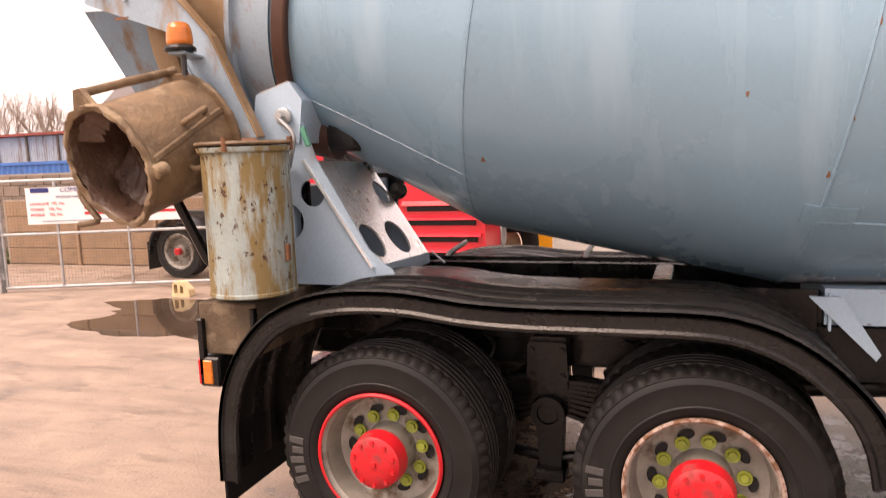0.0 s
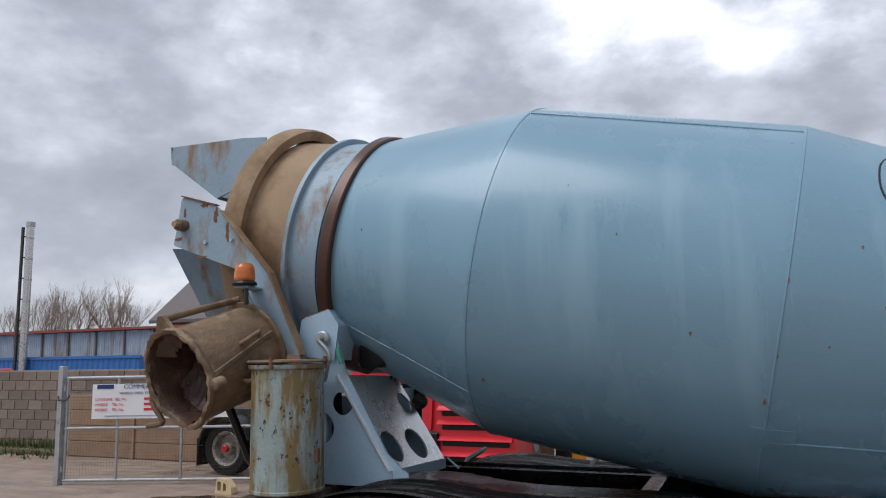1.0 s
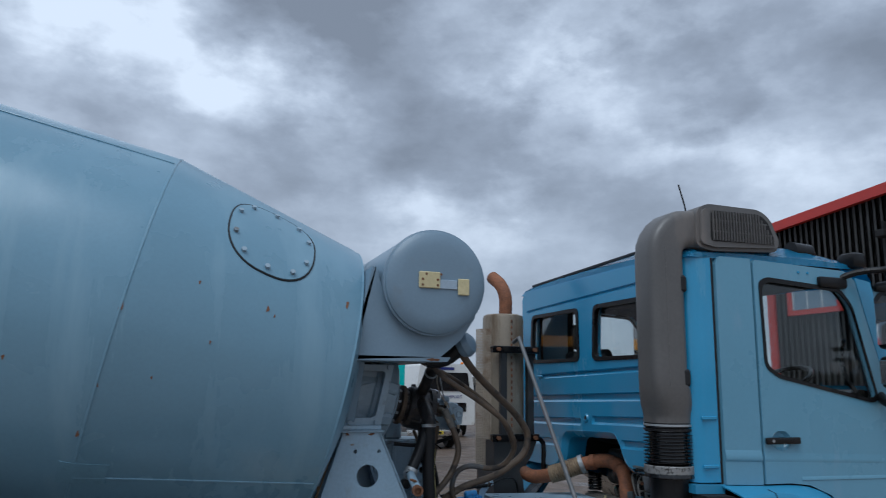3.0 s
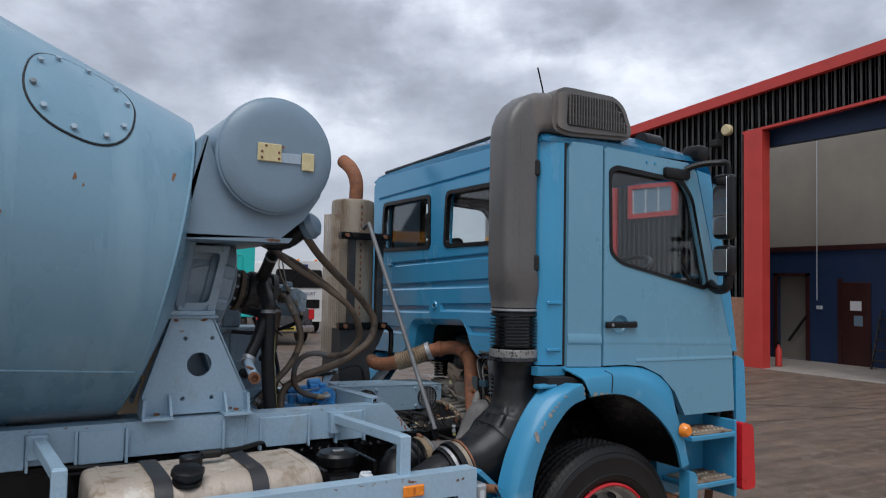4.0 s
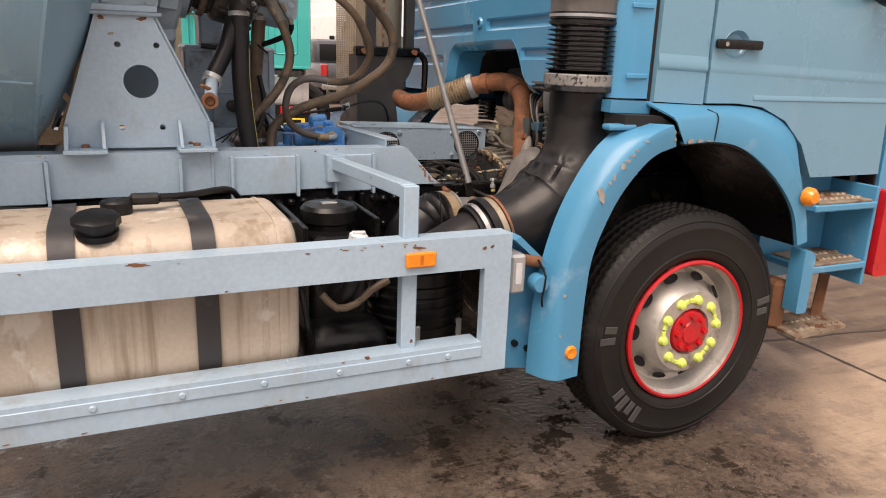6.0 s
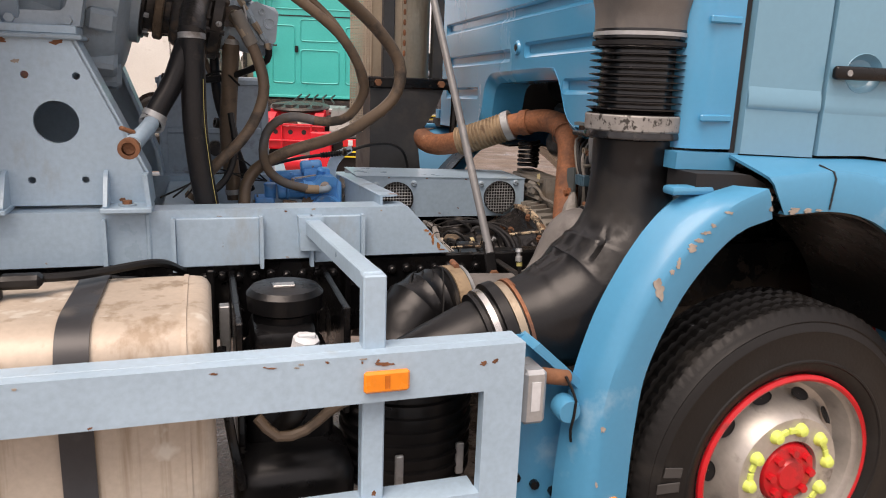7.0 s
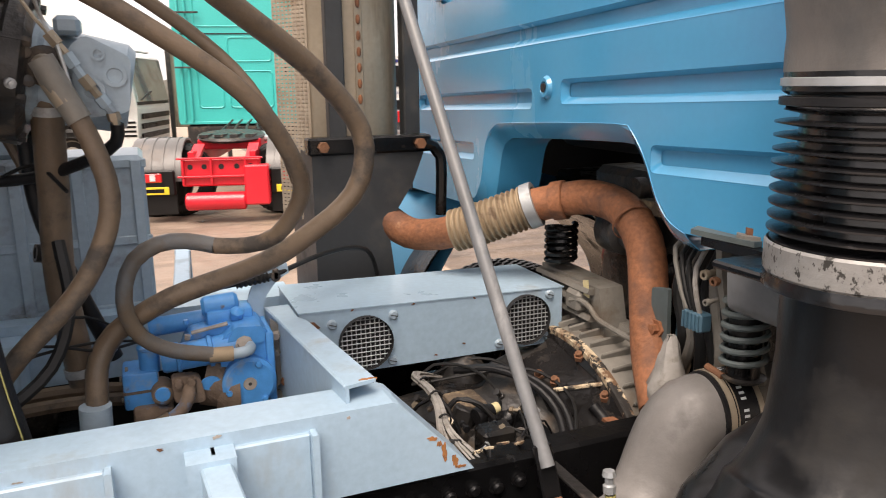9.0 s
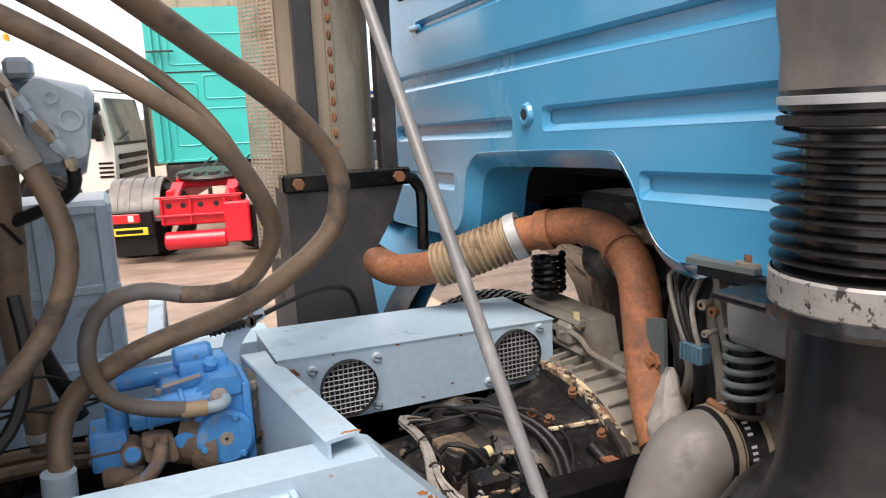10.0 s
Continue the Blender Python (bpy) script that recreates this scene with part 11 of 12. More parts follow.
part("wheel_hub", lathe(B(), [(-0.16, 0.0), (-0.16, 0.09), (-0.08, 0.12), (-0.06, 0.26), (-0.13, 0.29)], (-1.42, 6.75, 0.50), (0, 1, 0), 28), M_FLEX, tw)
part("chassis_beam", box(B(), -1.3, 0.4, 6.4, 6.6, 0.7, 1.0, 0.01), M_BLACK, red)
oc = thing("orange_crate", (-0.4, 7.2, 0), "orange and white steel locker on the ground", "locker")
part("crate_body", box(B(), -1.23, -0.76, 7.3, 7.58, 0.0, 0.98, 0.02), M_TRUCKORANGE, oc)
part("crate_lid", box(B(), -1.25, -0.74, 7.28, 7.6, 0.98, 1.02, 0.01), M_TRUCKORANGE, oc)
wc = thing("white_crate", (0.9, 7.3, 0), "white steel box standing beside the orange locker", "locker")
part("crate_body", box(B(), -0.73, 1.9, 7.0, 7.8, 0.0, 0.95, 0.02), M_WHITEPAINT, wc)

# ---- teal tractor unit, seen from behind ----
def local(px, py, yaw):
    return Matrix.Translation((px, py, 0)) @ Matrix.Rotation(radians(yaw), 4, "Z")


def placed(bm, m):
    bmesh.ops.transform(bm, matrix=m, verts=bm.verts)
    return bm


tm = local(4.95, 8.6, -15)
tea = thing("tractor_unit", (4.95, 8.6, 0), "teal tractor unit with red chassis end, parked tail towards the mixer", "truck")


def tpart(name, bm, mat, label="", parent=None, smooth=True):
    return part(name, placed(bm, tm), mat, parent or tea, label, smooth=smooth)


cabt = tpart("cab_back", slab(B(), rounded([(-1.22, 1.15), (1.22, 1.15), (1.22, 3.55), (1.12, 3.72), (-1.12, 3.72), (-1.22, 3.55)], 0.08), "y", 3.3, 5.2), M_TEAL, "teal cab rear wall with pressed panels")
tpart("roof_spoiler", box(B(), -1.15, 1.15, 3.5, 4.8, 3.70, 3.95, 0.05), M_STACK, "weathered grey roof spoiler", cabt)
for x0, x1, z0, z1 in ((-0.86, 0.98, 2.78, 3.30), (-0.33, 0.42, 2.20, 2.62), (-0.86, -0.42, 1.42, 2.50), (-0.33, 0.42, 1.42, 2.06), (0.52, 0.98, 1.42, 2.50)):
    ring = rounded([(x0, z0), (x1, z0), (x1, z1), (x0, z1)], 0.07, 4)
    cx, cz = (x0 + x1) / 2, (z0 + z1) / 2
    inner = [(cx + (a - cx) * (1 - 0.05 / (x1 - x0)), cz + (b - cz) * (1 - 0.05 / (z1 - z0))) for a, b in ring]
    tpart("pressed_panel", loft([[(a, y, b) for a, b in q + q[:1]] for y, q in ((3.298, ring), (3.286, [((p[0] + i[0]) / 2, (p[1] + i[1]) / 2) for p, i in zip(ring, inner)]), (3.298, inner))], 0.002), M_TEAL, "", cabt)
tpart("panel_seam", box(B(), -1.18, 1.18, 3.290, 3.302, 2.66, 2.68, 0.0), M_DARK, "", cabt)
tpart("hem_flange", box(B(), -1.2, 1.2, 3.28, 3.31, 1.15, 1.20, 0.008), M_TEAL, "", cabt)
for x in (-1.12, -1.0):
    tpart("panel_bar", box(B(), x, x + 0.04, 3.25, 3.30, 1.2, 3.5, 0.01), M_TEAL, "", cabt)
for z in (2.1, 3.0):
    tpart("grab_rail", box(B(), -1.2, -0.75, 3.2, 3.24, z, z + 0.03, 0.005), M_IRON, "", cabt)
tpart("panel_catch", box(B(), -0.42, -0.36, 3.26, 3.29, 2.0, 2.12, 0.004), M_PLASTIC, "", cabt)
tpart("panel_catch", box(B(), 0.62, 0.68, 3.26, 3.29, 2.0, 2.12, 0.004), M_PLASTIC, "", cabt)
for s in (-1, 1):
    tpart("chassis_beam", box(B(), s * 0.36, s * 0.44, 0.0, 4.6, 0.70, 0.95, 0.01), M_TRUCKRED, "red chassis beam")
    for y in (0.65,):
        tw_ = tpart("drive_wheel", placed(tyre_mesh(B()), Matrix.Translation((s * 1.05, y, 0.52))), M_RUBBER)
        tpart("drive_wheel", placed(tyre_mesh(B()), Matrix.Translation((s * 0.72, y, 0.52))), M_RUBBER)
    arc = [(0.65 + 0.60 * math.cos(t), 0.52 + 0.58 * math.sin(t)) for t in np.linspace(math.pi * 0.98, math.pi * 0.02, 14)]
    tpart("wing_cover", slab(B(), arc + [(0.65 + (a - 0.65) * 0.95, 0.52 + (b - 0.52) * 0.95) for a, b in reversed(arc)], "x", s * 0.56, s * 1.22), M_SNORKEL, "grey plastic rear wing")
    lampb = tpart("lamp_bar", box(B(), s * 0.62, s * 1.22, -0.06, 0.02, 0.38, 0.72, 0.02), M_PLASTIC, "black lamp panel with number plate")
    tpart("tail_lamp", box(B(), s * 0.78, s * 1.2, -0.08, -0.055, 0.56, 0.68, 0.01), M_TAIL, "red tail lamp", lampb)
    tpart("clear_lens", box(B(), s * 0.86, s * 0.93, -0.084, -0.078, 0.58, 0.66, 0.004), M_WHITECAP, "", lampb)
    tpart("number_plate", box(B(), s * 0.70, s * 1.16, -0.075, -0.058, 0.40, 0.50, 0.002), M_PLATEYELLOW, "yellow number plate", lampb)
    tpart("plate_bar", box(B(), s * 0.76, s * 1.10, -0.0775, -0.0755, 0.425, 0.475, 0.0), M_BLACK, "", lampb)
    tpart("rear_flap", box(B(), s * 0.62, s * 1.2, 0.0, 0.02, 0.12, 0.38, 0.004), M_RUBBER)
redend = tpart("chassis_end", box(B(), -0.52, 0.50, -0.10, 0.06, 0.50, 0.86, 0.02), M_TRUCKRED, "bright red chassis cross member")
tpart("red_tube", cyl(B(), (-0.48, -0.10, 0.30), (0.30, -0.10, 0.30), 0.12, n=20, bev=0.02), M_TRUCKRED, "red air tank", redend)
tpart("red_bracket", box(B(), 0.30, 0.62, -0.22, 0.0, 0.25, 0.78, 0.02), M_TRUCKRED, "", redend)
for x in (-0.40, -0.22, 0.0, 0.2, 0.38):
    tpart("red_hole", cyl(B(), (x, -0.102, 0.76), (x, -0.108, 0.76), 0.035, n=14), M_DARK, "", redend)
for z in (0.62, 0.86):
    tpart("red_lip", box(B(), -0.56, 0.54, -0.16, -0.10, z, z + 0.025, 0.006), M_TRUCKRED, "", redend)
for x in (-0.50, -0.14, 0.30):
    tpart("red_rib", box(B(), x, x + 0.025, -0.155, -0.10, 0.52, 0.86, 0.004), M_TRUCKRED, "", redend)
for k in range(4):
    tpart("wheel_jaw", slab(B(), rounded([(-0.40 + 0.21 * k, 0.62), (-0.28 + 0.21 * k, 0.62), (-0.25 + 0.21 * k, 0.9), (-0.38 + 0.21 * k, 0.92)], 0.02, 2), "z", 1.09 + 0.004 * (k % 2), 1.13), M_IRON)
for s in (-1, 1):
    for k in range(4):
        tpart("wing_ridge", slab(B(), [(0.65 + (a - 0.65) * q, 0.52 + (b - 0.52) * q) for q in (1.02,) for a, b in arc] + [(0.65 + (a - 0.65) * 0.99, 0.52 + (b - 0.52) * 0.99) for a, b in reversed(arc)], "x", s * (0.64 + 0.15 * k), s * (0.67 + 0.15 * k)), M_SNORKEL)
for s in (-1, 1):
    tpart("ramp", slab(B(), [(-0.02, 0.86), (0.5, 1.02), (0.5, 0.96), (0.0, 0.80)], "x", s * 0.30, s * 0.44), M_TRUCKRED, "", redend, False)
tpart("fifth_wheel", lathe(B(), [(0, 0.0), (0, 0.46), (0.03, 0.48), (0.06, 0.46), (0.06, 0.0)], (0.0, 0.95, 1.06), (0, -0.1, 1), 36), M_IRON, "dark greasy fifth wheel plate")
tpart("fifth_mount", box(B(), -0.44, 0.44, 0.7, 1.2, 0.92, 1.07, 0.02), M_TRUCKRED)
tpart("catwalk", box(B(), -0.6, 0.6, 1.6, 3.0, 0.98, 1.04, 0.01), M_GALV)
tpart("cab_underside", box(B(), -1.1, 1.1, 3.3, 4.8, 0.75, 1.15, 0.05), M_IRON)
for k in range(5):
    tpart("air_coil", tube(B(), [(-0.3 + 0.16 * k, 3.2, 1.22), (-0.34 + 0.16 * k, 2.95, 1.16), (-0.4 + 0.2 * k, 2.6, 1.08)], 0.018, 8), M_IRON)

# ---- white truck with sloping roof ----
M_SCREEN = material("reflecting_windscreen", (0.50, 0.56, 0.55), 0.06, metal=0.75, vary=0.05, scale=2, rough_vary=0.02)
M_TAN = material("dusty_tan_paint", (0.50, 0.40, 0.29), 0.55, vary=0.10, scale=1.5, stain=(0.36, 0.27, 0.19), stain_amount=0.25, stain_scale=1.2)
wtk = thing("white_truck", (3.0, 14.4, 0), "white truck cab with high sloping roof fairing and tan body", "truck")
wm = local(3.95, 13.9, -17)


def wpart(name, bm, mat, label="", smooth=True, parent=None):
    return part(name, placed(bm, wm), mat, parent or wtk, label, smooth=smooth)


cabw = wpart("cab_shell", slab(B(), rounded([(-0.04, 0.40), (0.02, 1.42), (-0.13, 2.40), (-0.28, 2.50), (-1.95, 2.52), (-2.0, 0.40)], 0.06), "y", 0.0, 2.3), M_WHITEPAINT, "white cab")
wpart("roof_fairing", slab(B(), rounded([(-0.22, 2.50), (-0.75, 2.92), (-1.75, 3.50), (-2.25, 3.62), (-2.3, 2.50)], 0.12), "y", 0.12, 2.18), M_WHITEPAINT, "white roof fairing", parent=cabw)
wpart("door_window", slab(B(), rounded([(-0.16, 1.60), (-0.10, 1.66), (-0.22, 2.30), (-0.78, 2.30), (-0.80, 1.62)], 0.05), "y", -0.012, 0.0), M_PLASTIC, "dark door window", parent=cabw)
wpart("windscreen", slab(B(), [(0.012, 1.52), (0.034, 1.52), (-0.095, 2.36), (-0.117, 2.36)], "y", 0.10, 2.20), M_SCREEN, "pale reflecting windscreen", False, cabw)
wpart("screen_seal", slab(B(), [(0.005, 1.46), (0.03, 1.46), (0.024, 1.52), (0.0, 1.52)], "y", 0.06, 2.24), M_PLASTIC, "", False, cabw)
wpart("wiper", beam(B(), (0.045, 0.3, 1.56), (0.02, 1.1, 1.72), 0.012, 0.02), M_PLASTIC, "", parent=cabw)
wpart("door_gap", box(B(), -0.93, -0.915, -0.006, 0.0, 0.95, 2.34, 0.0), M_DARK, "", parent=cabw)
wpart("door_handle", box(B(), -0.90, -0.72, -0.03, 0.0, 1.36, 1.41, 0.008), M_PLASTIC, "", parent=cabw)
for k in range(4):
    z = 0.62 + 0.19 * k
    wpart("grille_slot", slab(B(), [(-0.02 + 0.016 * k, z), (0.012 + 0.016 * k, z), (0.016 + 0.016 * k, z + 0.10), (-0.02 + 0.016 * k, z + 0.10)], "y", 0.22, 2.08), M_PLASTIC, "", False, cabw)
    wpart("corner_vent", box(B(), -0.30, -0.03, -0.012, 0.0, 0.86 + 0.085 * k, 0.90 + 0.085 * k, 0.004), M_PLASTIC, "", parent=cabw)
wpart("headlamp", slab(B(), rounded([(-0.10, 0.44), (0.0, 0.44), (0.005, 0.60), (-0.10, 0.60)], 0.02, 3), "y", -0.02, 0.30), M_GALV, "", parent=cabw)
wpart("wheel_arch", slab(B(), ring2(-1.25, 0.52, 0.60, 24), "y", -0.015, 0.5), M_BLACK)
wheel = wpart("front_wheel", placed(tyre_mesh(B()), Matrix.Translation((-1.25, 0.06, 0.52))), M_RUBBER)
wpart("wheel_disc", lathe(B(), [(-0.13, 0.0), (-0.13, 0.10), (-0.08, 0.14), (-0.06, 0.26), (-0.11, 0.30)], (-1.25, 0.06, 0.52), (0, 1, 0), 28), M_RIM_REAR, "", parent=wheel)
for z0, z1 in ((1.55, 2.05), (2.10, 2.28)):
    wpart("mirror_housing", box(B(), -0.22, -0.10, -0.30, -0.08, z0, z1, 0.04, 2), M_PLASTIC)
wpart("load_body", box(B(), -9.0, -2.15, 0.0, 2.35, 0.95, 2.65, 0.04), M_TAN, "tan steel load body")
for k in range(7):
    wpart("body_rib", box(B(), -2.55 - 0.95 * k, -2.47 - 0.95 * k, -0.03, 0.0, 1.0, 2.6, 0.008), M_TAN)
wpart("body_vent", box(B(), -3.3, -3.05, -0.02, 0.0, 1.35, 1.47, 0.005), M_IRON)
wpart("side_rail", box(B(), -9.0, -2.1, 0.1, 0.25, 0.62, 0.92, 0.02), M_IRON)
rear = wpart("rear_wheel", placed(tyre_mesh(B()), Matrix.Translation((-5.2, 0.1, 0.52))), M_RUBBER)
wpart("wheel_disc", lathe(B(), [(-0.13, 0.0), (-0.13, 0.10), (-0.08, 0.14), (-0.06, 0.26), (-0.11, 0.30)], (-5.2, 0.1, 0.52), (0, 1, 0), 28), M_RIM_REAR, "", parent=rear)
wpart("marker_lamp", lathe(B(), [(0, 0.06), (0.1, 0.06), (0.16, 0.0)], (-1.75, 0.3, 3.48), (0, 0, 1), 12), M_ORANGE)
headboard = thing("trailer_headboard", (5.6, 16.5, 0), "weathered brown steel trailer headboard on its frame", "trailer")
part("headboard_panel", box(B(), 4.65, 6.6, 16.4, 16.5, 0.9, 2.75, 0.02), M_STACK, headboard)
for x in (4.7, 5.3, 5.9, 6.5):
    part("headboard_post", box(B(), x - 0.05, x + 0.05, 16.32, 16.4, 0.0, 2.85, 0.01), M_IRON, headboard)
part("headboard_rail", box(B(), 4.6, 6.65, 16.30, 16.42, 2.62, 2.78, 0.01), M_IRON, headboard)

# ---- orange truck ----
ork = thing("orange_truck", (1.2, 9.0, 0), "orange truck front with black slats and white bumper", "truck")
om = local(2.05, 8.1, 20)


def opart(name, bm, mat, label="", smooth=True):
    return part(name, placed(bm, om), mat, ork, label, smooth=smooth)


opart("cab_shell", slab(B(), rounded([(-2.2, 0.95), (0.0, 0.95), (0.0, 1.75), (-0.1, 2.9), (-2.1, 2.9), (-2.2, 1.75)], 0.1), "y", 0.0, 1.9), M_TRUCKORANGE)
for k in range(5):
    for x0, x1 in ((-1.95, -0.80), (-0.46, -0.12)):
        opart("grille_slot", box(B(), x0, x1, -0.012, 0.01, 1.03 + 0.145 * k, 1.075 + 0.145 * k, 0.008), M_PLASTIC, "black grille slot")
    opart("grille_lip", box(B(), -2.0, -0.10, -0.035, 0.01, 1.085 + 0.145 * k, 1.15 + 0.145 * k, 0.015, 2), M_TRUCKORANGE)
badge = opart("round_badge", lathe(B(), [(0, 0.0), (0.0, 0.105), (0.012, 0.115), (0.02, 0.115)], (-0.63, -0.06, 1.56), (0, 1, 0), 24), M_BLACK)
opart("badge_ring", lathe(B(), [(-0.006, 0.098), (-0.01, 0.106), (-0.006, 0.114), (0.006, 0.114)], (-0.63, -0.06, 1.56), (0, 1, 0), 24), M_ALU)
opart("badge_bar", beam(B(), (-0.63, -0.066, 1.56), (-0.63, -0.066, 1.66), 0.022, 0.008, 0.002, up=(0, 1, 0)), M_ALU)
opart("badge_bar", beam(B(), (-0.63, -0.066, 1.56), (-0.54, -0.066, 1.51), 0.022, 0.008, 0.002, up=(0, 1, 0)), M_ALU)
opart("badge_bar", beam(B(), (-0.63, -0.066, 1.56), (-0.72, -0.066, 1.51), 0.022, 0.008, 0.002, up=(0, 1, 0)), M_ALU)
opart("bumper", box(B(), -2.25, 0.05, -0.12, 0.3, 0.35, 0.98, 0.06), M_WHITEPAINT, "white steel bumper")
opart("headlamp", box(B(), -0.55, -0.15, -0.14, -0.11, 0.55, 0.85, 0.03), M_WTANK)
opart("windscreen", box(B(), -2.05, -0.12, -0.02, 0.0, 1.85, 2.7, 0.02), M_PLASTIC)
opart("number_plate", box(B(), -1.4, -1.0, -0.14, -0.115, 0.5, 0.6, 0.002), M_SIGN)
opart("front_wheel", placed(tyre_mesh(B()), Matrix.Translation((-0.25, 1.2, 0.52)) @ Matrix.Rotation(math.pi / 2, 4, "Z")), M_RUBBER)
opart("load_bed", box(B(), -2.2, 0.0, 2.0, 7.0, 1.0, 2.4, 0.03), M_FLEX, "tan load bed")

# ---- grey pickup and white van behind it ----
pk = thing("pickup", (10.1, 18, 0), "dark grey pickup seen from behind, red tail lamps", "car")
for name, args, mat in (("body", (9.28, 11.06, 17.8, 20.0, 0.42, 1.12, 0.08), M_PICKUP), ("tailgate", (9.45, 10.90, 17.74, 17.82, 0.66, 1.12, 0.03), M_PICKUP), ("cabin", (9.42, 10.92, 19.2, 21.5, 1.05, 1.80, 0.18), M_PICKUP),
                        ("rear_screen", (9.62, 10.72, 19.17, 19.22, 1.18, 1.66, 0.05), M_PLASTIC), ("bumper", (9.30, 11.04, 17.60, 17.85, 0.40, 0.60, 0.04), M_ALU), ("bonnet", (9.35, 11.0, 21.3, 22.8, 0.45, 1.15, 0.15), M_PICKUP)):
    part(name, box(B(), *args, 2), mat, pk)
for x in (9.27, 10.89):
    part("tail_lamp", box(B(), x, x + 0.18, 17.72, 17.84, 0.78, 1.10, 0.02), M_TAIL, pk, "red tail lamp")
part("number_plate", box(B(), 9.95, 10.42, 17.585, 17.605, 0.46, 0.57, 0.0), M_PLATEYELLOW, pk, "yellow number plate")
part("plate_bar", box(B(), 10.0, 10.37, 17.58, 17.586, 0.485, 0.545, 0.0), M_BLACK, pk)
part("badge_bar", box(B(), 10.0, 10.4, 17.725, 17.745, 0.93, 0.97, 0.0), M_ALU, pk)
for x in (9.42, 10.92):
    for y in (18.5, 21.8):
        bm = lathe(B(), [(-0.11, 0.0), (-0.11, 0.2), (-0.12, 0.32), (-0.08, 0.36), (0.08, 0.36), (0.12, 0.32), (0.11, 0.2), (0.11, 0.0)], (x, y, 0.36), (1, 0, 0), 24)
        part("wheel", bm, M_RUBBER, pk)
pk.location = (pk.location.x - 0.45, pk.location.y - 0.3, 0)
vn = thing("white_van", (11.8, 24, 0), "white transporter cab with navy lettering, parked beyond the pickup", "van")
part("van_body", slab(B(), rounded([(10.58, 0.45), (12.95, 0.45), (12.95, 1.55), (12.78, 2.72), (10.75, 2.72), (10.58, 1.55)], 0.12), "y", 22.2, 26.5), M_WHITEPAINT, vn)
part("windscreen", slab(B(), rounded([(10.78, 1.72), (12.75, 1.72), (12.64, 2.40), (10.90, 2.40)], 0.06), "y", 22.17, 22.2), M_PLASTIC, vn, "dark windscreen")
part("lower_screen", box(B(), 10.95, 12.60, 22.17, 22.2, 0.95, 1.28, 0.03), M_PLASTIC, vn)
words("TRANSPORT", 0.17, M_NAVY, vn, Matrix.Translation((11.95, 22.18, 1.44)) @ Matrix.Rotation(radians(90), 4, "X"), "lettering")
part("name_bar", box(B(), 10.85, 11.38, 22.175, 22.195, 1.45, 1.56, 0.0), M_NAVY, vn)
part("name_bar", box(B(), 11.45, 12.1, 22.175, 22.195, 2.50, 2.60, 0.0), M_NAVY, vn)
for x in (11.0, 11.7, 12.4):
    part("marker_lamp", box(B(), x, x + 0.10, 22.25, 22.35, 2.72, 2.80, 0.02), M_ORANGE, vn)
for x in (10.75, 12.72):
    part("side_mirror", box(B(), x - 0.30 if x < 11 else x + 0.12, x - 0.12 if x < 11 else x + 0.30, 22.3, 22.4, 1.6, 1.95, 0.03), M_PLASTIC, vn)
    part("wheel", lathe(B(), [(-0.13, 0.0), (-0.13, 0.32), (-0.1, 0.38), (0.1, 0.38), (0.13, 0.32), (0.13, 0.0)], (x, 23.1, 0.38), (1, 0, 0), 24), M_RUBBER, vn)

# ---- workshop ----
ws_ = thing("workshop", (19, 6, 0), "steel workshop with dark cladding, red trim and open doorway", "workshop")
FX = 18.6


def roof_z(y):
    return 7.35 - 0.075 * (y - 2.0)


def cladding(y0, y1, z0, z1f):
    """Ribbed sheet on the front, from y0 to y1."""
    bm = B()
    y = y0
    while y < y1 - 0.01:
        w = min(0.20, y1 - y)
        ys = [y, y + 0.05 * w / 0.2, y + 0.09 * w / 0.2, y + 0.16 * w / 0.2, y + w]
        xo = [0, 0, 0.035, 0.035, 0]
        lo = [bm.verts.new((FX + o, yy, z0)) for yy, o in zip(ys, xo)]
        hi = [bm.verts.new((FX + o, yy, z1f(yy))) for yy, o in zip(ys, xo)]
        for k in range(4):
            bm.faces.new((lo[k], lo[k + 1], hi[k + 1], hi[k]))
        y += w
    bmesh.ops.solidify(bm, geom=bm.faces[:], thickness=0.05)
    return bm


part("cladding", cladding(7.9, 12.7, 1.75, roof_z), M_CLAD, ws_, "dark grey-brown ribbed cladding", smooth=False)
part("cladding", cladding(-6.0, 7.9, 6.05, roof_z), M_CLAD, ws_, "dark grey-brown ribbed cladding", smooth=False)
part("cladding", cladding(-6.0, 3.9, 1.75, lambda y: 6.05), M_CLAD, ws_, "dark grey-brown ribbed cladding", smooth=False)
part("dado_wall", box(B(), FX, FX + 0.25, 7.9, 12.7, 0, 1.75, 0.0), M_BRICK, ws_, "brown brick dado", smooth=False)
part("dado_wall", box(B(), FX, FX + 0.25, -6.0, 3.9, 0, 1.75, 0.0), M_BRICK, ws_, "brown brick dado", smooth=False)
for y0, y1, z1 in ((7.42, 7.95, 5.95), (3.85, 4.32, 6.15)):
    part("door_post", box(B(), FX - 0.10, FX + 0.22, y0, y1, 0, z1, 0.01), M_SHEDRED, ws_, "red steel door post")
part("corner_post", box(B(), FX - 0.06, FX + 0.2, 12.6, 12.85, 0, 6.55, 0.01), M_SHEDRED, ws_, "red corner trim")
part("door_head", slab(B(), [(3.9, 6.13), (8.0, 5.93), (8.0, 6.0), (3.9, 6.2)], "x", FX - 0.08, FX + 0.1), M_SHEDRED, ws_, smooth=False)
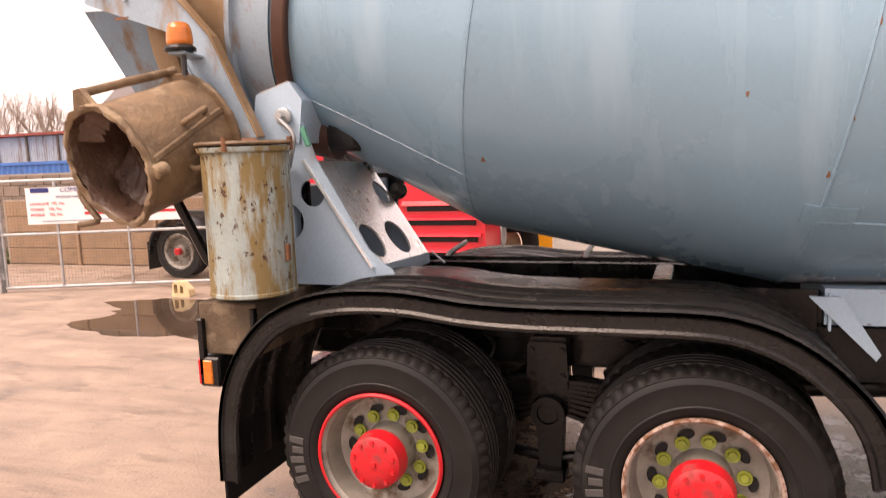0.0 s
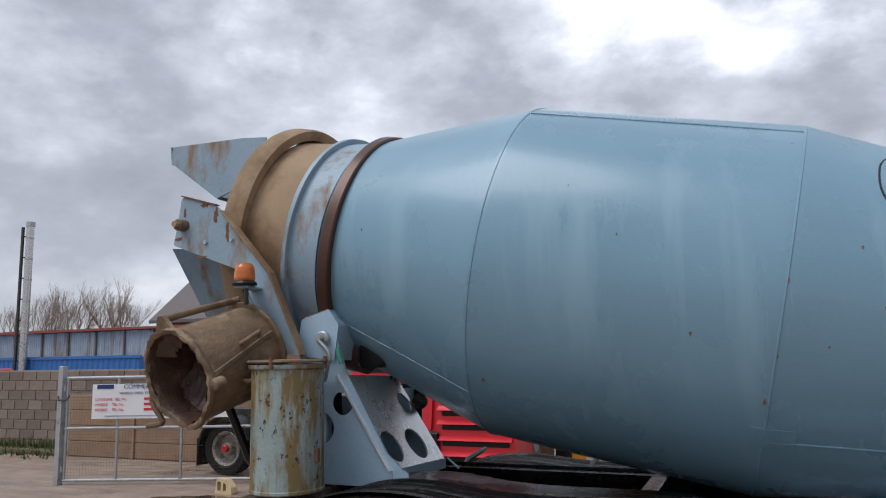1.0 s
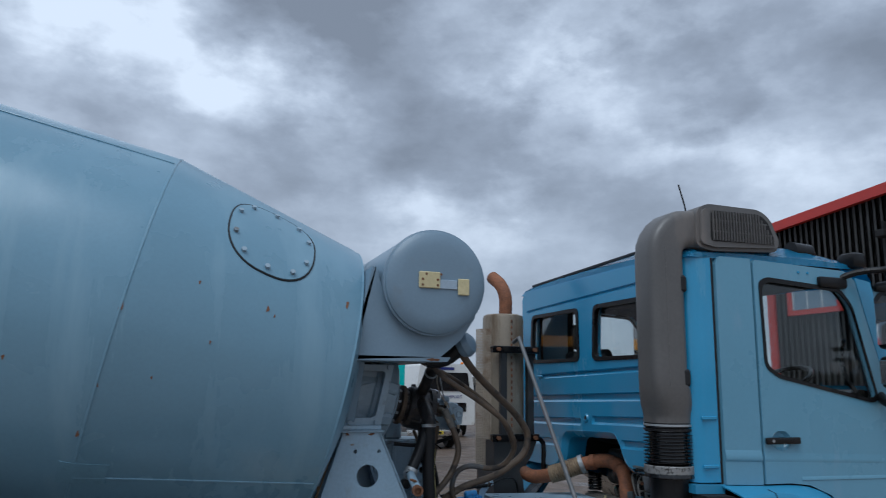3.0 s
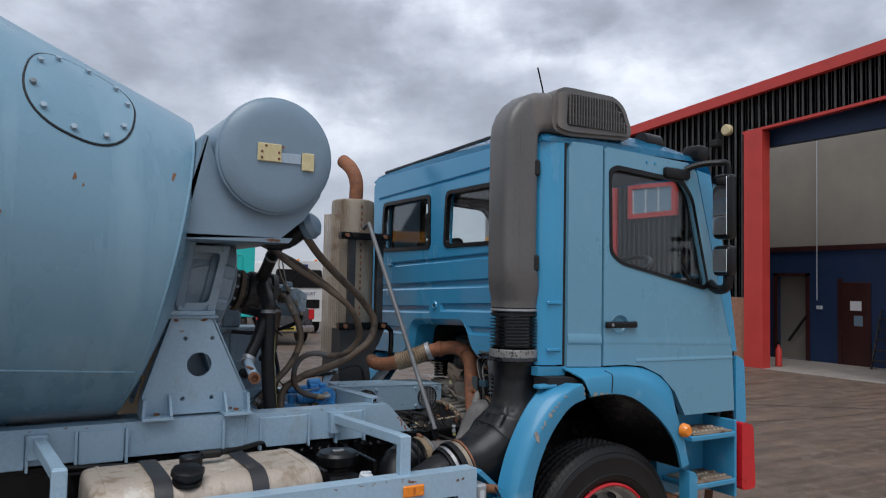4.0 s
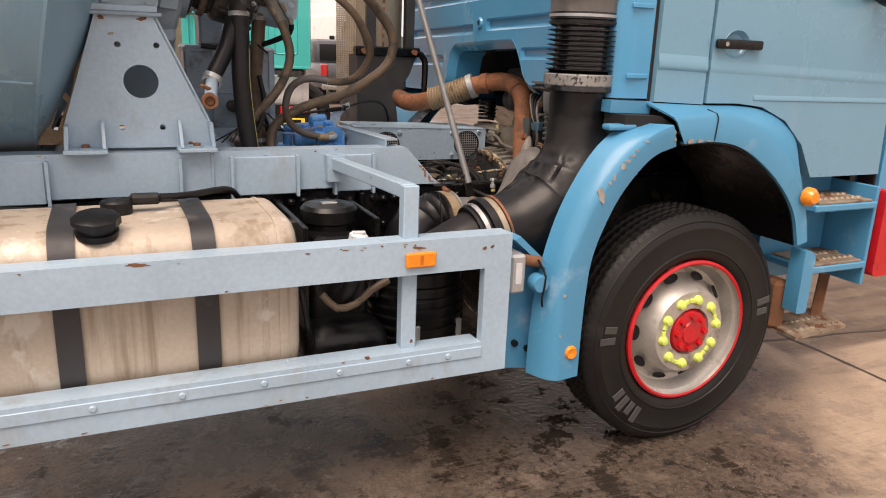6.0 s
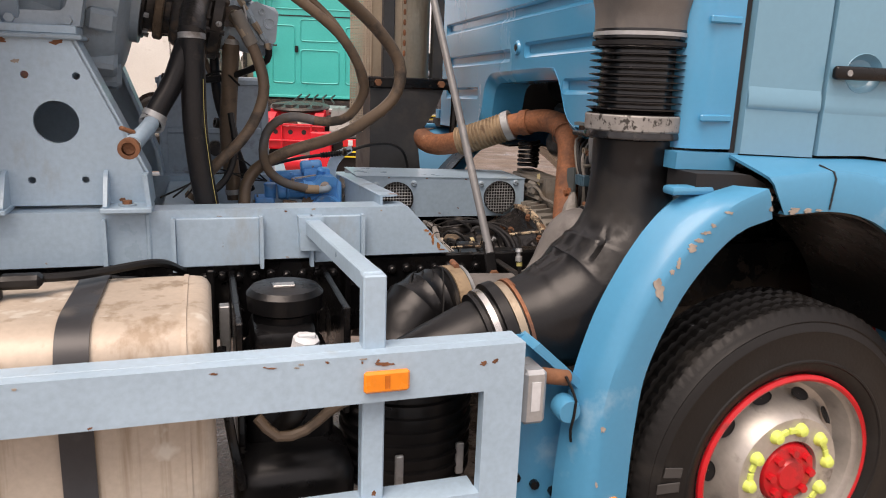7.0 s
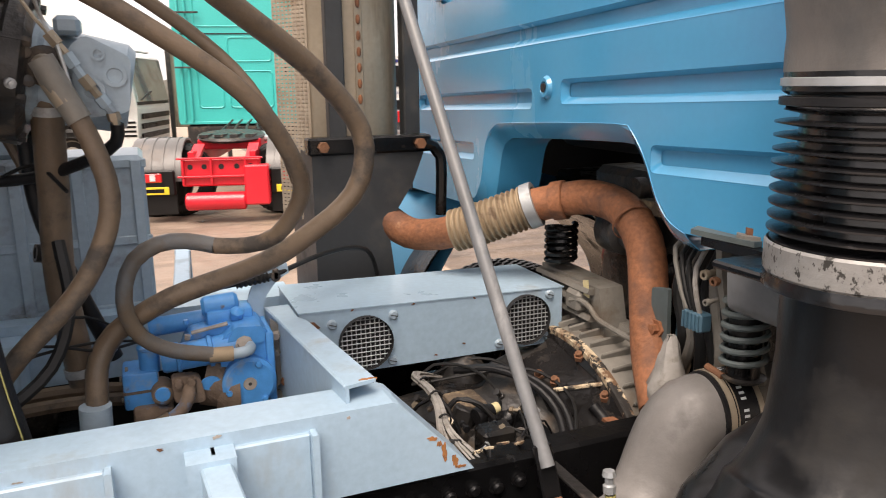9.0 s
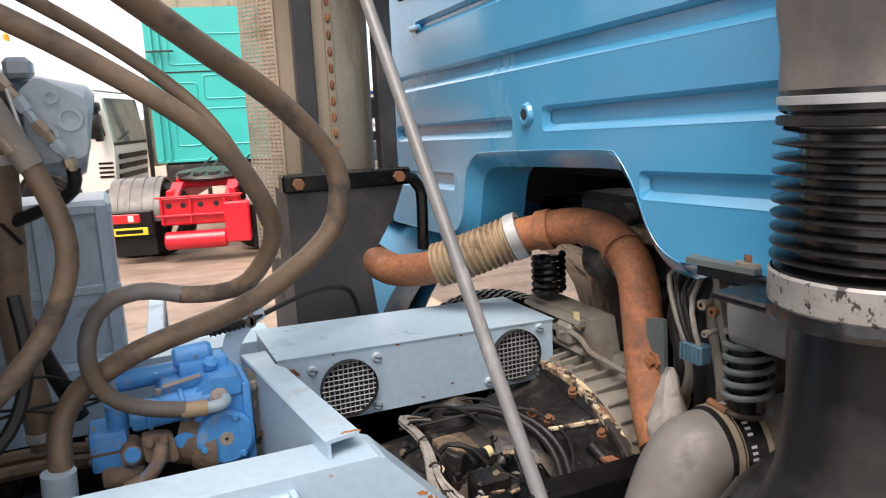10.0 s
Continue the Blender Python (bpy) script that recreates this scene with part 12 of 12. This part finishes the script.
part("fascia", slab(B(), [(-6.2, roof_z(-6.2) - 0.05), (12.95, roof_z(12.95) - 0.05), (12.95, roof_z(12.95) + 0.22), (-6.2, roof_z(-6.2) + 0.22)], "x", FX - 0.15, FX + 0.02), M_SHEDRED, ws_, "red roof-edge trim", smooth=False)
# roof stops short: an unseen opening added so sky light reaches the inside
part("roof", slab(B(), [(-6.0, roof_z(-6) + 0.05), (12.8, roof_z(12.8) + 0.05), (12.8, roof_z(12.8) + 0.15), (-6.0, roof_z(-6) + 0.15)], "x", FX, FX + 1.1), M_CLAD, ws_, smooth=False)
part("far_wall", box(B(), FX + 0.3, 30.0, 12.55, 12.75, 0, 6.5, 0.0), M_CLAD, ws_, smooth=False)
part("far_wall", box(B(), FX + 0.3, 30.0, -6.1, -5.9, 0, 7.8, 0.0), M_CLAD, ws_, smooth=False)
BX = 21.7
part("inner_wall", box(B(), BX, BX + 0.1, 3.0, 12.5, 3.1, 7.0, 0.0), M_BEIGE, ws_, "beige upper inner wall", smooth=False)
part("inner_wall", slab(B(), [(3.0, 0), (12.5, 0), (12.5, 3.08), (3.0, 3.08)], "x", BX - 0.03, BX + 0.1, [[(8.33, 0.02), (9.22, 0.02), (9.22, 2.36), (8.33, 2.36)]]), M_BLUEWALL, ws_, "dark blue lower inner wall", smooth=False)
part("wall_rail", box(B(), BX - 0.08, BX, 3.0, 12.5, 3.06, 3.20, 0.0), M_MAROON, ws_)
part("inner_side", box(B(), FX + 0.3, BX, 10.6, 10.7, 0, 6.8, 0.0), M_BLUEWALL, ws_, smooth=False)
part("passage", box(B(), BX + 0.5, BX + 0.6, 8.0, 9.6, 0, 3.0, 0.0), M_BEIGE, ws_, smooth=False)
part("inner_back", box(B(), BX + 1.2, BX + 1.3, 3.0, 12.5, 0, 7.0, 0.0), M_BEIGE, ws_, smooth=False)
for y0, y1, z1 in ((8.22, 8.33, 2.45), (9.22, 9.33, 2.45)):
    part("door_frame", box(B(), BX - 0.07, BX, y0, y1, 0, z1, 0.0), M_MAROON, ws_)
part("door_head_frame", box(B(), BX - 0.07, BX, 8.22, 9.33, 2.36, 2.45, 0.0), M_MAROON, ws_)
part("stair_rail", tube(B(), [(BX + 0.3, 9.1, 0.5), (BX + 0.3, 8.5, 1.3)], 0.04, 8, curve=False), M_DARK, ws_)
d2 = part("inner_door", box(B(), BX - 0.08, BX - 0.03, 6.52, 7.28, 0, 2.2, 0.01), M_MAROON, ws_, "dark maroon timber inner door with white notices")
part("notice", box(B(), BX - 0.085, BX - 0.08, 6.75, 7.05, 1.45, 1.7, 0.0), M_SIGN, d2)
part("notice", box(B(), BX - 0.085, BX - 0.08, 6.72, 6.95, 1.05, 1.32, 0.0), M_WTANK, d2)
part("door_frame", box(B(), BX - 0.10, BX - 0.03, 7.28, 7.38, 0, 2.3, 0.0), M_MAROON, ws_)
part("light_cord", tube(B(), [(BX - 0.1, 7.95, 6.4), (BX - 0.1, 7.97, 1.7)], 0.015, 5, curve=False), M_WHITECAP, ws_)
part("socket", box(B(), BX - 0.08, BX - 0.03, 7.85, 8.0, 1.45, 1.55, 0.0), M_WHITECAP, ws_)
part("hose_line", tube(B(), [(FX + 0.5, 7.75, 5.8), (FX + 0.5, 7.7, 4.0), (FX + 0.5, 7.72, 3.2)], 0.02, 5), M_DARK, ws_)
part("lintel_truss", box(B(), FX + 0.4, FX + 0.6, 3.0, 8.0, 5.6, 6.3, 0.0), M_BLUEWALL, ws_)
part("wall_lamp", cyl(B(), (FX - 0.02, 8.45, 6.12), (FX - 0.18, 8.45, 6.12), 0.15, n=20, bev=0.03), M_CREAM, ws_, "round cream alarm bell")
part("flood_lamp", box(B(), FX - 0.35, FX - 0.1, 8.58, 8.82, 5.70, 5.88, 0.02), M_DARK, ws_, "small flood lamp")
part("flood_arm", box(B(), FX - 0.2, FX, 8.68, 8.74, 5.88, 6.1, 0.0), M_DARK, ws_)
win = part("window_frame", slab(B(), [(10.2, 4.02), (12.05, 4.02), (12.05, 5.06), (10.2, 5.0)], "x", FX - 0.08, FX + 0.05, [[(10.35, 4.16), (11.9, 4.16), (11.9, 4.92), (10.35, 4.86)]]), M_SHEDRED, ws_, "red framed upper window", smooth=False)
for k in range(3):
    pn = part("pane", box(B(), FX - 0.04, FX - 0.03, 10.37 + 0.5 * k, 10.84 + 0.5 * k, 4.17, 4.88, 0.0), M_WTANK, win)
    part("mullion", box(B(), FX - 0.06, FX - 0.03, 10.84 + 0.5 * k, 10.88 + 0.5 * k, 4.16, 4.88, 0.0), M_WHITECAP, win)
lad = thing("step_ladder", (BX - 0.4, 6.0, 0), "small dark step ladder leaning on the blue wall", "ladder")
for y in (5.85, 6.25):
    part("stile", beam(B(), (BX - 0.55, y, 0), (BX - 0.05, y, 1.5), 0.03, 0.06), M_IRON, lad)
for k in range(5):
    part("rung", box(B(), BX - 0.53 + 0.09 * k, BX - 0.45 + 0.09 * k, 5.85, 6.25, 0.2 + 0.26 * k, 0.24 + 0.26 * k, 0.0), M_IRON, lad)
ext = thing("fire_extinguisher", (19.4, 7.6, 0), "red fire extinguisher beside the doorway", "extinguisher")
part("cylinder", lathe(B(), [(0, 0.0), (0, 0.08), (0.42, 0.08), (0.5, 0.03), (0.55, 0.03), (0.55, 0)], (19.4, 7.6, 0.02), (0, 0, 1), 18), M_SHEDRED, ext)
part("nozzle", box(B(), 19.37, 19.43, 7.56, 7.64, 0.57, 0.66, 0.01), M_PLASTIC, ext)
part("floor_strip", box(B(), FX - 0.1, BX + 1.2, 3.0, 12.5, 0.0, 0.012, 0.0), material("workshop_floor", (0.26, 0.23, 0.20), 0.7, vary=0.15, scale=2), ws_, smooth=False)

# ---- distance ----
bm = B()
random.seed(12)
for k in range(260):
    a = 2 * math.pi * k / 260
    r = 140 + random.uniform(-10, 10)
    w, h = random.uniform(3, 6), random.uniform(1.5, 5.0)
    vs = bmesh.ops.create_icosphere(bm, subdivisions=1, radius=1.0)["verts"]
    for v in vs:
        v.co *= random.uniform(0.75, 1.25)
    bmesh.ops.transform(bm, matrix=Matrix.Translation((r * math.cos(a), r * math.sin(a), h * 0.3)) @ Matrix.Diagonal((w, w, h, 1)), verts=vs)
tagged(part("far_hedge", bm, material("far_winter_hedge", (0.09, 0.085, 0.07), 0.95, vary=0.3, scale=0.3, island=0.3)), "low line of winter hedge and trees far off", "hedge", kind="stuff")
